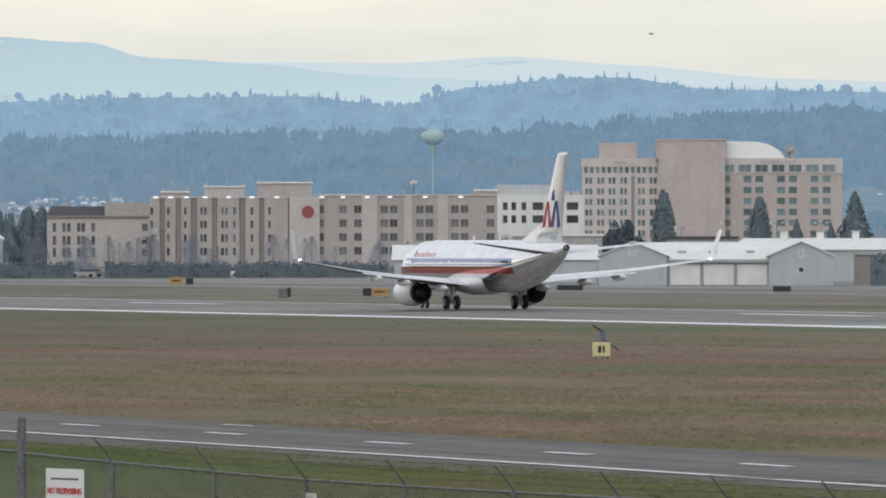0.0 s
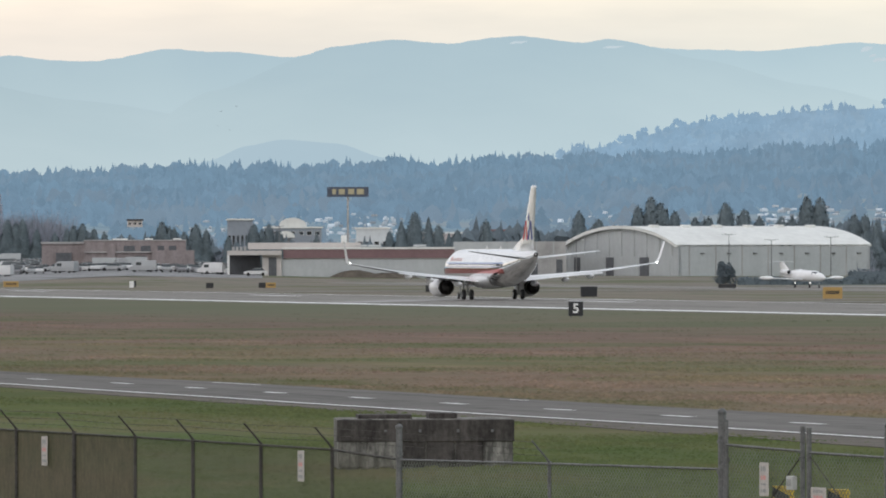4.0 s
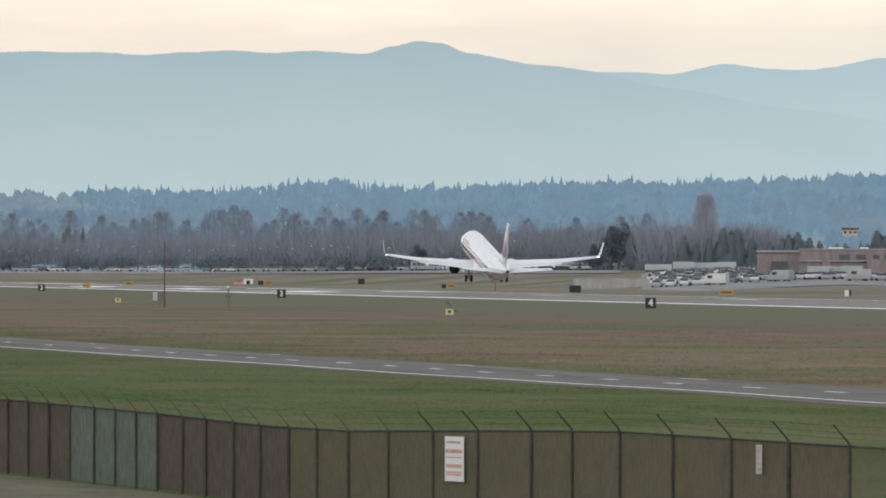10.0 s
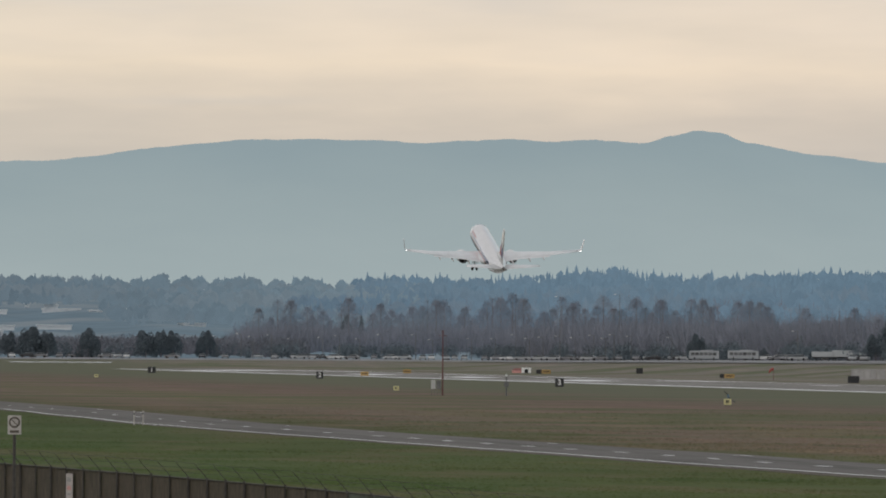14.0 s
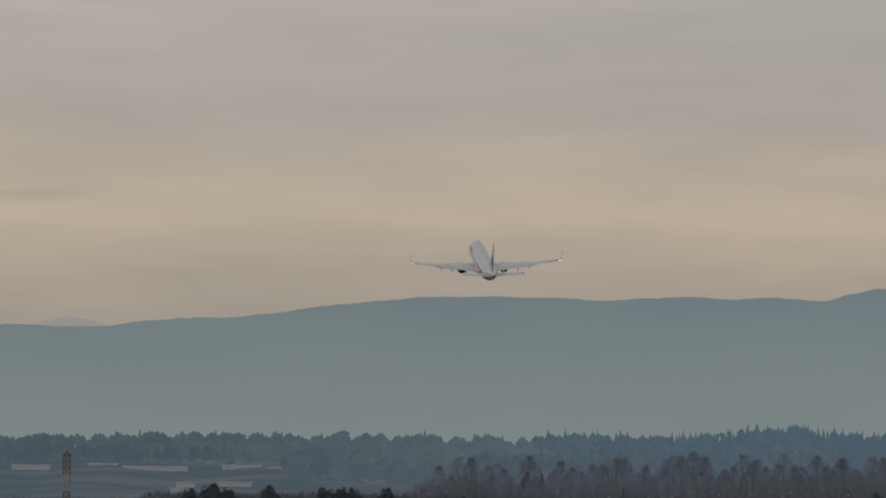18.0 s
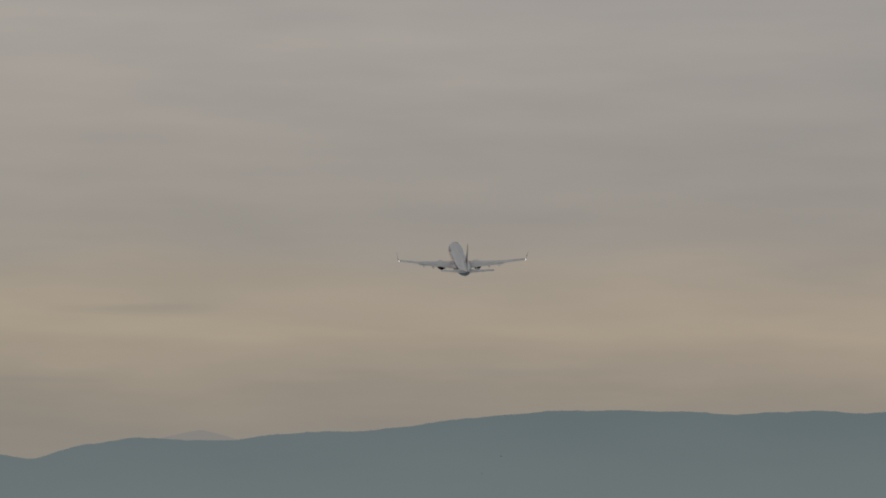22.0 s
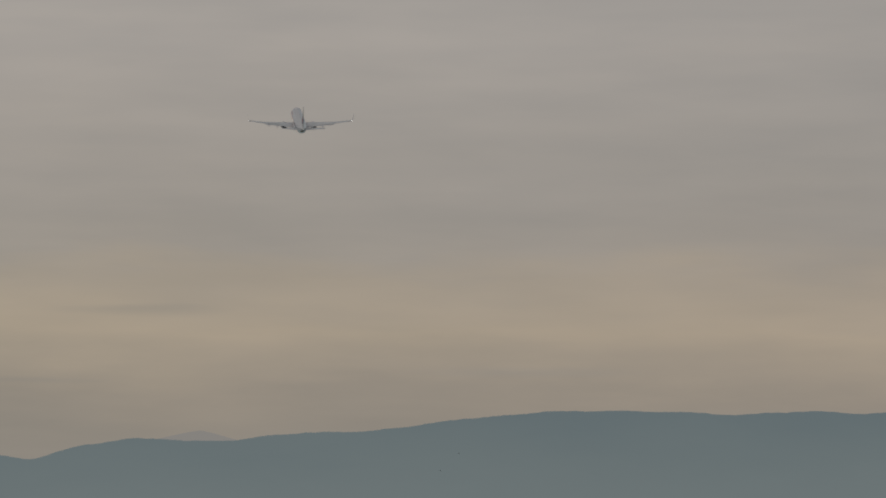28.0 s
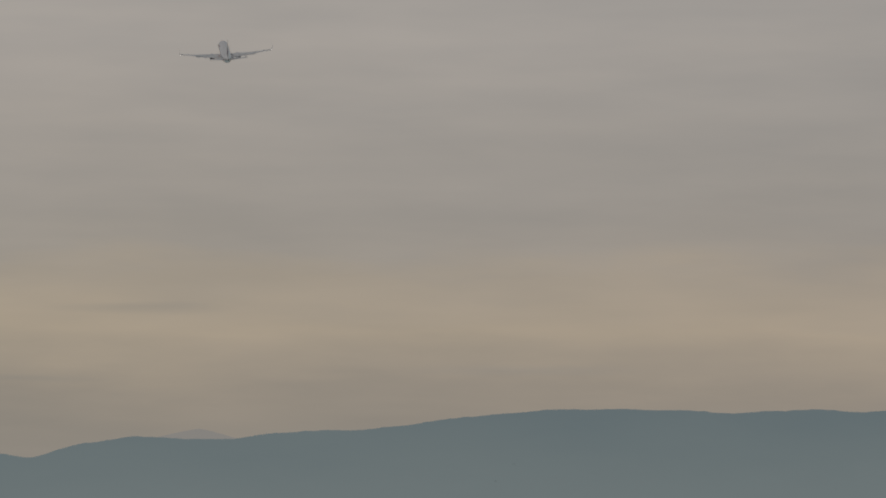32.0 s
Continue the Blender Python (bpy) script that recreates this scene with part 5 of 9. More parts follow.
# ---- perimeter fence and gate ----
def fence_pose(s, z=0.0):
    p = FENCE_FROM + FENCE_ALONG * s
    return pose(p.x, p.y, z, 0, 0, math.degrees(math.atan2(FENCE_ALONG.y, FENCE_ALONG.x)))


# in the fence's own frame x runs along it, away from the tripod, and +y leans out towards the tripod's side
FENCE = thing("perimeter_fence", fence_pose(0), "tall chain-link fence with slats, angled arms and barbed wire", "fence", kind="")
GATE_FROM, GATE_TO, CORNER = 14.5, 21.2, 35.4


def fence_top(s):
    return lerp_table(FENCE_TOP, s)


rng = random.Random(5)
POST_BEARINGS = (20.6, 19.95, 19.3, 18.68, 18.04, 17.45, 16.91, 16.31, 13.78, 12.5, 12.08, 11.68, 11.34, 10.98, 10.64, 10.297, 9.984, 9.704, 9.464, 9.147, 8.884, 8.62, 8.384, 8.2, 8.034, 7.864,
                 7.708, 7.544, 7.408, 7.26, 7.135, 7.011, 6.888, 6.745, 6.62, 6.5, 6.38, 6.26, 6.14, 6.03, 5.92, 5.81, 5.7, 5.59, 5.49, 5.39, 5.29, 5.19, 5.09, 5.0, 4.91, 4.82, 4.73, 4.64)


def fence_s(bearing):
    k = math.tan(radians(bearing))
    y = 100.8 / (k + 0.2622)
    d = Vector((k * y, y)) - FENCE_FROM
    return d.dot(FENCE_ALONG)


post_s = [-48.0, -45.0, -42.0, *[fence_s(b) for b in POST_BEARINGS]]
arm_mesh = mesh_of("arm", piped([(0, 0, 0), (0, 0.10, 0.12), (0, 0.42, 0.46)], [0.026, 0.023, 0.018], 6), RUSTY)
thin_arm = mesh_of("arm", piped([(0, 0, 0), (0, 0.10, 0.12), (0, 0.38, 0.42)], [0.013, 0.011, 0.008], 5), RUSTY)
for s in post_s:
    zt, zg = fence_top(s), fence_ground(s)
    old = s > CORNER
    r = (0.042 if (round(s * 10) % 3) else 0.056) * (1.0 if s < 70 else 0.8)
    p = part("post", piped([(s, 0, zg - 0.3), (s, 0, zt + 0.02)], r, 8), RUSTY if old else GALV, FENCE)
    a = part("arm", arm_mesh if s < 75 else thin_arm, None, p)
    a.location = (s, 0, zt)
    if not old:
        a.data = mesh_of("arm", piped([(0, 0, 0), (0, 0.10, 0.12), (0, 0.42, 0.46)], [0.022, 0.02, 0.016], 6), GALV)
stops = sorted([*post_s, GATE_FROM, GATE_TO, CORNER])
for a, b in zip(stops, stops[1:]):
    if a >= GATE_FROM - 0.01 and b <= GATE_TO + 0.01:
        continue
    za, zb = fence_top(a), fence_top(b)
    if a == GATE_TO:
        za = 1.13
    if b == GATE_FROM:
        zb = 1.45
    part("top_rail", piped([(a, 0, za - 0.03), (b, 0, zb - 0.03)], 0.024, 6), RUSTY if a > CORNER - 0.1 else GALV, FENCE)
    if a < CORNER - 0.1:
        mat = CHAIN
    elif a < 47:
        mat = LIGHT_SLATS
    elif fence_s(7.28) < a < fence_s(6.76):
        mat = GREEN_SLATS
    elif a > fence_s(8.2):
        mat = DENSE_SLATS
    else:
        mat = SLATS
    pan = bmesh.new()
    v = [pan.verts.new(q) for q in ((a + 0.003, -0.035, fence_ground(a) + 0.05), (b - 0.003, -0.035, fence_ground(b) + 0.05), (b - 0.003, -0.035, zb - 0.04), (a + 0.003, -0.035, za - 0.04))]
    pan.faces.new(v)
    part("fabric_panel", pan, mat, FENCE)
    if a >= 47:
        bars = bmesh.new()
        for k in range(1, 6):
            if rng.random() < 0.13:
                x = a + (b - a) * k / 6 + rng.uniform(-0.1, 0.1)
                box(bars, x - 0.02, x + 0.02, -0.06, -0.045, fence_ground(x) + 0.08, fence_top(x) - 0.08)
        if bars.verts:
            part("loose_slat", bars, RUSTY, FENCE)
        else:
            bars.free()
for k, (y, z) in enumerate(((0.14, 0.16), (0.28, 0.3), (0.42, 0.46))):
    pts = [(s, y, fence_top(s) + z - (0.03 if i % 2 else 0)) for i, s in enumerate(post_s)]
    cut = next(i for i, q in enumerate(pts) if q[0] > GATE_TO)
    for run in (pts[:cut], pts[cut:]):
        part("barbed_wire", piped(run, 0.006, 4), RUSTY, FENCE)
for s, top, r, mat in ((GATE_TO, 2.25, 0.085, GALV), (GATE_FROM, 2.09, 0.085, GALV), (CORNER, 1.74, 0.07, GALV)):
    p = part("gate_post" if s != CORNER else "corner_post", piped([(s, 0, fence_ground(s) - 0.3), (s, 0, top)], r, 12), mat, FENCE)
    cap = bmesh.new()
    bmesh.ops.create_uvsphere(cap, u_segments=10, v_segments=6, radius=r * 1.15, matrix=Matrix.Translation((s, 0, top)))
    part("post_cap", cap, GALV, p, smooth=True)
    for z in (top - 0.62, top - 1.25):
        part("collar", piped([(s, 0, z), (s, 0, z + 0.07)], r * 1.25, 12), GALV, p)


def gate_leaf(s0, s1, z0, z1, label):
    g = thing("gate_leaf", fence_pose(0), label, "gate", "leaves of the fence gate")
    zg = fence_ground((s0 + s1) / 2) + 0.1
    for s, zt in ((s0, z0 + 0.5), (s1, z1 + 0.5)):
        part("stile", piped([(s, -0.02, zg), (s, -0.02, zt)], 0.055, 8), GALV, g)
    for za, zb in ((z0, z1), (zg + 0.05, zg + 0.05)):
        part("rail", piped([(s0, -0.02, za), (s1, -0.02, zb)], 0.026, 8), GALV, g)
    part("brace", piped([(s0, -0.02, zg), (s1, -0.02, z1 - 0.05)], 0.012, 6), RUSTY, g)
    pan = bmesh.new()
    pan.faces.new([pan.verts.new(q) for q in ((s0, -0.05, zg), (s1, -0.05, zg), (s1, -0.05, z1), (s0, -0.05, z0))])
    part("wire_mesh", pan, CHAIN, g)
    for z in (zg + 0.5, z0 - 0.3):
        part("hinge", boxed(s0 - 0.06, s0 + 0.06, -0.09, 0.03, z - 0.05, z + 0.05, bevel=0.01), GALV, g)
    return g


gate_leaf(GATE_FROM + 0.12, 17.7, 1.45, 1.5, "galvanised chain-link gate leaf, closed")
gate_leaf(GATE_TO - 0.12, 17.95, 1.6, 1.52, "galvanised chain-link gate leaf with a lock, closed")


def text_bars(bm, x0, x1, z0, z1, rows, y, seed):
    """Writing too small to read, as bars."""
    g = random.Random(seed)
    for k in range(rows):
        zt = z1 - (z1 - z0) * (k + 0.15) / rows
        zb = z1 - (z1 - z0) * (k + 0.8) / rows
        x = x0
        while x < x1 - 0.02:
            w = min(g.uniform(0.04, 0.12), x1 - x)
            box(bm, x, x + w, y - 0.004, y, zb, zt)
            x += w + 0.025


def lettering(name, body, size, mat, parent, loc, turn=(90, 0, 0), label="", bold=0.0):
    cu = bpy.data.curves.new(name, "FONT")
    cu.body, cu.size, cu.align_x, cu.align_y, cu.extrude, cu.offset = body, size, "CENTER", "CENTER", 0.006, bold
    tmp = bpy.data.objects.new(name, cu)
    scene.collection.objects.link(tmp)
    me = bpy.data.meshes.new_from_object(tmp.evaluated_get(bpy.context.evaluated_depsgraph_get()))
    bpy.data.objects.remove(tmp)
    me.materials.clear()
    me.materials.append(mat)
    ob = new(name, me)
    ob.parent = parent
    ob.location, ob.rotation_euler = loc, [radians(a) for a in turn]
    if label:
        tagged(ob, label)
    return ob


GREY_PRINT = material("grey_print", (0.33, 0.33, 0.32), 0.6, vary=0.2, scale=6)


FADED_PANEL = material("faded_white_panel", (0.56, 0.52, 0.49), 0.6, vary=0.12, scale=3, stains=0.2)


def fence_sign(s, zc, w, h, label, kind):
    """A panel wired to the fence, turned to the tripod's side."""
    m = fence_pose(s, zc)
    sg = thing("fence_sign", m @ pose(0, 0.06, 0, 0, 0, 180), label, "sign", "signs on the fence")
    part("panel", boxed(-w / 2, w / 2, -0.008, 0.008, -h / 2, h / 2, bevel=0.004), FADED_PANEL if kind == "small" else WHITE, sg)
    bars = bmesh.new()
    if kind == "large":
        text_bars(bars, -w * 0.36, w * 0.36, h * 0.31, h * 0.36, 1, -0.012, 3)
        part("small_print", bars, GRAVEL, sg, "grey small print in bars")
        lettering("lettering", "NO TRESPASSING", 0.165, RED, sg, (0, -0.016, 0.16), label="red capital lettering", bold=0.003)
        b2 = bmesh.new()
        text_bars(b2, -w * 0.36, w * 0.36, -h * 0.42, -h * 0.02, 3, -0.012, 4)
        part("small_print", b2, PINK, sg, "red small print in bars")
    elif kind == "tall":
        text_bars(bars, -w * 0.36, w * 0.36, h * 0.33, h * 0.41, 1, -0.012, 5)
        part("small_print", bars, GREY_PRINT, sg, "grey small print in bars")
        lettering("lettering", "NO TRESPASSING", 0.125, PINK, sg, (0, -0.016, 0.19), label="faded red capital lettering", bold=0.002)
        for z0, z1, mat, n in ((0.02, 0.05, GREY_PRINT, 1), (-0.22, -0.10, PINK, 1), (-0.38, -0.27, PINK, 2)):
            b2 = bmesh.new()
            text_bars(b2, -w * 0.4, w * 0.4, h * z0, h * z1, n, -0.012, 6)
            part("print_line", b2, mat, sg, "line of print in bars")
    else:
        for z0, z1, mat in ((0.2, 0.42, GREY_PRINT), (-0.05, 0.14, PINK), (-0.2, -0.1, GREY_PRINT), (-0.42, -0.27, GREY_PRINT)):
            b2 = bmesh.new()
            text_bars(b2, -w * 0.3, w * 0.3, h * z0, h * z1, 1, -0.012, 8)
            part("print_line", b2, mat, sg, "line of print in bars")
    return sg


fence_sign(fence_s(16.05), 0.54, 1.45, 1.2, "white metal panel with red lettering on the fence", "large")
fence_sign(fence_s(9.025), 0.60, 1.16, 1.12, "tall white panel with faded red print on the slatted fence", "tall")
for bearing, zc in ((10.82, 0.93), (12.33, 0.82)):
    fence_sign(fence_s(bearing), zc, 0.30, 0.68, "narrow white warning panel on the fence", "small")
fence_sign(fence_s(15.06), 0.93, 0.36, 0.68, "narrow white warning panel on the gate", "small")
fence_sign(fence_s(17.5), 0.55, 0.38, 0.6, "narrow white warning panel on the chain-link", "small")
fence_sign(fence_s(5.12), 1.3, 0.55, 0.95, "narrow white panel on the brown slats", "small")
fence_sign(fence_s(15.38), 0.6, 0.6, 0.42, "square pink-edged panel on the gate", "small")

PALE_WALL_GREY = material("pale_grey_cabinet", (0.5, 0.5, 0.49), 0.6, vary=0.1)
# the striped barrier behind the gate
BAR_A, BAR_B = fence_s(15.49) + 1.75, fence_s(15.16) + 1.75
bar = thing("gate_barrier", fence_pose(BAR_A, fence_ground(17.8) - 0.02) @ pose(0, -1.0, -0.02), "yellow and black striped barrier behind the gate", "barrier")
span = BAR_B - BAR_A
for x, zt, w in ((0.0, 1.58, 0.36), (span, 1.6, 0.36)):
    part("foot", boxed(x - 0.3, x + 0.3, -0.3, 0.3, 0, 0.12, bevel=0.01), BLACK, bar)
    up = part("upright", boxed(x - w, x + w, -0.05, 0.05, 0.1, zt, bevel=0.01), YELLOW_PAINT, bar)
    for k in range(4):
        z = zt - 0.35 - 0.42 * k
        st = bmesh.new()
        st.faces.new([st.verts.new(q) for q in ((x - w, 0.056, z - 0.05), (x + w, 0.056, z + 0.13), (x + w, 0.056, z + 0.33), (x - w, 0.056, z + 0.15))])
        part("black_stripe", st, BLACK, up)
beam = part("beam", boxed(0.0, span, -0.04, 0.04, 1.0, 1.3, bevel=0.01), YELLOW_PAINT, bar)
lockbox = thing("gate_lock_box", fence_pose(fence_s(15.227), 0.9), "small grey lock box on the gate", "lock box")
part("case", boxed(-0.13, 0.13, 0.02, 0.14, -0.16, 0.12, bevel=0.02), PALE_WALL_GREY, lockbox)
part("face", boxed(-0.09, 0.09, 0.142, 0.15, -0.08, 0.06, bevel=0.005), GREY_PRINT, lockbox)

# ---- concrete block on the verge ----
blk = facing(13.06, 255, ground_z(57.6, 248.4) - 0.05, 3)
cb = thing("concrete_block", blk, "stained grey concrete block with dark slabs on top", "concrete block")
bm = boxed(-2.3, 2.3, 0, 2.6, 0, 1.32, bevel=0.03)
part("body", bm, CONCRETE, cb, "streaked grey concrete body")
for k in range(6):
    x = -2.3 + 4.6 * (k + 0.5) / 6
    part("face_panel", boxed(x - 0.36, x + 0.36, -0.05, 0.0, 0.06, 1.26 - 0.02 * (k % 2), bevel=0.015), CONCRETE if k not in (2, 3, 4) else DARK_CONCRETE, cb)
part("top_band", boxed(-2.33, 2.33, -0.08, 0.05, 0.72, 1.30, bevel=0.02), DARK_CONCRETE, cb, "dark weathered upper band")
for x0, x1, z in ((-1.75, -0.35, 1.43), (0.1, 0.85, 1.47)):
    part("slab", boxed(x0, x1, 0.3, 1.8, 1.31, z, bevel=0.02), DARK_CONCRETE, cb, "dark rust-brown slab")
for x in (-1.05, -0.15, 0.85, 1.75):
    part("bolt_plate", boxed(x - 0.035, x + 0.035, -0.1, -0.075, 0.97, 1.04, bevel=0.005), GALV, cb, "small pale bolt plate")


# ---- runway and taxiway signs ----
def distance_sign(number, y):
    """A black cabinet with a white numeral, facing back along the runway."""
    sg = thing("distance_sign", pose(197.3, y, 0.0, 0, 0, -6), f"black runway sign with white numeral {number}", "sign", "distance signs along the runway")
    part("cabinet", boxed(-0.62, 0.62, -0.12, 0.12, 0.12, 1.34, bevel=0.03), BLACK, sg)
    for x in (-0.42, 0.42):
        part("leg", boxed(x - 0.04, x + 0.04, -0.04, 0.04, -0.05, 0.13), GALV, sg)
    lettering("numeral", str(number), 1.12, WHITE, sg, (0.0, -0.135, 0.72), label="white numeral", bold=0.03)
    return sg


for n, y in ((5, 2013.7 - 1219.2), (4, 2013.7 - 914.4), (3, 2013.7 - 609.6), (2, 2013.7 - 304.8)):
    distance_sign(n, y)
one = thing("distance_sign", pose(197.3, 2013.7, 0.0, 0, 0, -6), "black runway sign with white numeral 1", "sign", "distance signs along the runway")
part("cabinet", boxed(-0.8, 0.8, -0.12, 0.12, 0.12, 1.34, bevel=0.03), BLACK, one)
for x in (-0.5, 0.5):
    part("leg", boxed(x - 0.04, x + 0.04, -0.04, 0.04, -0.05, 0.13), GALV, one)
lettering("numeral", "1", 1.12, WHITE, one, (0.0, -0.135, 0.72), label="white numeral", bold=0.03)
for y in (1117, 1627):
    sg = thing("distance_sign", pose(279, y, 0, 0, 0, 0), "black back of a runway sign across the runway", "sign", "distance signs along the runway")
    part("cabinet", boxed(-1.0, 1.0, -0.12, 0.12, 0.2, 1.4, bevel=0.03), BLACK, sg)
    for x in (-0.6, 0.6):
        part("leg", boxed(x - 0.05, x + 0.05, -0.04, 0.04, -0.05, 0.21), GALV, sg)


def taxi_sign(bearing, dist, wide, face=ORANGE, dark=0.0, h=0.95):
    """A lit taxiway cabinet; dark: width of a black half beside the coloured one."""
    sg = thing("taxi_sign", stand(bearing, dist), "orange taxiway sign beside the runway" if face is ORANGE else "black taxiway sign cabinet on the grass", "sign", "taxiway signs")
    part("cabinet", boxed(-wide / 2, wide / 2, -0.1, 0.1, 0.18, 0.18 + h, bevel=0.02), face, sg)
    if dark:
        d = part("black_cabinet", boxed(-wide / 2 - dark, -wide / 2 - 0.02, -0.1, 0.1, 0.18, 0.18 + h, bevel=0.02), BLACK, sg)
    for x in (-wide * 0.35, wide * 0.35):
        part("leg", boxed(x - 0.04, x + 0.04, -0.04, 0.04, -0.05, 0.19), GALV, sg)
    if face is ORANGE:
        b2 = bmesh.new()
        text_bars(b2, -wide * 0.35, wide * 0.35, 0.18 + h * 0.3, 0.18 + h * 0.75, 1, -0.104, 9)
        part("legend_bars", b2, BLACK, sg, "black legend in bars")
    return sg


for args in ((16.70, 1290, 1.6, ORANGE, 0.0, 1.0), (17.90, 1003, 1.7, ORANGE, 0.9, 0.8), (15.46, 1095, 2.2, ORANGE, 0.0, 1.3), (13.17, 1300, 1.1, ORANGE, 1.9, 0.9),
             (12.15, 1466, 1.5, ORANGE, 1.1, 0.8), (10.62, 1530, 2.4, ORANGE, 0.0, 0.9), (9.0, 1900, 2.0, ORANGE, 0.9, 0.8), (7.92, 2150, 2.0, ORANGE, 1.2, 0.9), (7.1, 2100, 1.7, ORANGE, 0.0, 0.85),
             (6.85, 1900, 1.6, ORANGE, 0.0, 0.8), (20.27, 1083, 2.0, BLACK, 0.0, 0.6), (14.84, 1420, 2.6, BLACK, 0.0, 0.55), (13.5, 1520, 3.0, BLACK, 0.0, 0.5), (18.6, 1110, 1.8, BLACK, 0.0, 0.6),
             (19.02, 1120, 3.0, BLACK, 0.0, 0.6), (11.79, 1460, 1.1, BLACK, 0.0, 0.8), (8.47, 2150, 1.5, BLACK, 0.0, 1.2), (16.78, 1300, 1.0, BLACK, 0.0, 0.8)):
    taxi_sign(*args)
for bearing, dist, w in ((17.33, 1003, 0.9), (11.33, 1540, 0.7)):
    c = thing("equipment_cabinet", stand(bearing, dist), "pale grey field cabinet with a dark side", "cabinet", "field cabinets")
    part("case", boxed(-w / 2, w / 2, -0.35, 0.35, 0, 1.0, bevel=0.03), WHITE if w < 0.8 else GALV, c)
    part("dark_side", boxed(w / 2 + 0.005, w / 2 + 0.36, -0.3, 0.3, 0.1, 1.05, bevel=0.02), BLACK, c)


def field_marker(bearing, dist, arm, label, scale=1.0):
    """A pale yellow box sign with a blue lamp and tilted tube above it."""
    s = scale
    mk = thing("exit_marker", facing(bearing, dist), label, "sign", "yellow markers by the runway")
    part("box", boxed(-0.43 * s, 0.43 * s, -0.15, 0.15, 0.12, 0.12 + 0.68 * s, bevel=0.03), PALE_YELLOW, mk)
    b2 = bmesh.new()
    box(b2, -0.16 * s, 0.0, -0.16, -0.152, 0.3, 0.3 + 0.34 * s)
    box(b2, 0.06 * s, 0.16 * s, -0.16, -0.152, 0.3, 0.3 + 0.34 * s)
    part("legend_bars", b2, BLACK, mk, "black legend in bars")
    for x in (-0.3, 0.3):
        part("leg", boxed(x * s - 0.03, x * s + 0.03, -0.03, 0.03, -0.05, 0.13), GALV, mk)
    if arm:
        part("mast", piped([(0.05, 0.4, 0), (0.05, 0.4, 1.2 * s)], 0.035, 8), GALV, mk)
        part("lamp", piped([(0.05, 0.4, 0.95 * s), (0.05, 0.4, 1.3 * s)], 0.15 * s, 12), material("blue_grey_paint", (0.10, 0.16, 0.22), 0.5), mk, "blue-grey lamp body")
        part("tube_arm", piped([(-0.42 * s, 0.4, 1.62 * s), (0.1, 0.4, 1.28 * s)], 0.05 * s, 8), RUSTY, mk)
        part("tube_arm", piped([(0.1, 0.4, 0.95 * s), (0.85 * s, 0.4, 0.42 * s)], 0.06 * s, 8), GALV, mk)
    return mk


field_marker(19.206, 467, True, "pale yellow box marker with a blue-grey lamp on a mast")
field_marker(8.99, 972, True, "pale yellow box marker with tilted tubes above it", 0.9)
field_marker(7.037, 1254, False, "pale yellow box marker on the grass", 0.85)
field_marker(5.27, 1700, False, "pale yellow box marker on the grass", 0.8)
for b0, d0 in ((7.686, 1150),):
    mk = thing("sensor_post", facing(b0, d0), "grey instrument post on the airfield grass", "post")
    part("post", piped([(0, 0, 0), (0, 0, 2.3)], 0.09, 8), GALV, mk)
    part("head", boxed(-0.3, 0.3, -0.2, 0.2, 1.1, 1.7, bevel=0.03), GALV, mk)
    part("sensor", boxed(-0.1, 0.1, -0.1, 0.1, 2.3, 2.55, bevel=0.02), WHITE, mk)
DULL_RED = material("dull_red_paint", (0.14, 0.052, 0.05), 0.6, vary=0.15, scale=2)
mast = thing("red_mast", facing(7.31, 1148), "slender red steel mast with a lamp on top", "mast")
part("pole", piped([(0, 0, 0), (0, 0, 7.4)], [0.10, 0.06], 8), DULL_RED, mast)
part("lamp", piped([(0, 0, 7.4), (0, 0, 7.7)], 0.1, 8), DULL_RED, mast)
part("cross_arm", piped([(-0.5, 0, 7.1), (0.5, 0, 7.1)], 0.04, 6), DULL_RED, mast)
for x, mat in ((-1.1, PALE_WALL_GREY), (-0.45, GALV)):
    c = thing("equipment_cabinet", stand(7.31, 1148) @ pose(x, 0, 0), "pale field cabinet on legs beside the red mast" if x < -1 else "grey field cabinet on legs beside the red mast", "cabinet", "field cabinets")
    part("case", boxed(-0.26, 0.26, -0.2, 0.2, 0.8, 1.8, bevel=0.03), mat, c)
    for q in (-0.18, 0.18):
        part("leg", boxed(q - 0.03, q + 0.03, -0.03, 0.03, -0.05, 0.82), GALV, c)
sock = thing("red_windsock", stand(9.25, 1800), "small drooping red windsock on a short mast", "windsock")
FADED_RED = material("faded_red_cloth", (0.34, 0.075, 0.065), 0.8, vary=0.15)
part("mast", piped([(0.3, 0, 0), (0.3, 0, 2.2)], 0.05, 6), DULL_RED, sock)
part("sock", piped([(0.3, 0, 2.2), (-0.05, 0, 2.15), (-0.4, 0, 1.85), (-0.5, 0, 1.5)], [0.26, 0.24, 0.19, 0.13], 10), FADED_RED, sock)
hut = thing("red_white_hut", stand(7.77, 2250), "low red and white hut beyond the runway", "hut")
part("white_part", boxed(0.2, 2.4, 0, 3, 0, 1.3, bevel=0.05), WHITE, hut)
red_roof = bmesh.new()
loft(red_roof, [[(-2.1, 0, 0.62), (0.19, 0, 0.62), (0.19, 3, 0.62), (-2.1, 3, 0.62)], [(-1.5, 0.8, 1.15), (0.0, 0.8, 1.15), (0.0, 2.2, 1.15), (-1.5, 2.2, 1.15)]])
part("red_roof", red_roof, material("weathered_red_roof", (0.27, 0.12, 0.11), 0.8, vary=0.3, scale=2), hut)
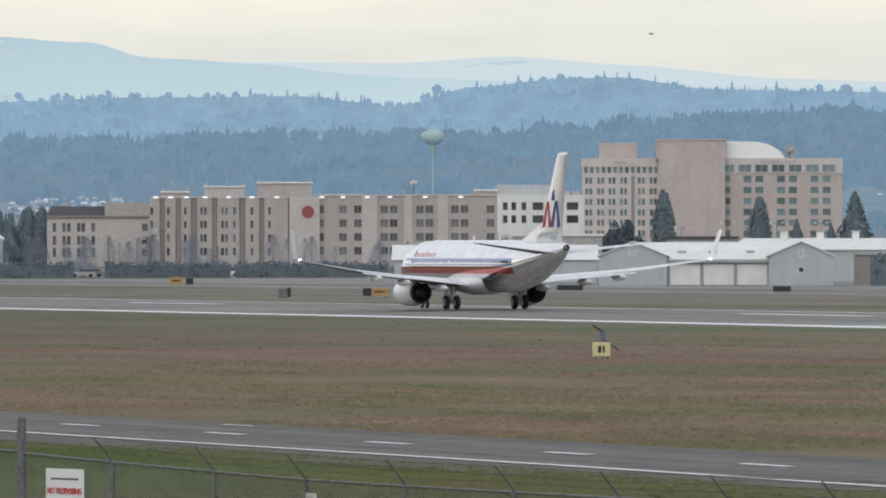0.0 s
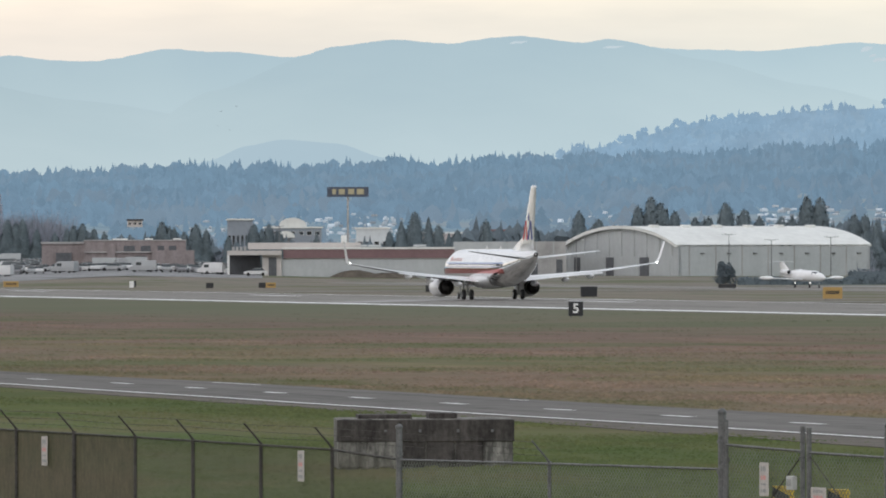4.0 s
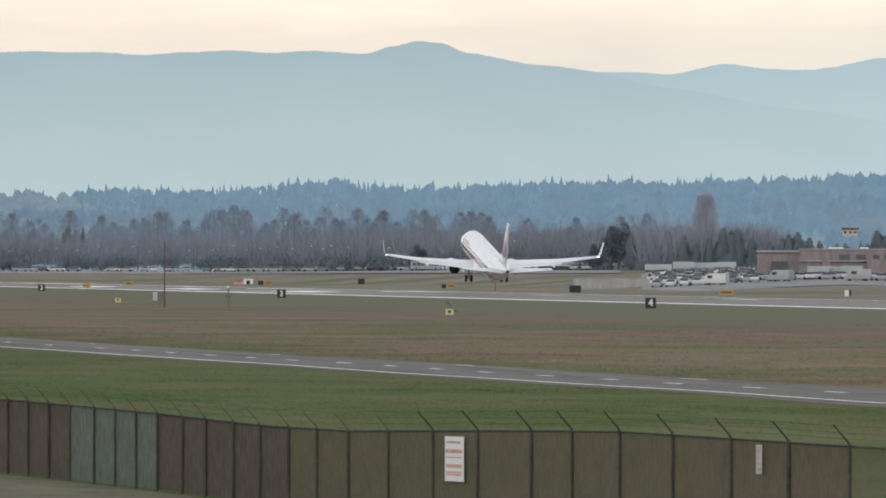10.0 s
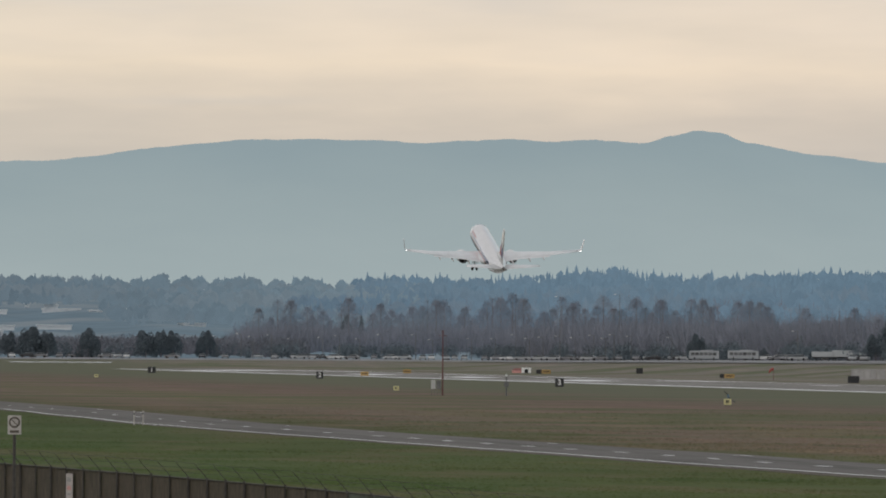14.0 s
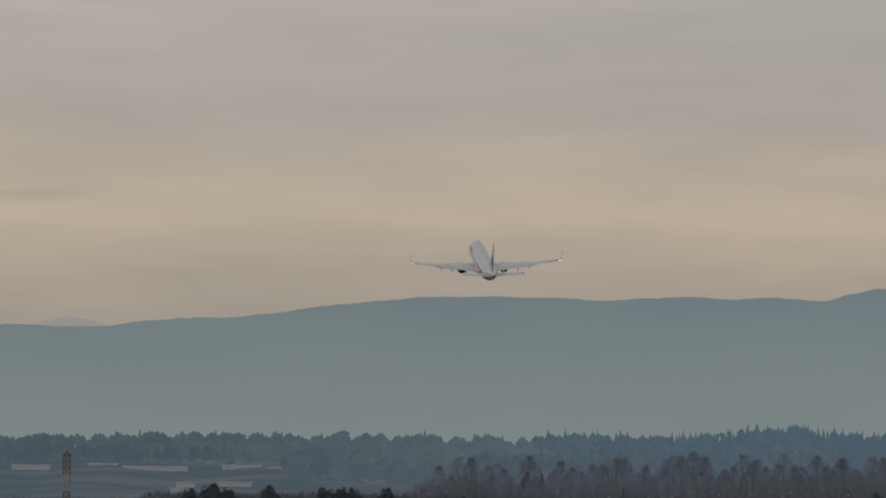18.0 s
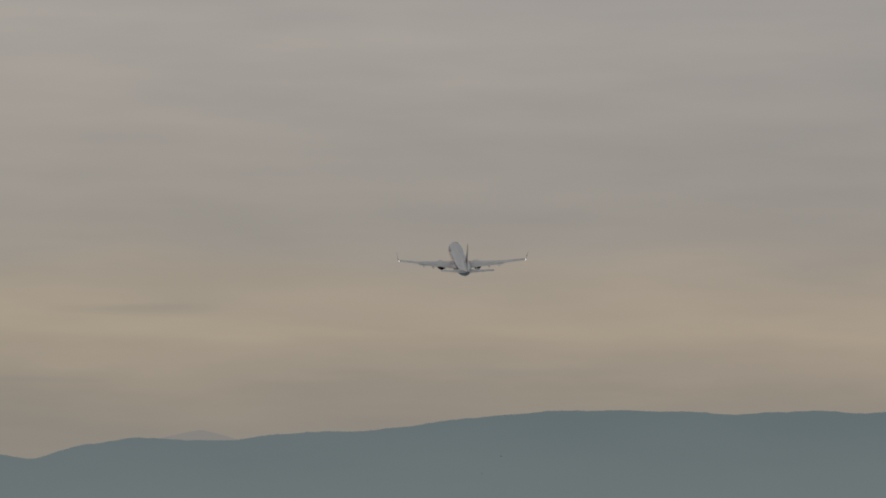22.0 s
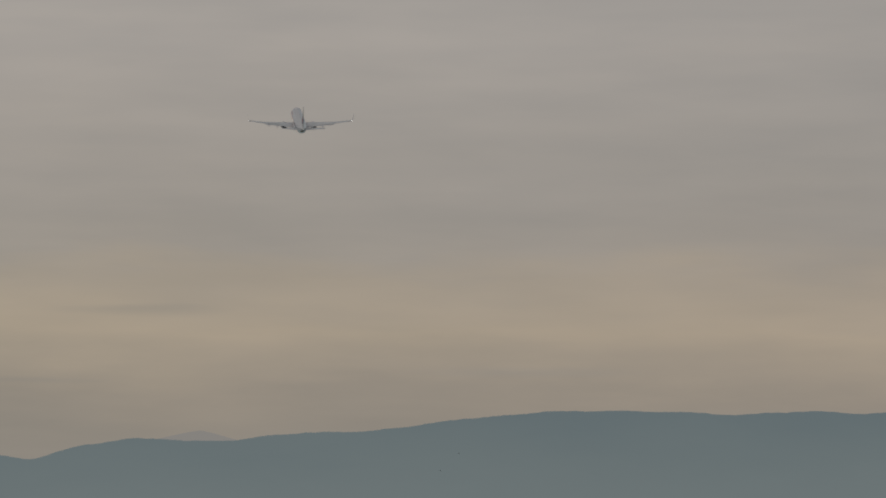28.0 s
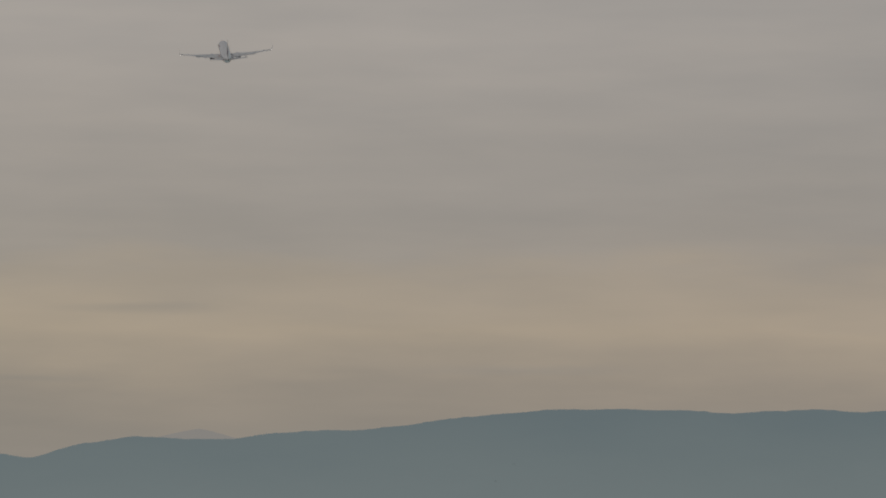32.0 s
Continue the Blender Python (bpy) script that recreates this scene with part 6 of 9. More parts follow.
part("low_wall", boxed(-2.0, 0.18, 0.1, 2.9, 0, 0.615, bevel=0.02), PINK, hut, "faded pinkish lower wall")
part("door", boxed(0.9, 1.7, -0.04, 0, 0.05, 0.95, bevel=0.03), DARK, hut)
for x in (-0.32, 0.32):
    p = thing("road_bollard", facing(5.52, 690) @ pose(x, 0, 0.0), "white painted post at the road edge", "post", "posts at the road edge")
    part("post", piped([(0, 0, -0.05), (0, 0, 1.0)], 0.045, 8), FADED_PANEL, p)
    part("band", piped([(0, 0, 0.72), (0, 0, 0.84)], 0.049, 8), GALV, p)
np_m = facing(4.79, 215)
nps = thing("parking_sign", pose(np_m.translation.x, np_m.translation.y, ground_z(np_m.translation.x, np_m.translation.y), 0, 0, -4.8), "white road sign with a barred circle on a steel pole", "sign")
zt = 4.0 - nps.matrix_basis.translation.z
part("pole", piped([(0, 0, -0.2), (0, 0, zt)], 0.035, 8), RUSTY, nps)
plate = part("plate", boxed(-0.15, 0.15, -0.05, -0.04, zt - 0.42, zt, bevel=0.004), FADED_PANEL, nps)
ring = bmesh.new()
loft(ring, [[(q * math.cos(a), y, zt - 0.15 + q * math.sin(a)) for a in (6.283 * k / 20 for k in range(20))] for q, y in ((0.125, -0.051), (0.125, -0.056), (0.085, -0.056), (0.085, -0.051))], cap=False)
part("circle", ring, GRAVEL, plate, "dark printed circle")
part("slash", piped([(-0.08, -0.054, zt - 0.07), (0.08, -0.054, zt - 0.23)], 0.012, 4), GRAVEL, plate)
part("legend_bar", boxed(-0.1, 0.1, -0.056, -0.051, zt - 0.38, zt - 0.33), GRAVEL, plate)
tower = thing("striped_tower", stand(4.03, 2050), "red and white banded lattice tower with a hut", "tower")
BAND_RED = material("faded_red_band", (0.215, 0.10, 0.105), 0.7, vary=0.2)
BAND_PALE = material("dusty_pale_band", (0.35, 0.34, 0.34), 0.7, vary=0.2)
for k, (z, top) in enumerate(((1.0, 5.0), (5.0, 7.6), (7.6, 11.2), (11.2, 15.3))):
    seg = bmesh.new()
    for sx, sy in ((-1, -1), (1, -1), (1, 1), (-1, 1)):
        tube(seg, [(sx * 0.7, sy * 0.7, z), (sx * 0.7, sy * 0.7, top)], 0.13, 5)
    for q in range(3):
        za, zb = z + (top - z) * q / 3, z + (top - z) * (q + 1) / 3
        for sy in (-0.7, 0.7):
            tube(seg, [(-0.7, sy, za), (0.7, sy, zb)], 0.1, 4)
            tube(seg, [(0.7, sy, za), (-0.7, sy, zb)], 0.1, 4)
            tube(seg, [(-0.7, sy, zb), (0.7, sy, zb)], 0.1, 4)
    part("lattice_section", seg, BAND_RED if k % 2 else BAND_PALE, tower)
part("hut", boxed(-1.2, 1.4, -1.5, 1.5, 0, 1.9, bevel=0.05), PALE_WALL_GREY, tower, "white equipment hut")
part("platform", boxed(-0.9, 0.9, -0.9, 0.9, 15.3, 15.6), BAND_RED, tower)
part("beacon", piped([(0, 0, 15.6), (0, 0, 16.3)], [0.3, 0.2], 8), BAND_RED, tower)


# ---- the minivan that drives by ----
def minivan():
    paint = material("teal_car_paint", (0.085, 0.14, 0.145), 0.28, 0.3, vary=0.1)
    VAN_GLASS = material("pale_green_car_glass", (0.20, 0.24, 0.24), 0.15, vary=0.15)
    v = thing("minivan", pose(20, 136, 0.7), "teal minivan with roof rails driving on the access road", "car")
    prof = ((2.45, 0.45, 0.62), (2.4, 0.45, 0.85), (1.9, 0.4, 0.98), (1.45, 0.38, 1.04), (0.75, 0.36, 1.48), (0.4, 0.36, 1.63), (-0.2, 0.36, 1.74), (-0.9, 0.36, 1.77), (-1.6, 0.36, 1.76), (-2.0, 0.36, 1.72), (-2.17, 0.4, 1.64),
            (-2.36, 0.45, 1.15), (-2.42, 0.5, 0.7))
    bm = bmesh.new()
    rings = []
    for y, z0, z1 in prof:
        belt = min(1.08, z1)
        w = 0.93 if y > -2.1 else 0.93 + (y + 2.1) * 0.25
        tall = max(0.0, z1 - 1.08)
        tw = w - 0.36 * tall
        rings.append([(-w + 0.05, y, z0), (-w, y, z0 + 0.15), (-w, y, belt), (-tw, y, z1 - 0.16 * min(1, tall * 3)), (-tw + 0.09, y, z1 - 0.05 * min(1, tall * 3)), (-tw + 0.26, y, z1), (0, y, z1 + 0.02),
                      (tw - 0.26, y, z1), (tw - 0.09, y, z1 - 0.05 * min(1, tall * 3)), (tw, y, z1 - 0.16 * min(1, tall * 3)), (w, y, belt), (w, y, z0 + 0.15), (w - 0.05, y, z0)])
    loft(bm, rings)
    part("body", bm, paint, v, "teal painted body", True)
    seal = bmesh.new()
    seal.faces.new([seal.verts.new(q) for q in ((-0.77, -2.425, 1.02), (0.77, -2.425, 1.02), (0.72, -2.32, 1.40), (0.67, -2.26, 1.54), (0.58, -2.235, 1.615), (0.45, -2.225, 1.64), (-0.45, -2.225, 1.64), (-0.58, -2.235, 1.615), (-0.67, -2.26, 1.54), (-0.72, -2.32, 1.40))])
    part("window_seal", seal, BLACK, v)
    g = bmesh.new()
    g.faces.new([g.verts.new(q) for q in ((-0.71, -2.44, 1.06), (0.71, -2.44, 1.06), (0.66, -2.335, 1.40), (0.61, -2.275, 1.53), (0.54, -2.252, 1.585), (0.42, -2.242, 1.61), (-0.42, -2.242, 1.61), (-0.54, -2.252, 1.585), (-0.61, -2.275, 1.53), (-0.66, -2.335, 1.40))])
    part("rear_window", g, VAN_GLASS, v, "grey-green rear window with a wiper")
    for side in (-1, 1):
        for y0, y1 in ((-2.05, -1.15), (-1.07, -0.1), (-0.02, 0.75)):
            g = bmesh.new()
            g.faces.new([g.verts.new(q) for q in ((side * 0.925, y0, 1.14), (side * 0.925, y1, 1.14), (side * 0.735, y1 - (0.3 if y1 > 0.5 else 0.02), 1.56), (side * 0.735, y0 + (0.22 if y0 < -2 else 0.02), 1.56))])
            part("side_window", g, VAN_GLASS, v)
        part("roof_rail", piped([(side * 0.47, -1.9, 1.70), (side * 0.47, -1.72, 1.80), (side * 0.47, -0.4, 1.82), (side * 0.47, -0.15, 1.73)], 0.024, 6), BLACK, v)
        part("tail_lamp", boxed(side * 0.82 - 0.06, side * 0.82 + 0.06, -2.45, -2.36, 0.72, 1.0, bevel=0.01), RED, v)
        part("mirror", boxed(side * 1.03 - 0.09, side * 1.03 + 0.09, 0.85, 0.97, 1.05, 1.22, bevel=0.03), paint, v)
        for y in (-1.5, 1.5):
            wheel(v, side * 0.82, y, 0.33, 0.33, 0.2)
    for y in (-1.5, -0.6):
        part("cross_bar", piped([(-0.47, y, 1.815), (0.47, y, 1.815)], 0.022, 6), BLACK, v)
    part("wiper", piped([(0.1, -2.45, 1.1), (0.6, -2.43, 1.16)], 0.015, 5), BLACK, v)
    part("brake_lamp", boxed(-0.16, 0.12, -2.14, -2.0, 1.675, 1.735, bevel=0.02), material("brake_lamp_red", (0.13, 0.06, 0.065), 0.5), v)
    part("bumper", boxed(-0.92, 0.92, -2.52, -2.40, 0.42, 0.66, bevel=0.03), paint, v)
    return v


VAN = minivan()


def bird(name, label, wing, mat):
    b = thing(name, pose(0, 0, 0), label, "bird", "birds over the valley")
    bm = bmesh.new()
    loft(bm, [round_ring(y, 0, r, r, 8) for y, r in ((wing * 0.45, 0.01), (wing * 0.3, wing * 0.06), (0, wing * 0.09), (-wing * 0.3, wing * 0.05), (-wing * 0.5, wing * 0.08))])
    part("body", bm, mat, b)
    for side in (-1, 1):
        w = bmesh.new()
        w.faces.new([w.verts.new(q) for q in ((0, wing * 0.15, 0.02), (side * wing * 0.5, wing * 0.1, wing * 0.2), (side * wing, -wing * 0.1, wing * 0.08), (side * wing * 0.45, -wing * 0.12, wing * 0.16), (0, -wing * 0.15, 0.02))])
        part("wing", w, mat, b)
    return b


BIRDS = [bird("bird", "small dark bird in flight", 0.16, BLACK) for _ in range(6)]
GULL = bird("gull", "pale brown gull gliding over the valley", 0.36, material("gull_feathers", (0.46, 0.42, 0.37), 0.8))


# ---- buildings beyond the airfield ----
BEIGE = material("beige_render", (0.475, 0.435, 0.41), 0.85, vary=0.08, scale=0.12, stains=0.12)
# darker beige trim; also the shade painted between the hotel's bays
BEIGE_SHADE = material("darker_beige_and_shade", (0.30, 0.27, 0.25), 0.85, vary=0.08, scale=0.12)
CREAM = material("cream_render", (0.53, 0.495, 0.47), 0.85, vary=0.08, scale=0.12)
ROSE = material("rose_beige_render", (0.55, 0.48, 0.45), 0.85, vary=0.08, scale=0.1, stains=0.1)
PALE_WALL = material("pale_metal_wall", (0.47, 0.49, 0.495), 0.6, vary=0.06, scale=0.15, stains=0.08)
WHITE_ROOF = material("white_roof_sheet", (0.78, 0.78, 0.75), 0.5, vary=0.06, scale=0.1, stains=0.1)
GREY_WALL = material("grey_block_wall", (0.44, 0.43, 0.42), 0.85, vary=0.1, scale=0.15, stains=0.2)
# maroon and brick are greyed and paled to paint in haze
MAROON = material("maroon_fascia", (0.20, 0.12, 0.125), 0.6, vary=0.12, scale=0.2)
BROWN_BRICK = material("brown_brick", (0.30, 0.258, 0.255), 0.9, vary=0.15, scale=0.3, stains=0.2)
TAR_ROOF = material("dark_roof", (0.075, 0.072, 0.075), 0.8, vary=0.15, scale=0.2)
SIGN_BLUE = material("sign_blue", (0.07, 0.085, 0.12), 0.5, vary=0.1)
SIGN_YELLOW = material("sign_yellow", (0.46, 0.41, 0.26), 0.5, vary=0.1)
# misty roof and wall carry haze in their base colour
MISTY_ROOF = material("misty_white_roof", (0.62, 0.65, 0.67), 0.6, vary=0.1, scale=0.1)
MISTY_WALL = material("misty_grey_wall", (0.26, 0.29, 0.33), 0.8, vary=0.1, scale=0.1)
# inner shade of far openings as flat dark colour, lightened for haze
DARK_FAR = material("painted_dim_interior", (0.115, 0.12, 0.13), 0.9, vary=0.2)
mesh_cache = {}


def window_unit(parent, x, z, w, h, y, glass, frame_mat, mullion=False):
    """One window: a frame set 6 cm proud of a deep dark reveal, a pane behind it."""
    key = (round(w, 2), round(h, 2), glass.name, frame_mat.name, mullion)
    if key not in mesh_cache:
        fr = bmesh.new()
        t = 0.09
        for q in ((-w / 2 - t, -w / 2, -h / 2 - t, h / 2 + t), (w / 2, w / 2 + t, -h / 2 - t, h / 2 + t), (-w / 2, w / 2, -h / 2 - t, -h / 2), (-w / 2, w / 2, h / 2, h / 2 + t)):
            box(fr, q[0], q[1], -0.08, 0.05, q[2], q[3])
        if mullion:
            box(fr, -0.05, 0.05, -0.06, 0.03, -h / 2, h / 2)
        mesh_cache[key] = (mesh_of("window_frame", fr, frame_mat), mesh_of("pane", boxed(-w / 2, w / 2, -0.02, 0.03, -h / 2, h / 2), glass))
    fm, pm = mesh_cache[key]
    f = part("window_frame", fm, None, parent)
    f.location = (x, y, z)
    p = part("pane", pm, None, f)
    return f


def solid(parent, name, x0, x1, y0, y1, z0, z1, mat, label="", bevel=0.0):
    return part(name, boxed(x0, x1, y0, y1, z0, z1, bevel=bevel), mat, parent, label)


def from_view(px0, z_base, metre):
    """Local metres from the offsets in a front elevation drawn at so many units to the metre."""
    return (lambda x: (x - px0) / metre), (lambda y: (z_base - y) / metre)


FLOOD_GLOW = glowing("flood_lamp_glow", (1.0, 0.98, 0.95), 1.1)
# glass lightened in its base colour for haze
FAR_GLASS = material("hazy_window_glass", (0.115, 0.12, 0.125), 0.2, vary=0.3, scale=0.2, by_object=0.6)


def grand_hotel():
    b = thing("beige_hotel", facing(17.567, 2035), "long beige five-storey hotel with a red roundel", "building")
    X, Z = from_view(572, 478.8, 8.452)
    solid(b, "wall", X(265), X(512), 0, 16, 0, Z(350), BEIGE, "beige bay wing")
    solid(b, "wall", X(512), X(566), -1.2, 16, 0, Z(348), CREAM, "blank cream gable")
    solid(b, "wall", X(566), X(880), 0, 16, 0, Z(347), BEIGE, "beige guest-room wing")
    # shade between the bays, put in as darker beige strips
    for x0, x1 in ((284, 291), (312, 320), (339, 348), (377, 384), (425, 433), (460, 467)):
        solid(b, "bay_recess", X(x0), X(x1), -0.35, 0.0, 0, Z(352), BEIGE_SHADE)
    for x0, x1 in ((266, 283), (292, 311), (321, 338), (349, 376), (385, 424), (434, 459), (468, 510)):
        solid(b, "bay", X(x0), X(x1), -0.8, 0.0, 0, Z(349), BEIGE)
    for y in (373, 397, 421, 445):
        for x in (269, 298, 328, 357, 363.5, 394, 401, 415, 446, 477):
            window_unit(b, X(x), Z(y), 0.62, 1.6, -0.8, FAR_GLASS, CREAM)
    for y in (370.5, 395, 419.5, 443.7):
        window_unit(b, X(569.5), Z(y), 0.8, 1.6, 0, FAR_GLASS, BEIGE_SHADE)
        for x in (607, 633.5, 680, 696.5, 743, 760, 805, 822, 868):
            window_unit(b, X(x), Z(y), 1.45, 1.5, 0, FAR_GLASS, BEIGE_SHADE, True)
    for x0, x1 in ((640, 668), (715, 730), (775, 793)):
        solid(b, "pier", X(x0), X(x1), -0.25, 0.0, 0, Z(347), CREAM)
    disc = bmesh.new()
    loft(disc, [[(X(545) + 1.3 * math.cos(a), y, Z(375) + 1.3 * math.sin(a)) for a in (6.283 * k / 28 for k in range(28))] for y in (-1.34, -1.21)])
    part("roundel", disc, material("dark_red_panel", (0.30, 0.075, 0.075), 0.6), b, "plain red roundel")
    for x0, x1, y0, mat in ((285, 335, 338, BEIGE), (362, 433, 329, CREAM), (455, 552, 322, BEIGE), (840, 880, 336, BEIGE), (566, 640, 343, CREAM), (700, 838, 344, CREAM)):
        solid(b, "roof_house", X(x0), X(x1), 3, 12, Z(352), Z(y0), mat)
    solid(b, "parapet", X(265), X(512), -0.9, -0.5, Z(350), Z(347), CREAM)
    solid(b, "parapet", X(566), X(880), -0.3, 0.1, Z(347), Z(344.5), CREAM)
    for x0, x1, y0 in ((285, 335, 338), (362, 433, 329), (455, 552, 322), (840, 880, 336)):
        solid(b, "coping", X(x0) - 0.2, X(x1) + 0.2, 2.6, 3.0, Z(y0 + 2.4), Z(y0 - 0.6), WHITE_ROOF, "pale metal coping")
        for x in (x0 + 3, x1 - 3):
            solid(b, "roof_vent", X(x) - 0.35, X(x) + 0.35, 5, 5.8, Z(y0), Z(y0 - 5), GREY_WALL)
    for x in (276, 302, 330, 363, 405, 446, 490, 607, 650, 690, 752, 815, 570):
        part("flood_lamp", boxed(X(x) - 0.5, X(x) + 0.5, -1.3, -0.9, Z(350.5), Z(347.5), bevel=0.08), FLOOD_GLOW, b, "lit white flood lamp")
    solid(b, "rooftop_pole", X(733) - 0.1, X(733) + 0.1, 5, 5.2, Z(347), Z(322), GALV)
    dish = bmesh.new()
    loft(dish, [[(X(733) + r * math.cos(a), 4.9, Z(322) + 0.5 * r * math.sin(a)) for a in (6.283 * k / 12 for k in range(12))] for r in (0.9, 0.85)])
    part("rooftop_dish", dish, WHITE, b)


def low_hotel():
    b = thing("low_beige_hotel", facing(16.24, 2060), "three-storey beige building with a dark hipped roof", "building")
    X, Z = from_view(174, 478, 8.35)
    solid(b, "wall", X(84), X(265), 0, 14, 0, Z(382), CREAM)
    roof = bmesh.new()
    loft(roof, [[(X(82), -0.4, Z(382)), (X(188), -0.4, Z(382)), (X(188), 14.4, Z(382)), (X(82), 14.4, Z(382))], [(X(92), 3.5, Z(364)), (X(186), 3.5, Z(364)), (X(186), 10.5, Z(364)), (X(92), 10.5, Z(364))]])
    part("roof", roof, TAR_ROOF, b, "dark hipped roof")
    solid(b, "upper_wall", X(186), X(265), -0.5, 12, Z(383), Z(358), BEIGE)
    solid(b, "cornice", X(83), X(266), -0.55, 0.0, Z(384), Z(381), BEIGE_SHADE)
    for y in (401.5, 424.5, 446):
        for x in (97, 114, 122.6, 140, 148, 165.5):
            window_unit(b, X(x), Z(y), 0.6, 1.75, 0, FAR_GLASS, BEIGE_SHADE)
        window_unit(b, X(257), Z(y), 1.1, 1.4, 0, FAR_GLASS, BEIGE_SHADE)


PALE_CREAM = material("pale_cream_render", (0.63, 0.58, 0.55), 0.85, vary=0.08, scale=0.12, stains=0.08)
# teal glass paled the same way, haze in the colour
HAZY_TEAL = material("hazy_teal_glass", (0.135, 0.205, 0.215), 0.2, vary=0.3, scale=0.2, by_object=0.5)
BRIGHT_ROOF = material("bright_white_roof_sheet", (0.88, 0.88, 0.87), 0.4, vary=0.04, scale=0.1)


def tower_hotel():
    b = thing("rose_tower_hotel", facing(19.859, 2600), "rose-beige eight-storey hotel with a white vaulted roof", "building")
    X, Z = from_view(1260, 468.6, 6.615)
    solid(b, "wall", X(1030), X(1166), 0, 20, 0, Z(283), PALE_CREAM, "cream left wing")
    solid(b, "wall", X(1166), X(1283), -4, 22, 0, Z(250), ROSE, "blank rose core")
    solid(b, "wall", X(1283), X(1490), 0, 20, 0, Z(283), ROSE, "rose right wing")
    solid(b, "upper_band", X(1284), X(1491), -0.25, 0.0, Z(308), Z(281), PALE_CREAM)
    solid(b, "upper_band", X(1029), X(1166), -0.25, 0.0, Z(296), Z(281), PALE_CREAM)
    solid(b, "core_cap", X(1164), X(1285), -4.3, 22.2, Z(250), Z(247.5), ROSE)
    solid(b, "stair_slot", X(1117), X(1123), -0.1, 0.0, 0, Z(312), BEIGE_SHADE)
    solid(b, "roof_house", X(1060), X(1127), 4, 14, Z(283), Z(253), ROSE)
    solid(b, "roof_house", X(1160), X(1200), -3, 14, Z(283), Z(248), ROSE)
    solid(b, "core_shaft", X(1200), X(1212), -4.2, -4.0, Z(283), Z(250), ROSE)
    vault = bmesh.new()
    loft(vault, [[(X(1281) + 0.1, y, Z(284)), (X(1281) + 0.1, y, Z(251)), (X(1340), y, Z(251.5)), (X(1362), y, Z(257)), (X(1380), y, Z(268)), (X(1391), y, Z(283))] for y in (2, 18)])
    part("vaulted_roof", vault, BRIGHT_ROOF, b, "white vaulted roof")
    for k, x in enumerate((1291, 1318, 1347.5, 1377, 1407, 1437, 1466)):
        window_unit(b, X(x), Z(299), 2.3 if k == 0 else 3.3, 1.9, -0.25, HAZY_TEAL, PALE_CREAM, True)
    for y in (318, 337.7, 357, 376.4, 395.5, 415):
        for k, x in enumerate((1288, 1322.6, 1343.7, 1382, 1403, 1441, 1462.5)):
            window_unit(b, X(x), Z(y), 1.3 if k == 0 else 2.1, 1.75, 0, HAZY_TEAL, ROSE)
    for k in range(13):
        window_unit(b, X(1037 + 10.35 * k), Z(301), 0.95, 1.8, 0, HAZY_TEAL, PALE_CREAM)
    for y in (320.4, 339.6, 358, 377, 395, 414):
        for x in (1042, 1063, 1083, 1103.5, 1135, 1156):
            for d in (-3.6, 3.6):
                window_unit(b, X(x + d), Z(y), 0.72, 1.6, 0, HAZY_TEAL, ROSE)
    for x0, x1, y, n in ((1091, 1110, 288, 4), (1347, 1410, 287, 9)):
        bars = bmesh.new()
        for k in range(n):
            x = X(x0) + (X(x1) - X(x0)) * k / n
            box(bars, x, x + 0.45 * (X(x1) - X(x0)) / n, -0.5, -0.26, Z(y + 2), Z(y - 2 + (k % 2)))
        part("name_bars", bars, GREY_WALL, b, "grey roof lettering in plain bars")
    dish = bmesh.new()
    loft(dish, [[(X(1398) + r * math.cos(a), 6, Z(268) + r * math.sin(a)) for a in (6.283 * k / 14 for k in range(14))] for r in (1.7, 1.5)])
    part("rooftop_dish", dish, PALE_WALL, b)
    solid(b, "dish_mount", X(1396), X(1400), 6.1, 6.6, Z(283), Z(268), GALV)


def white_office():
    b = thing("white_office", facing(18.84, 2250), "white flat-roofed office block with dark windows", "building")
    X, Z = from_view(953, 474, 7.644)
    solid(b, "wall", X(877), X(1032), 0, 18, 0, Z(345), WHITE_ROOF)
    solid(b, "upper_storey", X(878), X(985), 5, 16, Z(345), Z(327), PALE_WALL)
    for x0, w in ((893, 1.0), (908, 1.0), (926, 1.0), (951, 2.4), (978, 1.0), (1012, 2.6)):
        for y in (365, 388):
            window_unit(b, X(x0), Z(y), w, 1.7, 0, GLASS, PALE_WALL)
    for x in (1000, 1018):
        solid(b, "roof_unit", X(x) - 0.9, X(x) + 0.9, 4, 6, Z(345), Z(338), GREY_WALL, bevel=0.1)


def gable_shed(name, bearing, dist, length, depth, eave, ridge, panels, label):
    b = thing(name, facing(bearing, dist), label, "shed", "pale metal sheds")
    solid(b, "wall", -length / 2, length / 2, 0, depth, 0, eave, PALE_WALL)
    r = bmesh.new()
    loft(r, [[(x, -0.5, eave), (x, depth + 0.5, eave), (x, depth / 2, ridge)] for x in (-length / 2 - 0.4, length / 2 + 0.4)])
    part("roof", r, WHITE_ROOF, b, "white sheet roof")
    for k in range(panels):
        x = -length / 2 + length * k / panels
        solid(b, "wall_panel", x + 0.12, x + length / panels - 0.12, -0.12, 0, 0.15, eave - 0.25, PALE_WALL)
    return b


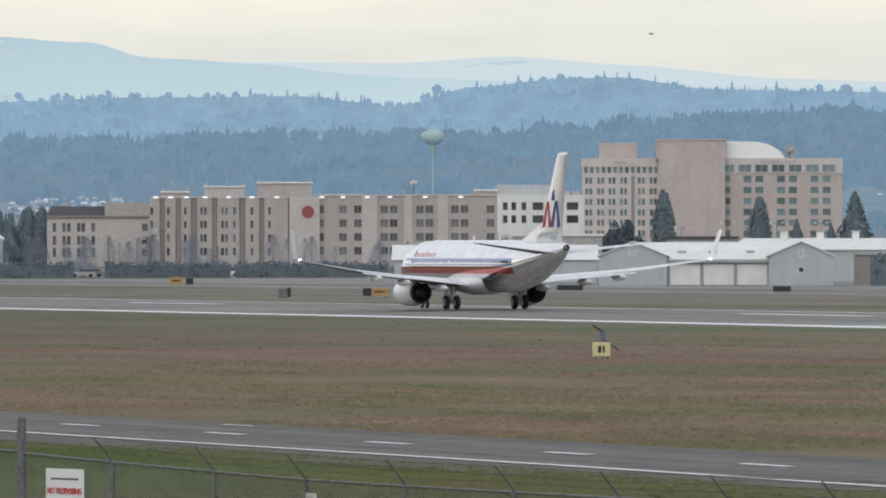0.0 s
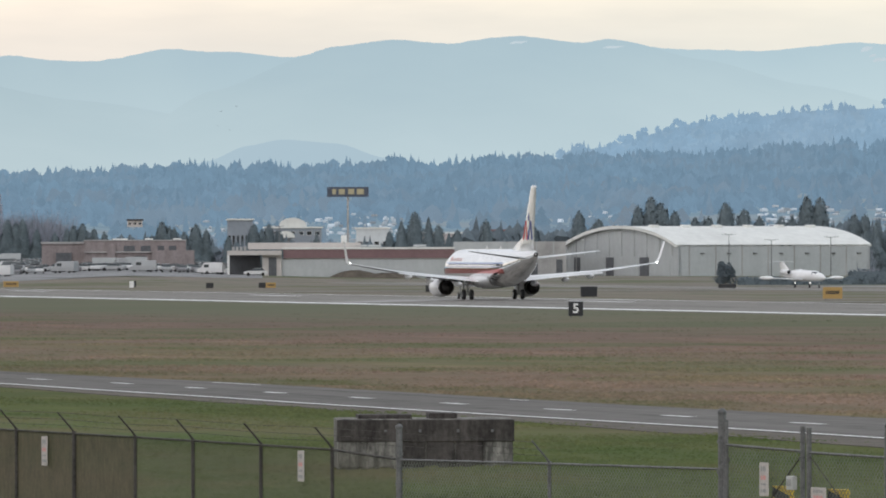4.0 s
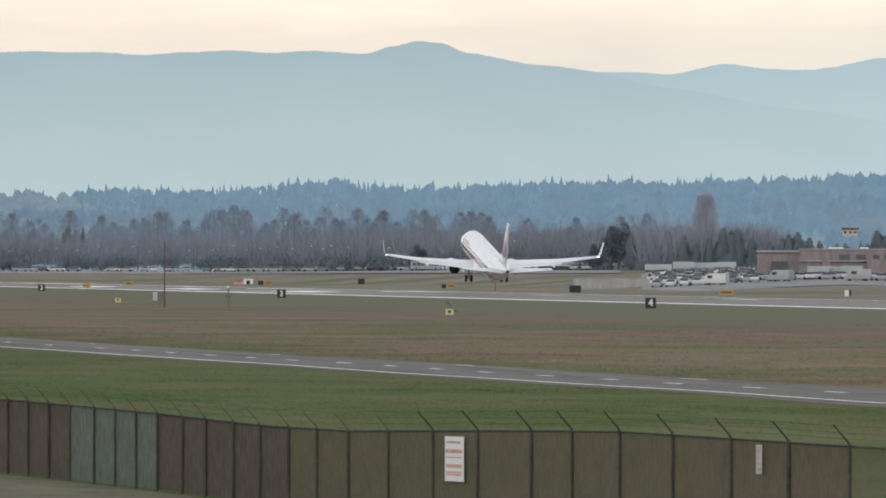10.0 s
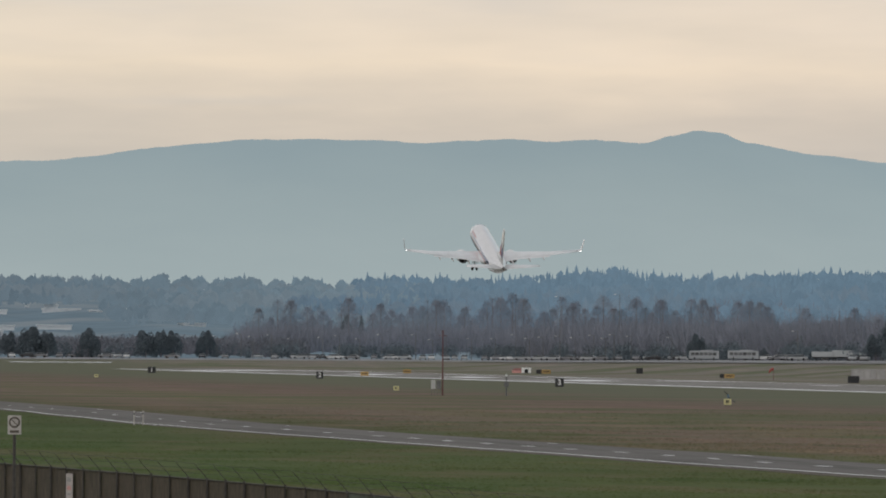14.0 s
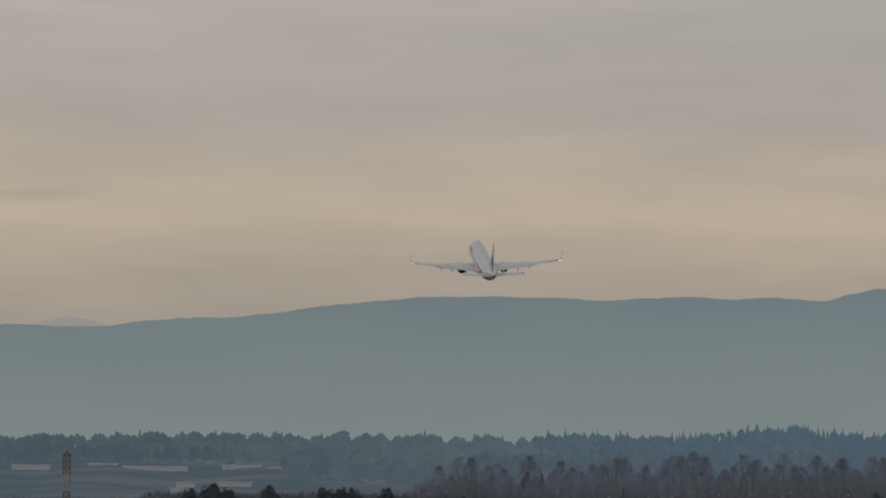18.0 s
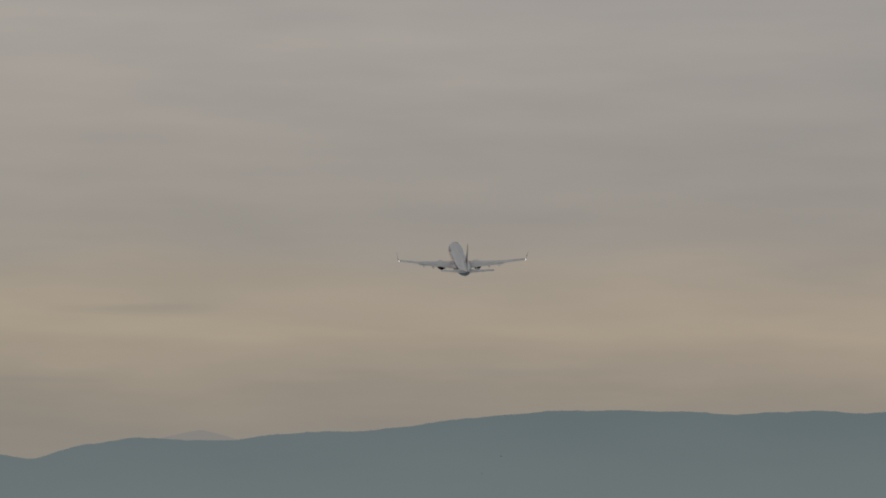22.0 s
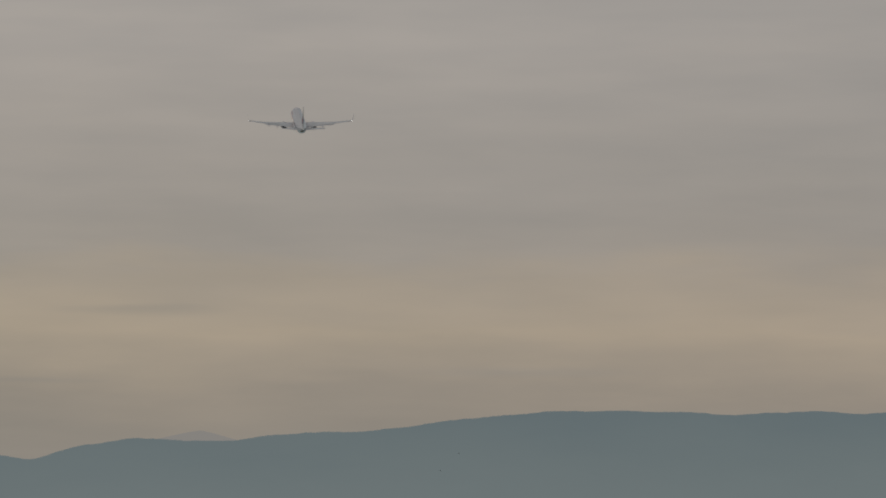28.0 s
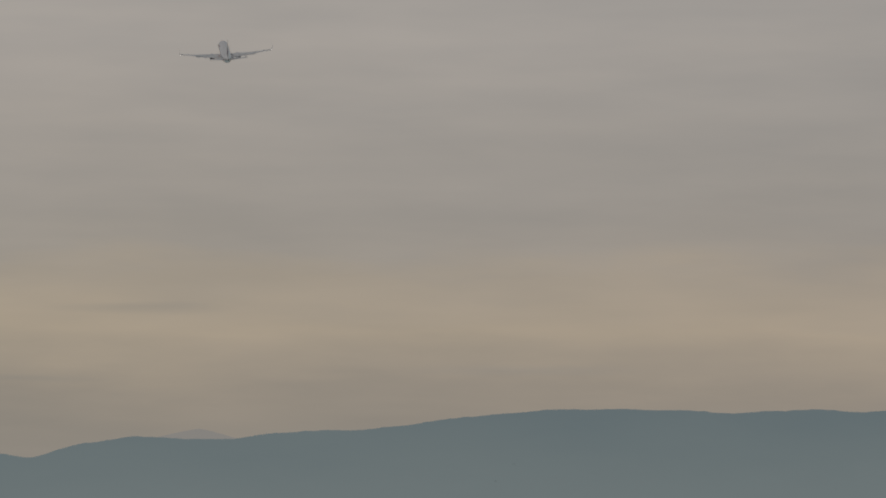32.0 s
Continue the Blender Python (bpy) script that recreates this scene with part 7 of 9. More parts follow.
def gable(parent, x0, x1, y0, y1, eave, ridge, roof_mat, wall_mat):
    """A gabled wing whose end faces the field: walls, an end triangle and two roof sheets with overhang."""
    solid(parent, "wall", x0, x1, y0, y1, 0, eave, wall_mat)
    mid, end = (x0 + x1) / 2, bmesh.new()
    loft(end, [[(x0, y, eave), (x1, y, eave), (mid, y, ridge)] for y in (y0, y0 + 0.3)])
    part("gable_end", end, wall_mat, parent)
    for xa in (x0 - 0.35, x1 + 0.35):
        drop = eave - (ridge - eave) * 0.35 / (mid - x0)
        r = bmesh.new()
        loft(r, [[(xa, y, drop), (mid, y, ridge), (mid, y, ridge + 0.14), (xa, y, drop + 0.14)] for y in (y0 - 0.35, y1)])
        part("roof_sheet", r, roof_mat, parent)


def twin_gable_shed():
    b = thing("pale_shed", facing(19.88, 1275), "long pale metal shed with a white roof between two gables", "shed", "pale metal sheds")
    gable(b, 7.0, 15.4, 0, 22, 3.95, 5.75, WHITE_ROOF, PALE_WALL)
    gable(b, -15.3, -6.4, 0, 22, 3.95, 5.75, WHITE_ROOF, PALE_WALL)
    solid(b, "wall", -6.4, 7.0, 1.2, 21, 0, 3.3, PALE_WALL)
    r = bmesh.new()
    loft(r, [[(x, 0.4, 3.35), (x, 11.0, 5.72), (x, 21.5, 3.35), (x, 21.5, 3.2), (x, 11.0, 5.57), (x, 0.4, 3.2)] for x in (-10.9, 11.2)])
    part("roof_sheet", r, WHITE_ROOF, b, "white sheet roof")
    solid(b, "fascia", -6.4, 7.0, 0.35, 0.5, 3.05, 3.45, GREY_WALL)
    for k in range(3):
        x = -6.0 + 4.4 * k
        solid(b, "door_leaf", x, x + 3.95, 1.05, 1.2, 0.1, 2.85, WHITE_ROOF)
        solid(b, "door_post", x - 0.32, x - 0.08, 0.9, 1.2, 0, 3.2, GREY_WALL)
    for x, z, w, h in ((11.2, 4.2, 0.5, 0.9), (11.2, 2.1, 0.6, 0.6), (-10.9, 4.3, 0.9, 0.35), (-10.9, 2.0, 0.8, 0.6)):
        window_unit(b, x, z, w, h, -0.02, PALE_WALL if z > 4 else GLASS, WHITE_ROOF)
    for k in range(6):
        solid(b, "wall_rib", 7.4 + 1.5 * k, 7.5 + 1.5 * k, -0.06, 0.0, 0.1, 3.9, PALE_WALL)
        solid(b, "wall_rib", -14.9 + 1.5 * k, -14.8 + 1.5 * k, -0.06, 0.0, 0.1, 3.9, PALE_WALL)
    for x in (-5.0, -1.0, 4.0):
        solid(b, "skylight", x, x + 1.1, 4.6, 5.4, 4.2, 4.62, GREY_WALL)
    plain_block("beige_side_block", 20.86, 1290, 7.5, 14, 4.0, BEIGE_SHADE, "low beige block beside the pale shed", GREY_WALL)
    return b


def vented_shed():
    b = thing("vented_shed", facing(20.62, 1420), "white low-gabled shed with three roof vents", "shed", "pale metal sheds")
    solid(b, "wall", -16.5, 16.0, 0, 16, 0, 4.75, PALE_WALL)
    r = bmesh.new()
    loft(r, [[(x, -0.5, 4.7), (x + (2.8 if x < 0 else 0), 8.0, 6.3), (x, 16.5, 4.7), (x, 16.5, 4.55), (x + (2.8 if x < 0 else 0), 8.0, 6.15), (x, -0.5, 4.55)] for x in (-17.0, 16.4)])
    part("roof_sheet", r, WHITE_ROOF, b, "white sheet roof")
    for x in (-8.4, -3.1, 2.1, 7.4):
        solid(b, "roof_vent", x - 0.55, x + 0.55, 6.5, 8.0, 5.9, 7.3, WHITE_ROOF, bevel=0.12)
        solid(b, "vent_cap", x - 0.7, x + 0.7, 6.3, 8.2, 7.3, 7.42, PALE_WALL)
    return b


def hangar():
    b = thing("arched_hangar", facing(14.552, 1850, 0, 33), "large pale hangar with a white barrel roof", "hangar")
    L, W, eave, rise = 44.0, 40.0, 6.8, 3.6
    solid(b, "side_wall", 0, L, 0, 0.4, 0, eave, PALE_WALL)
    solid(b, "back_wall", 0, L, W - 0.4, W, 0, eave, PALE_WALL)
    roof = bmesh.new()
    arc = [(W * k / 20, eave + rise * (1 - (2 * k / 20 - 1) ** 2) ** 0.9) for k in range(21)]
    loft(roof, [[(x, y - 0.0, z) for y, z in arc] + [(x, y, z - 0.35) for y, z in arc[::-1]] for x in (-0.4, L + 0.4)])
    part("barrel_roof", roof, WHITE_ROOF, b, "white barrel roof")
    for x in (0.3, L - 0.3):
        g = bmesh.new()
        loft(g, [[(x + d, y, z - 0.36) for y, z in arc] + [(x + d, W, 0), (x + d, 0, 0)] for d in (-0.2, 0.2)])
        part("gable_wall", g, PALE_WALL, b, "grey panelled gable" if x < 1 else "")
    rim = bmesh.new()
    loft(rim, [[(-0.45, y, z + 0.12) for y, z in arc] + [(-0.45, y, z - 0.5) for y, z in arc[::-1]], [(-0.75, y, z + 0.12) for y, z in arc] + [(-0.75, y, z - 0.5) for y, z in arc[::-1]]])
    part("arch_trim", rim, WHITE_ROOF, b)
    for k in range(9):
        y = W * (k + 0.5) / 9
        z = eave + rise * (1 - (2 * y / W - 1) ** 2) ** 0.9 - 0.6
        solid(b, "gable_rib", -0.1, 0.1, y - 0.12, y + 0.12, 4.6, z, PALE_WALL)
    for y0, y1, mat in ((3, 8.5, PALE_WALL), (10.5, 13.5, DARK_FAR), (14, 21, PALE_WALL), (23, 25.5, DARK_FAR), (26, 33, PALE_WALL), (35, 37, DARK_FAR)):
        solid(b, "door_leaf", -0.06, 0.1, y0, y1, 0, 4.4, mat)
    for k in range(6):
        x = 4 + 7.2 * k
        solid(b, "roof_vent", x - 0.8, x + 0.8, W * 0.35, W * 0.35 + 1.5, eave + rise * 0.85, eave + rise * 0.97 + 0.35, WHITE_ROOF, bevel=0.1)
    for k in range(7):
        x = 2.5 + 6 * k
        solid(b, "downpipe", x - 0.08, x + 0.08, -0.15, 0, 0, eave, GREY_WALL)
        solid(b, "wall_lamp", x + 2.5, x + 3.3, -0.3, 0, 5.0, 5.25, GALV)


def annex():
    b = thing("hangar_annex", facing(13.55, 1860), "low grey block beside the hangar with an open bay", "building")
    X, Z = from_view(900, 497.3, 9.25)
    solid(b, "wall", X(805), X(1002), 2, 18, 0, Z(428), GREY_WALL)
    # solid dark box, its colour giving the bay's inner shade
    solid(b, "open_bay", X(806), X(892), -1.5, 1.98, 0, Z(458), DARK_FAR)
    solid(b, "canopy", X(803), X(895), -1.9, 2.1, Z(458), Z(428), PALE_WALL)
    solid(b, "column", X(872), X(875), -1.8, -1.5, 0, Z(458), PALE_WALL)
    solid(b, "front_block", X(895), X(928), -1.5, 1.98, 0, Z(430), PALE_WALL)
    for x0, x1 in ((940, 952), (985, 996)):
        solid(b, "door", X(x0), X(x1), 1.9, 1.99, 0, Z(460), DARK_FAR)
    for x in (815, 845, 880, 910, 950, 980):
        solid(b, "wall_rib", X(x) - 0.1, X(x) + 0.1, 1.85, 2.0, Z(455), Z(429), PALE_WALL)


def maroon_shop():
    b = thing("maroon_fascia_building", facing(12.58, 1800), "long white building with a maroon fascia and dark canopy", "building")
    X, Z = from_view(610, 499, 9.556)
    solid(b, "wall", X(500), X(805), 0, 20, 0, Z(457), PALE_WALL)
    solid(b, "fascia", X(503), X(806), -0.3, 20, Z(457), Z(441), MAROON, "maroon fascia")
    solid(b, "roof_edge", X(500), X(806), -0.5, 20.3, Z(441), Z(437.5), WHITE_ROOF)
    solid(b, "upper_block", X(440), X(640), 6, 20, Z(441), Z(429), CREAM)
    solid(b, "canopy_roof", X(404), X(500), -2, 8, Z(451), Z(443), CREAM)
    # dark box put under the canopy as its shade
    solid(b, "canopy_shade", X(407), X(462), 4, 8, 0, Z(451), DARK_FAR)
    solid(b, "column", X(404), X(408), -1.9, -1.4, 0, Z(451), WHITE_ROOF)
    solid(b, "front_wall", X(466), X(500), -0.6, 3, 0, Z(445), CREAM)
    solid(b, "doorway", X(477), X(491), -0.68, -0.6, 0, Z(455), DARK_FAR)
    solid(b, "chimney", X(605), X(615), 8, 10, Z(430), Z(416), WHITE_ROOF)
    for x in (640, 665, 745):
        solid(b, "roof_unit", X(x) - 1.2, X(x) + 1.2, 6, 8, Z(437), Z(433), PALE_WALL, bevel=0.1)
    bars = bmesh.new()
    for k in range(4):
        box(bars, X(412 + 7 * k), X(417 + 7 * k), -2.2, -2.05, Z(443), Z(436))
    part("name_bars", bars, GREY_WALL, b, "plain bars of a roof sign")
    mound = bmesh.new()
    for cx, wide, tall in ((X(632), 6.0, 2.1), (X(690), 7.5, 1.6)):
        loft(mound, [[(cx + q * wide * math.cos(a) + 0.5 * math.sin(5 * a + cx), -4 + q * 3 * math.sin(a), z * tall + 0.12 * math.sin(7 * a)) for a in (6.283 * k / 24 for k in range(24))] for q, z in ((1, 0), (0.75, 0.45), (0.4, 0.85), (0.1, 1.0))])
    m = tagged(new("gravel_mound", mesh_of("gravel_mound", mound, GRAVEL, True)), "dark heap of gravel before the white building", "mound")
    m.matrix_world = facing(12.58, 1800)


def brown_building():
    b = thing("brown_brick_building", facing(11.3, 1850), "brown brick commercial building with flat roofs", "building")
    X, Z = from_view(225, 497.5, 9.297)
    solid(b, "wall", X(150), X(330), 0, 15, 0, Z(424), BROWN_BRICK)
    solid(b, "wing", X(75), X(190), 3, 16, 0, Z(430), BROWN_BRICK)
    solid(b, "wing_roof", X(73), X(150), 2.6, 16.4, Z(430), Z(426.5), GREY_WALL)
    solid(b, "loading_bay", X(100), X(128), 2.4, 2.98, 0, Z(446), DARK_FAR)
    solid(b, "ledge", X(150), X(330), -0.5, 0, Z(446), Z(444), GREY_WALL)
    solid(b, "brick_bay", X(190), X(205), -0.6, 0, 0, Z(430), BROWN_BRICK)
    solid(b, "brick_bay", X(318), X(330), -0.6, 0, 0, Z(428), BROWN_BRICK)
    solid(b, "lower_wing", X(270), X(345), -3, 12, 0, Z(442), BROWN_BRICK)
    for x0, x1 in ((220, 240), (250, 268), (280, 292), (300, 313)):
        solid(b, "opening", X(x0), X(x1), -0.05, 0, Z(445), Z(434), DARK_FAR)
    solid(b, "doorway", X(238), X(260), -0.06, 0, 0, Z(452), DARK_FAR)
    for x in (208, 220, 265, 315):
        solid(b, "roof_unit", X(x) - 0.8, X(x) + 0.8, 4, 6, Z(424), Z(421), WHITE_ROOF, bevel=0.1)
    solid(b, "roof_edge", X(149), X(331), -0.2, 15.2, Z(425), Z(423.2), GREY_WALL)


def trailer(bearing, dist, length, h, mat, label):
    t = thing("trailer", stand(bearing, dist), label, "trailer", "parked trailers")
    part("box_body", boxed(-length / 2, length / 2, 0, 2.4, 0.9, 0.9 + h, bevel=0.06), mat, t)
    part("chassis", boxed(-length / 2 + 0.3, length / 2 - 0.3, 0.3, 2.1, 0.55, 0.9), BLACK, t)
    for x in (-length * 0.32, length * 0.32):
        for y in (0.3, 2.1):
            wheel(t, x, y, 0.45, 0.45, 0.25)
    return t


def plain_block(name, bearing, dist, w, d, h, mat, label, roof=None, turn=0.0, openings=0, z=0.0):
    b = thing(name, facing(bearing, dist, z, turn), label, "building", "low buildings across the field")
    solid(b, "wall", -w / 2, w / 2, 0, d, 0, h, mat)
    solid(b, "roof", -w / 2 - 0.3, w / 2 + 0.3, -0.3, d + 0.3, h, h + 0.45, roof or TAR_ROOF)
    for k in range(openings):
        x = -w / 2 + w * (k + 0.5) / openings
        window_unit(b, x, h * 0.55, w / openings * 0.55, h * 0.32, 0, GLASS, mat)
    return b


def arched_hall():
    """A white hall with a shallow domed vault, and a lower cream wing with an arched doorway before it."""
    b = thing("arched_hall", facing(12.28, 2490), "far white hall with a shallow domed vault", "building", "low buildings across the field")
    solid(b, "wall", -7.4, 7.4, 2, 16, 0, 11.7, MISTY_WALL)
    solid(b, "cornice", -7.7, 7.7, 1.7, 16.3, 11.7, 12.1, WHITE_ROOF)
    vault = bmesh.new()
    loft(vault, [[(3.6 * math.cos(a), y, 12.1 + 2.3 * math.sin(a)) for a in (3.1416 * k / 14 for k in range(15))] for y in (2.2, 14)])
    part("vault", vault, WHITE_ROOF, b, "white shallow vault")
    for k in range(7):
        window_unit(b, -6.3 + 2.1 * k, 10.4, 1.2, 0.9, 2.0, GLASS, MISTY_ROOF)
    wing = thing("arched_wing", facing(12.24, 2440), "far cream wing with an arched doorway", "building", "low buildings across the field")
    solid(wing, "wall", -3.6, 3.6, 0, 10, 0, 10.2, MISTY_WALL)
    arch = bmesh.new()
    loft(arch, [[(2.2 * math.cos(a), y, 9.2 + 1.7 * math.sin(a)) for a in (3.1416 * k / 12 for k in range(13))] for y in (-0.25, -0.02)])
    part("arch_panel", arch, WHITE_ROOF, wing, "white arched panel")
    solid(wing, "doorway", -1.2, 1.2, -0.08, 0, 6.2, 9.0, DARK_FAR)


grand_hotel()
low_hotel()
tower_hotel()
white_office()
hangar()
annex()
maroon_shop()
brown_building()
twin_gable_shed()
vented_shed()
gable_shed("pale_long_shed", 18.58, 1350, 28, 20, 3.3, 5.4, 6, "pale shed with a low white roof")
plain_block("dark_roofed_block", 19.8, 1650, 12, 12, 6.3, GREY_WALL, "long low grey block with a dark flat roof")
plain_block("cream_low_block", 18.95, 1750, 16, 10, 6.9, GREY_WALL, "low grey block with a pale roof", WHITE_ROOF)
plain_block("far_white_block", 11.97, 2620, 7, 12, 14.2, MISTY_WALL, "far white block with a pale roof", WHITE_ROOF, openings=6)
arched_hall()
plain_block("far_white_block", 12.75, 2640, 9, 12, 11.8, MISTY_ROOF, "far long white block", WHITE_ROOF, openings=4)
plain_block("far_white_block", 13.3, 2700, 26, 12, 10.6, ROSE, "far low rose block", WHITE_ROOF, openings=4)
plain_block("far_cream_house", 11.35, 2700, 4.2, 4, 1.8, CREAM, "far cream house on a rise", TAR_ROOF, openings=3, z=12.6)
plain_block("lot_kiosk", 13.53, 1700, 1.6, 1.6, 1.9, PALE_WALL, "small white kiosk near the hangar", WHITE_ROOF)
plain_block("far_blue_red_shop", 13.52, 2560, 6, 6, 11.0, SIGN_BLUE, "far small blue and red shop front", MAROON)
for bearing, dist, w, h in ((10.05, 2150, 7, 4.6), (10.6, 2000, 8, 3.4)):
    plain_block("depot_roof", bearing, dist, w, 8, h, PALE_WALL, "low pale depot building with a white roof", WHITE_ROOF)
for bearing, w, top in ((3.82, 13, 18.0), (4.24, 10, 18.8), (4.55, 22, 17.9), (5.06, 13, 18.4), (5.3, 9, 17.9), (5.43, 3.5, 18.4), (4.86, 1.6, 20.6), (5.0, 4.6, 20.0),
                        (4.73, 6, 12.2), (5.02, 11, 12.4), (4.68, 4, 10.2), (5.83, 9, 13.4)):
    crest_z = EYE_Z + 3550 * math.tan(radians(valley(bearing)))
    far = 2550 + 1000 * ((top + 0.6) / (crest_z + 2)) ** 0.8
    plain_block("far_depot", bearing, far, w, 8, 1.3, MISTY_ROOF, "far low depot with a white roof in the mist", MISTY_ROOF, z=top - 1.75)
bar_wall = thing("low_wall", stand(9.94, 1850), "low grey concrete wall beside the parked cars", "wall")
for k in range(6):
    part("wall_panel", boxed(-7.2 + 2.4 * k, -4.84 + 2.4 * k, 0, 0.3, -0.3, 1.75 + 0.05 * (k % 2), bevel=0.03), GREY_WALL, bar_wall)
part("coping", boxed(-7.25, 7.2, -0.06, 0.36, 1.81, 1.92, bevel=0.02), GREY_WALL, bar_wall)
trailer(11.17, 1832, 4.6, 1.4, PALE_WALL, "white box trailer parked by the fence")
trailer(11.36, 1834, 4.0, 1.5, PALE_WALL, "white box trailer parked by the fence")
for bearing, dist, length, tall in ((10.22, 1985, 5.5, 1.2), (10.37, 1990, 4.5, 1.5), (10.5, 1992, 7.0, 1.2), (10.62, 1980, 4.0, 1.4)):
    trailer(bearing, dist, length, tall, PALE_WALL, "white box trailer parked behind the cars")
for bearing, length, tall in ((9.56, 6.0, 1.2), (9.66, 4.4, 1.5), (9.75, 5.2, 1.1), (10.03, 4.0, 1.4), (10.11, 5.0, 1.2)):
    trailer(bearing, 2230, length, tall, PALE_WALL, "white box trailer on the depot ground")

pylon = thing("roadside_sign", facing(12.605, 2350), "tall blue sign with a yellow oval, on a single pole", "sign")
part("pole", piped([(0, 0, 0), (0, 0, 20)], 0.25, 10), GREY_WALL, pylon)
part("panel", boxed(-5.0, 5.0, -0.4, 0.4, 18.9, 21.3, bevel=0.05), SIGN_BLUE, pylon, "dark blue panel")
for k, (x, w) in enumerate(((-3.3, 0.9), (-1.5, 1.5), (0.8, 1.5), (3.0, 1.7))):
    part("yellow_block", boxed(x - w / 2, x + w / 2, -0.45, -0.4, 19.5, 20.8), SIGN_YELLOW, pylon, "plain yellow block")
wt = thing("water_tower", facing(18.214, 2900), "pale green water tower on a slender stem", "tower")
part("stem", piped([(0, 0, 0), (0, 0, 32), (0, 0, 35.5)], [0.34, 0.2, 1.4], 12), material("pale_green_paint", (0.40, 0.51, 0.48), 0.7), wt)
bowl = bmesh.new()
loft(bowl, [[(r * math.cos(a), r * math.sin(a), z) for a in (6.283 * k / 20 for k in range(20))] for r, z in ((1.5, 35.2), (3.0, 36.2), (3.6, 37.6), (3.0, 38.8), (1.5, 39.5), (0.2, 39.8))])
part("tank", bowl, bpy.data.materials["pale_green_paint"], wt, "pale green bulb tank", True)

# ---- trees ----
# tree colours are lightened and blued to paint in 2 km of haze
CONIFER = material("hazed_conifer_needles", (0.155, 0.192, 0.212), 0.95, vary=0.2, scale=0.4, by_island=0.15)
BARK = material("hazed_bark", (0.22, 0.205, 0.22), 0.95, vary=0.3, scale=1.0)
TWIGS = material("hazed_grey_brown_twigs", (0.248, 0.272, 0.325), 0.95, vary=0.2, scale=0.2, by_island=0.1)
RUSSET = material("hazed_russet_twigs", (0.44, 0.42, 0.47), 0.95, vary=0.15, scale=0.2, by_island=0.1)
DARK_LEAF = material("hazed_evergreen_leaves", (0.140, 0.170, 0.192), 0.95, vary=0.2, scale=0.4, by_island=0.15)
for leafy in (CONIFER, TWIGS, RUSSET, DARK_LEAF, BARK):
    [n for n in leafy.node_tree.nodes if n.bl_idname == "ShaderNodeBsdfPrincipled"][0].inputs["Specular IOR Level"].default_value = 0.05


def conifer_meshes(seed, h, r, tiers=26, taper=0.8):
    """A conifer: a tapered trunk, a dim inner mass, and many small hanging boughs round it."""
    g = random.Random(seed)
    trunk = piped([(0, 0, -0.3), (0, 0, h * 0.5), (0, 0, h * 0.97)], [h * 0.022, h * 0.013, 0.03], 6)
    vs, fs = [], []

    def reach(k, a):
        lump = 1 + 0.16 * math.sin(3 * a + seed + 9 * k) + 0.12 * math.sin(14 * k + 2 * a + seed * 1.7)
        return r * min(1.0, 0.5 + 3.2 * k) * max(0.0, 1 - k) ** taper * lump
    for t in range(12):
        k = t / 12
        n = len(vs)
        for i in range(8):
            a = 6.283 * i / 8
            q = reach(k, a) * 0.84 * g.uniform(0.88, 1.08)
            vs.append((q * math.cos(a), q * math.sin(a), h * (0.06 + 0.92 * k)))
        if t:
            fs += [(n - 8 + i, n - 8 + (i + 1) % 8, n + (i + 1) % 8, n + i) for i in range(8)]
    for _ in range(tiers * 80):
        k, a = 1 - g.random() ** 0.62, g.random() * 6.283
        q = reach(k, a) * g.uniform(0.72, 1.08) + 0.05
        z = h * (0.05 + 0.95 * k) + g.uniform(-0.1, 0.1)
        long, wd = h * g.uniform(0.02, 0.045), r * g.uniform(0.045, 0.09)
        c, sn = math.cos(a), math.sin(a)
        n = len(vs)
        vs += [(q * 0.94 * c, q * 0.94 * sn, z + long * 0.6), (q * c - wd * sn, q * sn + wd * c, z), (q * 1.02 * c, q * 1.02 * sn, z - long * 0.7), (q * c + wd * sn, q * sn - wd * c, z)]
        fs.append((n, n + 1, n + 2, n + 3))
    for _ in range(26):
        a, n = g.random() * 6.283, len(vs)
        z, w = h * g.uniform(0.9, 0.985), r * 0.07
        vs += [(w * math.cos(a), w * math.sin(a), z), (-w * math.cos(a), -w * math.sin(a), z), (0, 0, z + h * g.uniform(0.02, 0.05))]
        fs.append((n, n + 1, n + 2))
    return mesh_of("trunk", trunk, BARK), sheet_mesh("crown", vs, fs, CONIFER)


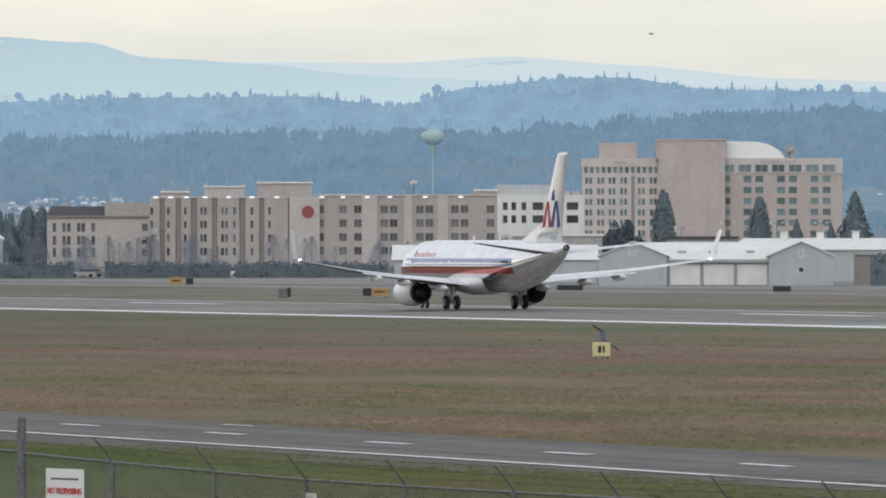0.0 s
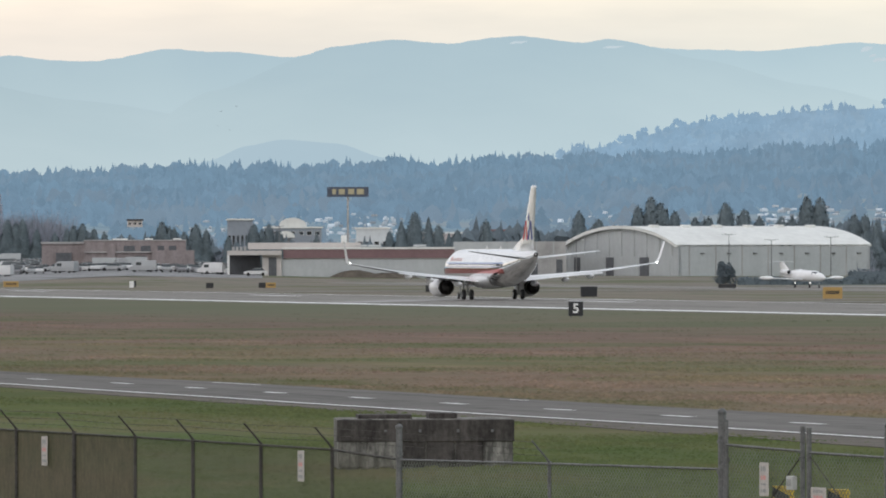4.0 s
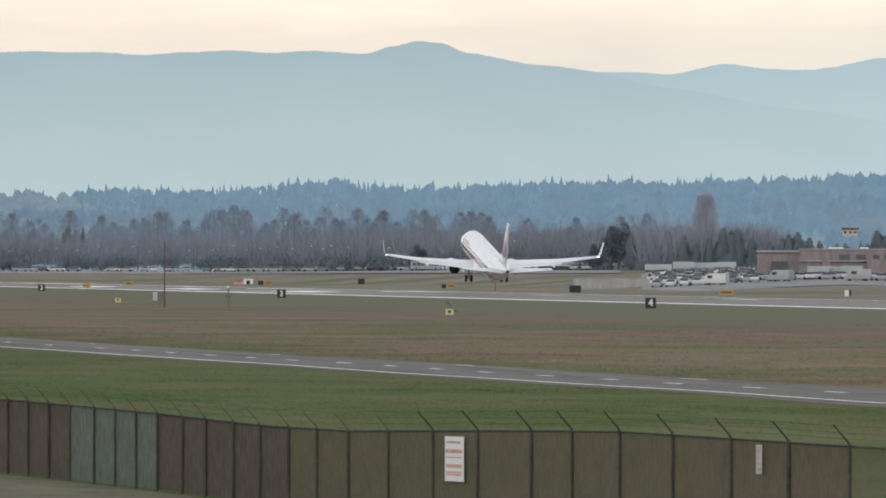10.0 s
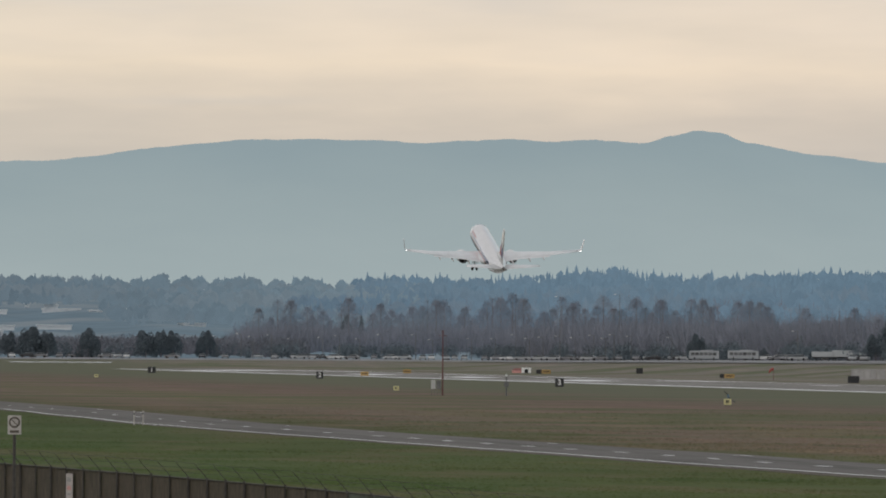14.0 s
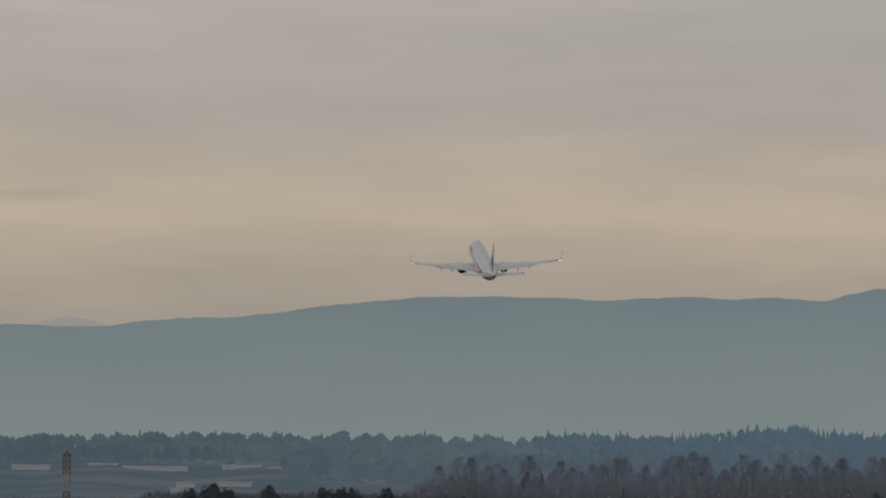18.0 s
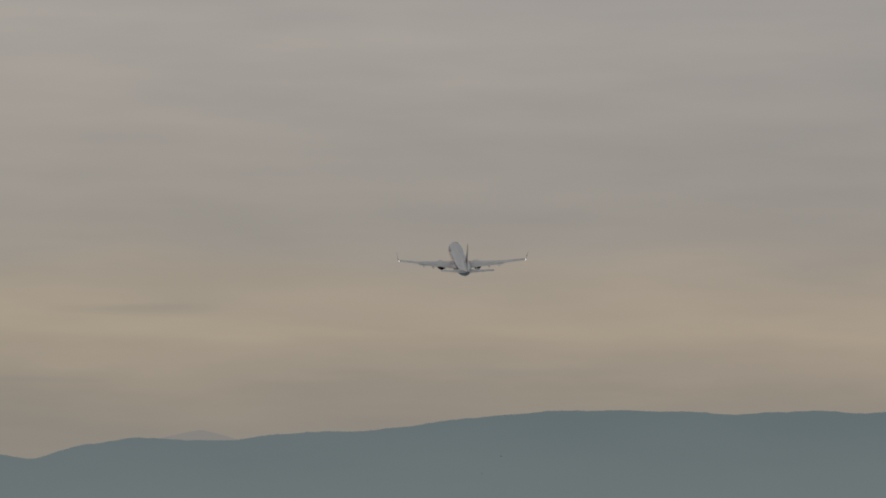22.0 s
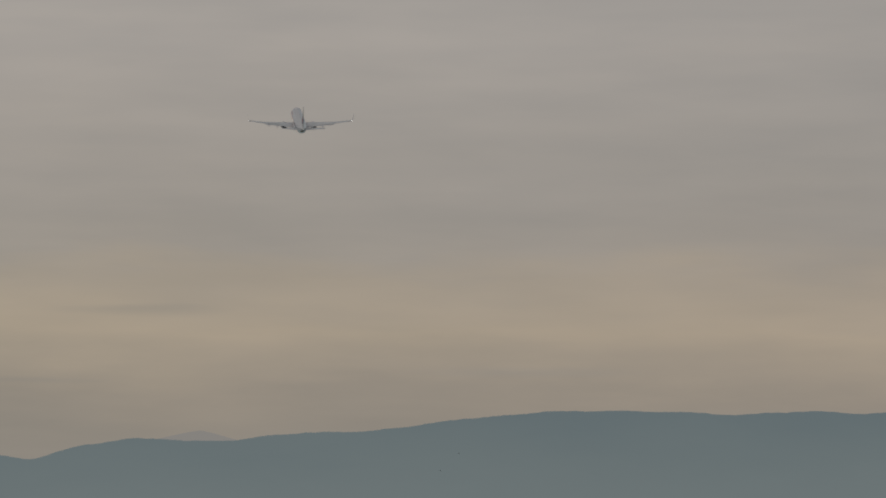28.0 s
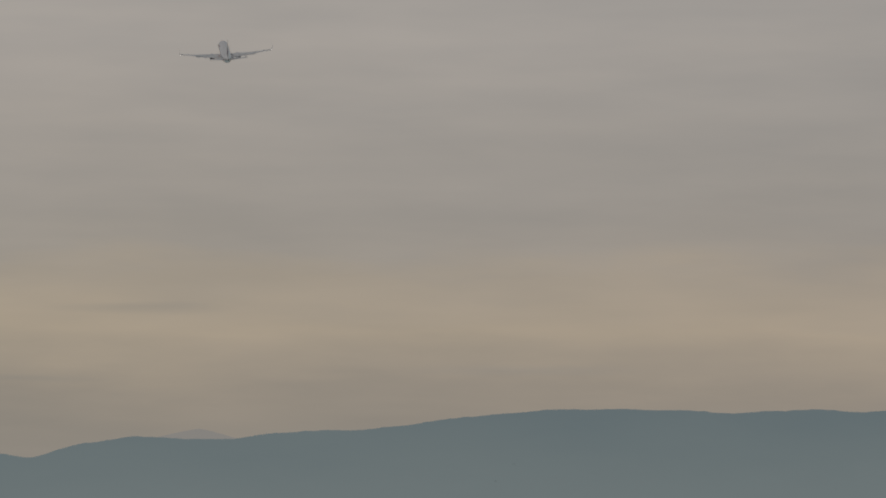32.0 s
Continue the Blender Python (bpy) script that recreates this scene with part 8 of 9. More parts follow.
def round_meshes(seed, h, r):
    """A dense bushy evergreen: a heap of rounded leafy masses on a short trunk."""
    g = random.Random(seed)
    trunk = piped([(0, 0, -0.3), (0, 0, h * 0.5)], [h * 0.03, h * 0.02], 6)
    heaps = [(Vector((0, 0, h * 0.28)), r * 0.88, h * 0.30), (Vector((r * g.uniform(-0.15, 0.15), 0, h * 0.52)), r * 0.66, h * 0.28)]
    for k in range(3):
        a = 2.1 * k + g.random()
        heaps.append((Vector((r * 0.32 * math.cos(a), r * 0.32 * math.sin(a), h * g.uniform(0.62, 0.78))), r * g.uniform(0.2, 0.3), h * g.uniform(0.2, 0.24)))
    for k in range(6):
        a, out = g.random() * 6.283, r * g.uniform(0.45, 0.7)
        heaps.append((Vector((out * math.cos(a), out * math.sin(a), h * g.uniform(0.16, 0.5))), r * g.uniform(0.3, 0.42), h * g.uniform(0.16, 0.24)))
    vs, fs = [], []
    for k in range(3600):
        c0, wide, tall = heaps[k % 4] if k % 2 else heaps[k // 2 % len(heaps)]
        a, e = g.random() * 6.283, math.asin(g.uniform(-0.8, 1))
        q = g.uniform(0.8, 1.04)
        c = c0 + Vector((wide * q * math.cos(a) * math.cos(e), wide * q * math.sin(a) * math.cos(e), tall * q * math.sin(e)))
        n, q = len(vs), r * g.uniform(0.035, 0.075)
        for _k in range(5):
            vs.append((c.x + g.uniform(-q, q), c.y + g.uniform(-q, q), max(0.1, c.z + g.uniform(-q, q))))
        fs += [(n, n + 1, n + 2), (n, n + 2, n + 3), (n, n + 3, n + 4), (n + 1, n + 3, n + 4), (n + 1, n + 2, n + 4)]
    return mesh_of("trunk", trunk, BARK), sheet_mesh("crown", vs, fs, DARK_LEAF)


def column_meshes(seed, h, r, mat, count=4200, low=0.06, fine=1.0, low_wide=False):
    """A leafless tree: one trunk in a close crown of fine upright twigs."""
    g = random.Random(seed)
    wood = piped([(0, 0, -0.3), (0, 0, h * 0.5), (0, 0, h * 0.93)], [h * 0.016, h * 0.01, 0.03], 6)
    vs, fs = [], []
    for _ in range(count):
        z = h * g.uniform(low, 0.92)
        k = z / h
        rim = r * min(1.0, 0.55 + 1.6 * k) * max(0.1, 1 - max(0, k - 0.35) ** 1.6 * 2.1)
        if low_wide:
            rim = r * min(1.0, 0.75 + 1.2 * k) * max(0.06, 1 - 0.42 * k - max(0, k - 0.7) ** 2 * 5.0)
        q, a = rim * g.random() ** 0.5, g.random() * 6.283
        p = Vector((q * math.cos(a), q * math.sin(a), z))
        d = Vector((math.cos(a) * g.uniform(0, 0.4), math.sin(a) * g.uniform(0, 0.4), 1)).normalized() * h * g.uniform(0.03, 0.08)
        w = d.orthogonal().normalized() * g.uniform(0.012, 0.03) * fine
        n = len(vs)
        vs += [tuple(p - w), tuple(p + w), tuple(p + d)]
        fs.append((n, n + 1, n + 2))
    return mesh_of("trunk", wood, BARK), sheet_mesh("crown", vs, fs, mat)


def lot(bearing):
    """How far beyond 2000 m the car park and its trees stand behind the runway's end."""
    return 0.0 if bearing > 10.15 else bank_foot(bearing) + 340 - 2000


def plant(meshes, bearing, dist, scale, label, name="conifer", group="", z=0.0, turn=0.0):
    if bearing < 10.15:
        old = dist
        dist = 2000 + lot(bearing) + (dist - 1950) * 0.6
        scale = 0.554 + (scale - 0.554) * dist / old
    t = thing(name, stand(bearing, dist, z, turn), label, "tree", group)
    for n, me in zip(("trunk", "crown"), meshes):
        part(n, me, None, t)
    # the heights in the lists count from the level of the runway
    t.scale = (max(0.3, scale - 0.1 * t.location.z),) * 3
    return t


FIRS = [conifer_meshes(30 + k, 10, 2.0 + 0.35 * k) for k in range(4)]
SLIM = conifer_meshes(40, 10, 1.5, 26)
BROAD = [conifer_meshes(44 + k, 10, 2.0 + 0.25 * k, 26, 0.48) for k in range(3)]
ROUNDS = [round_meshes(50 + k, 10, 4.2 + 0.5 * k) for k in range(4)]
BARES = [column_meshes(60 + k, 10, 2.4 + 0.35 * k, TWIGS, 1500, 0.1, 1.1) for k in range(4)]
WARM_TWIGS = material("hazed_warm_twigs", (0.242, 0.262, 0.305), 0.95, vary=0.2, scale=0.2, by_island=0.1)
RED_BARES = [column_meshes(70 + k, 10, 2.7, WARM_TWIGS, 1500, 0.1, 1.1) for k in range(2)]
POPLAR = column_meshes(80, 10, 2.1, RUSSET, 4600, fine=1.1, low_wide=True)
for k, (bearing, dist, h) in enumerate(((19.575, 2100, 17.3), (20.14, 2120, 15.8), (20.36, 2100, 10.7), (20.70, 2100, 16.8), (19.47, 2000, 6), (20.56, 2150, 10),
                                        (12.92, 2000, 13.2), (13.0, 2010, 13.8), (13.08, 2000, 12.6), 
                                         (13.42, 2080, 12.5), (15.0, 2100, 11.5), (13.7, 2090, 11), (14.1, 2100, 12), (15.2, 2100, 10), (12.42, 2080, 10.5),
                                        (12.5, 2100, 9), (11.9, 2100, 10), (12.1, 2100, 11.5), (12.2, 2090, 9), (11.55, 2100, 12.5), (11.65, 2080, 10), (11.45, 2090, 10.5), (11.75, 2100, 9.5),
                                        (11.25, 2150, 10), (11.1, 2150, 11.5), (11.0, 2160, 11), (10.88, 2150, 10.5), (10.75, 2140, 14.4), (10.68, 2140, 13.5), (10.6, 2150, 12.5), (10.5, 2150, 11),
                                        (9.95, 2020, 9), (10.06, 2020, 10), (9.82, 2030, 8.6), (6.74, 2230, 13.5), (6.83, 2230, 13.0), (9.42, 2100, 9), (8.9, 2250, 8), (15.72, 2050, 12), (15.66, 2060, 10),
                                        (16.05, 2090, 11.5), (16.12, 2090, 10.5), (15.9, 2100, 9), (17.36, 2300, 17), (12.7, 2100, 9), (12.8, 2110, 8.5), (13.2, 2100, 9.5), (13.3, 2110, 8))):
    plant((BROAD[k % 3] if (k % 2 and bearing < 15) or 19 < bearing < 20.2 else FIRS[k % 4]) if k % 5 or bearing > 19 else SLIM, bearing, dist, h / (11.2 if 10.4 < bearing < 13 else 10), "dark green conifer behind the airfield", "conifer", "conifers behind the airfield", turn=37 * k)
for k, (bearing, dist, h, w) in enumerate(((9.985, 1960, 13.8, 1), (9.86, 1980, 9, 1), (8.81, 1900, 8.7, 1), (4.88, 1980, 9.6, 1), (4.98, 1980, 9.0, 1), (4.75, 1990, 8.4, 1), (5.22, 1990, 9.2, 1), (5.56, 1990, 9.0, 1), (5.65, 1990, 9.4, 1),
                                           (5.72, 1990, 8.8, 1), (5.92, 2000, 8.9, 1), (7.7, 2100, 5, 1), (7.95, 2100, 5.2, 1), (8.1, 2100, 5.0, 1), (8.35, 2100, 5.6, 1), (7.55, 2100, 6.0, 1), (7.4, 2110, 5.5, 1),
                                           (9.2, 2050, 5, 1), (19.33, 2050, 10.4, 1), (19.24, 2060, 8.2, 1), (19.42, 2060, 8.0, 1), (7.1, 2100, 4.6, 1), (6.9, 2080, 4.2, 1), (6.5, 2080, 4.4, 1), (6.2, 2080, 4.4, 1))):
    plant(ROUNDS[k % 4], bearing, dist, h / 10, "dense dark evergreen tree beside the car park", "evergreen_tree", "evergreens by the car park", turn=50 * k)
for k, (bearing, h) in enumerate(((14.317, 16.0), (14.394, 17.8), (14.45, 16.5), (14.53, 14.7), (14.833, 16.6), (14.94, 15.0), (15.03, 13.6), (15.16, 13.4), (15.22, 13.4), (15.31, 18.0), (15.385, 17.6),
                                  (15.59, 13.8), (15.65, 14.0), (15.83, 14.5), (15.91, 14.3), (13.967, 14.8), (14.08, 13), (14.65, 13.2), (14.73, 13.5), (10.06, 11.5), (10.12, 9.8), (9.93, 10.5),
                                  (10.37, 11.6), (10.44, 10.6), (10.52, 12), (10.6, 14.4), (10.65, 13.6), (10.69, 14.6), (10.77, 12), (10.88, 11.2), (10.95, 12.2), (10.99, 13), (11.04, 13.4), (11.11, 12.4), (11.17, 11.4),
                                  (11.51, 13.8), (11.58, 12.4), (11.64, 11.4), (11.71, 13.2), (11.77, 12), (11.9, 10.2), (12.05, 13.2), (12.1, 12), (12.14, 13.1), (12.2, 11.5), (12.85, 11.5), (13.14, 11.8), (13.25, 10.5))):
    plant(BROAD[k % 3], bearing, 2080 if bearing > 10.2 else 1970, h / (11.4 if 10.4 < bearing < 13 else 10.4), "broad dark conifer behind the hangars", "conifer", "conifers behind the airfield", turn=43 * k)
plant(POPLAR, 10.498, 2250, 2.2, "tall narrow leafless russet poplar", "poplar")
g = random.Random(91)
for k in range(120):
    bearing = 5.0 + 5.2 * (k + g.random()) / 120
    h = g.uniform(12, 18) if bearing > 6.2 else g.uniform(5, 8)
    if 7.2 < bearing < 9.3:
        h = g.uniform(13, 19)
    plant(BARES[k % 4] if k % 4 else RED_BARES[k % 2], bearing, g.uniform(2150, 2420), h / 10, "grey-brown leafless tree behind the car park", "leafless_tree", "leafless trees behind the car park", turn=61 * k)
for k in range(46):
    bearing = g.choice((g.uniform(16.2, 18.2), g.uniform(18.7, 20.0), g.uniform(10.3, 14.5), g.uniform(15.6, 17.0)))
    plant(BARES[k % 4] if k % 3 else RED_BARES[k % 2], bearing, g.uniform(1960, 2010) if bearing < 18.3 else g.uniform(2030, 2200), g.uniform(0.45, 0.8), "small leafless tree by the buildings", "leafless_tree", "leafless trees by the buildings", turn=61 * k)
# brush and thicket colours carry the same painted haze
woods("low_brush_belt", 2600, 3.5, 6.3, 2050, 2200, lambda b, r: ground_z(*spot(b, r).xy), (4, 8), material("hazed_brush_low", (0.205, 0.205, 0.235), 0.95, vary=0.2, scale=0.06, by_island=0.12), "low leafless brush by the car park", 38, 0.0, crown=add_brush, shift=lot)
woods("brush_belt", 5800, 6.1, 10.9, 2090, 2290, lambda b, r: ground_z(*spot(b, r).xy), (7, 18), material("hazed_brush", (0.235, 0.250, 0.295), 0.95, vary=0.2, scale=0.06, by_island=0.12), "belt of grey-brown leafless brush", 33, 0.0, crown=add_brush, shift=lot)
THICKET = material("hazed_thicket", (0.178, 0.188, 0.216), 0.95, vary=0.25, scale=0.08, by_island=0.2)
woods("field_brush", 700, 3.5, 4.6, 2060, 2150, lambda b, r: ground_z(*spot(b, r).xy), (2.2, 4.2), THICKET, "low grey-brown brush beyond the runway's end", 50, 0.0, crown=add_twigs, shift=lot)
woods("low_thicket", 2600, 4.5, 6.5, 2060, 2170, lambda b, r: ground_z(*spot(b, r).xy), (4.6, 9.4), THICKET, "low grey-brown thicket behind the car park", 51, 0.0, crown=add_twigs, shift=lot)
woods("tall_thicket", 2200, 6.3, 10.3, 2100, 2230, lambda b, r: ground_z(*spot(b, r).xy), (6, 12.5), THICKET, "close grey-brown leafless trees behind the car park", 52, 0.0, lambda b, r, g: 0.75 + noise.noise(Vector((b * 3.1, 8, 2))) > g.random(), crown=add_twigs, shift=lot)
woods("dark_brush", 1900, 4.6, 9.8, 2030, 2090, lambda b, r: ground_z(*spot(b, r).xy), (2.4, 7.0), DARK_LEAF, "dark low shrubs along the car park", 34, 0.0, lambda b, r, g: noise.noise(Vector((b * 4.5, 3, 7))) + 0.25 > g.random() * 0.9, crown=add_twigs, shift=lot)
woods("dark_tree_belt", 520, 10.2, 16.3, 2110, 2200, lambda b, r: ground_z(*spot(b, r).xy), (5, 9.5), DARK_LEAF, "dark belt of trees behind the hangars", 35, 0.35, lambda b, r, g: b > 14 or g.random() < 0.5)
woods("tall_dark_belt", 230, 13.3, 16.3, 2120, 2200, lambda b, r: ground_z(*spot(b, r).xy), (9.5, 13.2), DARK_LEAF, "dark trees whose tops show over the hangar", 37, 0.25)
woods("hangar_brush", 1100, 10.2, 16.3, 2100, 2230, lambda b, r: ground_z(*spot(b, r).xy), (4, 10), bpy.data.materials["hazed_brush"], "leafless brush behind the hangars", 36, 0.0, crown=add_brush)


def hedge(bearing0, bearing1, dist, h, label, seed):
    """A close hedge: a dark core under many small leaf tufts, its top a little uneven."""
    r2 = random.Random(seed)
    vs, fs = [], []
    n = int((bearing1 - bearing0) * 900)
    for i in range(n):
        b = bearing0 + (bearing1 - bearing0) * (i + r2.random()) / n
        tall = h * (1.0 + 0.14 * noise.noise(Vector((b * 9, seed, 0))) + 0.08 * noise.noise(Vector((b * 40, seed, 3))))
        p = spot(b, dist + r2.uniform(-0.7, 0.7), 0)
        z = ground_z(p.x, p.y) + tall * r2.random() ** 0.7
        k, q = len(vs), r2.uniform(0.14, 0.3)
        for d in ((1, 0, -0.5), (-0.5, 0.9, -0.5), (-0.5, -0.9, -0.5), (0.1, 0.1, 1.0)):
            vs.append((p.x + q * (d[0] + r2.uniform(-0.4, 0.4)), p.y + q * (d[1] + r2.uniform(-0.4, 0.4)), z + q * (d[2] + r2.uniform(-0.4, 0.4))))
        fs += [(k, k + 1, k + 3), (k + 1, k + 2, k + 3), (k + 2, k, k + 3), (k, k + 2, k + 1)]
    m = max(2, round((bearing1 - bearing0) * 20))
    k = len(vs)
    for i in range(m + 1):
        b = bearing0 + (bearing1 - bearing0) * i / m
        for off, up in ((-0.5, -0.3), (-0.5, h * 0.82), (0.5, h * 0.82), (0.5, -0.3)):
            p = spot(b, dist + off, 0)
            vs.append((p.x, p.y, ground_z(p.x, p.y) + up))
        if i:
            j = k + 4 * i
            fs += [(j - 4 + q, j - 4 + (q + 1) % 4, j + (q + 1) % 4, j + q) for q in range(4)]
    return tagged(new("hedge", sheet_mesh("hedge", vs, fs, DARK_LEAF)), label, "hedge", kind="stuff")


hedge(14.9, 15.9, 1600, 1.2, "dark hedge below the hangar wall", 41)
plant(ROUNDS[3], 14.83, 1590, 0.40, "round dark evergreen bush before the hangar", "evergreen_bush")
hedge(20.79, 21.15, 1270, 4.2, "tall dark evergreen hedge beside the pale shed", 42)
for b0, b1, k in ((15.55, 16.1, 43), (16.28, 17.02, 45), (17.05, 17.95, 46)):
    hedge(b0, b1, 1606, 2.6, "dark clipped evergreen hedge before the beige hotel", k)
woods("hotel_brush", 340, 15.6, 18.1, 1640, 1700, lambda b, r: ground_z(*spot(b, r).xy), (2.6, 5.6), bpy.data.materials["hazed_brush"], "leafless shrubs before the beige hotel", 47, 0.0, lambda b, r, g: noise.noise(Vector((b * 5, 2, 5))) + 0.45 > g.random(), crown=add_brush)
for k, bearing in enumerate((15.93, 16.05, 16.17, 16.33, 16.42, 17.5, 17.64, 17.9)):
    plant(BARES[k % 4], bearing, 1690 + 9 * (k % 3), 0.55 + 0.09 * (k % 3), "small leafless tree before the beige hotel", "leafless_tree", "leafless trees by the buildings", turn=71 * k)
woods("office_brush", 420, 18.55, 19.45, 2060, 2180, lambda b, r: ground_z(*spot(b, r).xy), (6, 11.5), bpy.data.materials["hazed_brush"], "leafless brush before the white office", 44, 0.0, crown=add_brush)


# ---- parked cars, buses and lamps ----
def car_meshes():
    bm = bmesh.new()
    rings = []
    for y, z0, z1, w in ((2.2, 0.4, 0.62, 0.78), (2.1, 0.3, 0.78, 0.86), (1.0, 0.28, 0.92, 0.88), (-1.7, 0.28, 0.95, 0.88), (-2.15, 0.3, 0.86, 0.84), (-2.22, 0.42, 0.7, 0.78)):
        rings.append([(-w, y, z0), (-w, y, z1 - 0.08), (-w + 0.08, y, z1), (w - 0.08, y, z1), (w, y, z1 - 0.08), (w, y, z0)])
    loft(bm, rings)
    glass = bmesh.new()
    loft(glass, [[(-w, y, z) for y in ()] for w, z in ()] or [[(-0.82, 0.95, 0.9), (0.82, 0.95, 0.9), (0.82, -1.75, 0.93), (-0.82, -1.75, 0.93)], [(-0.64, 0.25, 1.38), (0.64, 0.25, 1.38), (0.64, -1.25, 1.38), (-0.64, -1.25, 1.38)]])
    roof = boxed(-0.62, 0.62, -1.2, 0.2, 1.385, 1.43, bevel=0.03)
    wh = bmesh.new()
    loft(wh, [[(u * 0.1, 0.31 * q * math.cos(a), 0.31 * q * math.sin(a)) for a in (6.283 * k / 12 for k in range(12))] for u, q in ((-1, 0.8), (-0.8, 1), (0.8, 1), (1, 0.8))])
    return bm, mesh_of("cabin_glass", glass, CAR_GLASS), roof, mesh_of("wheel", wh, TYRE)


PAINTS = [material(n + "_car_paint", c, 0.3, 0.1, vary=0.05) for n, c in (("white", (0.62, 0.62, 0.62)), ("silver", (0.36, 0.37, 0.38)), ("black", (0.03, 0.03, 0.035)), ("red", (0.22, 0.05, 0.05)), ("blue", (0.05, 0.08, 0.18)), ("grey", (0.2, 0.2, 0.21)))]
cars = []
for paint in PAINTS:
    body, glass_me, roof, wheel_me = car_meshes()
    cars.append((mesh_of("body", body, paint), glass_me, mesh_of("roof", roof, paint), wheel_me))


def parked_car(bearing, dist, turn, k):
    colour = ("white", "silver", "black", "red", "blue", "grey")[k]
    c = thing("parked_car", stand(bearing, dist, 0.02, turn), f"{colour} car parked in the far lot", "car", "parked cars")
    body, gl, roof, wm = cars[k]
    part("body", body, None, c)
    part("cabin_glass", gl, None, c)
    part("roof", roof, None, c)
    for x in (-0.8, 0.8):
        for y in (-1.35, 1.35):
            w = part("wheel", wm, None, c)
            w.location = (x, y, 0.31)


def paved_lot(b0, b1, near, far, label, mat=None):
    """Asphalt laid over the bank; near and far give its reach on a bearing."""
    n, m, vs, fs = max(2, round((b1 - b0) / 0.2)), 6, [], []
    for i in range(n + 1):
        b = b0 + (b1 - b0) * i / n
        for q in range(m + 1):
            p = spot(b, near(b) + (far(b) - near(b)) * q / m)
            vs.append((p.x, p.y, ground_z(p.x, p.y) + 0.03))
    fs = [(i * (m + 1) + q, (i + 1) * (m + 1) + q, (i + 1) * (m + 1) + q + 1, i * (m + 1) + q + 1) for i in range(n) for q in range(m)]
    return tagged(new("parking_lot", sheet_mesh("parking_lot", vs, fs, mat or LOT_ASPHALT)), label, "parking lot", kind="structure")


PALE_STRIP = material("pale_glossy_strip", (0.45, 0.46, 0.47), 0.22, vary=0.3, scale=0.05)
LOT_ASPHALT = asphalt_material("lot_asphalt", (0.26, 0.26, 0.262), 0.9, 0.1)
paved_lot(10.12, 12.1, lambda b: 1745, lambda b: 2010, "grey asphalt lot full of parked cars")
paved_lot(4.6, 10.0, lambda b: lot(b) + 1900, lambda b: lot(b) + 2070, "grey asphalt car park behind the runway's end")
# pale strip of low roughness laid across the bank
paved_lot(4.76, 5.36, lambda b: bank_foot(b) + 158, lambda b: bank_foot(b) + 172, "pale glossy strip before the car park", PALE_STRIP)
g = random.Random(77)
for k in range(170):
    b = 4.75 + 5.1 * (k + g.random() * 0.9) / 170
    if noise.noise(Vector((b * 7, 2, 9))) + 0.55 < g.random():
        continue
    parked_car(b, lot(b) + g.choice((1990, 2002, 2016, 2030, 2044)), g.choice((0, 180, 90, 80)) + g.uniform(-6, 6), g.choice((0, 0, 1, 1, 1, 2, 5, 1, 5, 5)))
for row in range(8):
    for k in range(14):
        parked_car(10.2 + (0.95 if row < 4 else 0.7) * (k + g.random() * 0.6) / 13, 1826 + 19 * row, g.choice((90, 0, 180, 70)) + g.uniform(-8, 8), g.choice((0, 0, 0, 1, 1, 1, 5)))
for k in range(24):
    parked_car(11.1 + 0.8 * (k + g.random() * 0.6) / 24, g.choice((1812, 1824, 1836)), g.choice((90, 0, 180)) + g.uniform(-8, 8), g.choice((0, 0, 1, 1, 5)))
for k in range(16):
    parked_car(11.68 + 0.2 * g.random(), 1800 + 14 * k, 90 + g.uniform(-8, 8), g.choice((0, 0, 1, 1, 5)))
for bearing, dist, k in ((12.06, 1785, 0), (16.03, 1620, 0), (16.15, 1620, 1), (16.2, 1625, 5), (17.13, 1640, 1), (17.0, 1650, 0), (19.9, 1750, 0), (20.05, 1760, 1), (20.3, 1755, 0)):
    parked_car(bearing, dist, 90, k)


def van_meshes(paint):
    bm = bmesh.new()
    rings = []
    for y, z1 in ((2.5, 0.9), (2.3, 1.05), (1.75, 1.25), (1.2, 2.05), (0.9, 2.15), (-2.4, 2.15), (-2.5, 2.0)):
        rings.append([(-0.95, y, 0.35), (-0.97, y, min(1.1, z1 - 0.1)), (-0.88, y, z1 - 0.06), (-0.78, y, z1), (0.78, y, z1), (0.88, y, z1 - 0.06), (0.97, y, min(1.1, z1 - 0.1)), (0.95, y, 0.35)])
    loft(bm, rings)
    gl = bmesh.new()
    box(gl, -0.985, 0.985, 0.15, 1.15, 1.25, 1.8)
    return mesh_of("body", bm, paint), mesh_of("cab_glass", gl, CAR_GLASS)


VANS = [van_meshes(PAINTS[k]) for k in (0, 1)]


def parked_van(bearing, dist, turn, k):
    c = thing("parked_van", stand(bearing, dist, 0.02, turn), ("white", "silver")[k] + " delivery van parked in the far lot", "van", "parked vans")
    part("body", VANS[k][0], None, c)
    part("cab_glass", VANS[k][1], None, c)
    for x in (-0.82, 0.82):
        for y in (-1.5, 1.5):
            w = part("wheel", cars[0][3], None, c)
            w.location = (x, y, 0.31)


for k in range(5):
    b = 10.45 + 1.4 * (k + g.random()) / 5
    parked_van(b, g.choice((1800, 1815, 1830)), g.choice((90, 80, 60, 0, 180)) + g.uniform(-10, 10), 0 if k % 4 == 0 else 1)


# white body dimmed to grey in its base colour for haze
DULL_BODY = material("hazed_white_body", (0.36, 0.375, 0.39), 0.6, vary=0.12, scale=0.4)


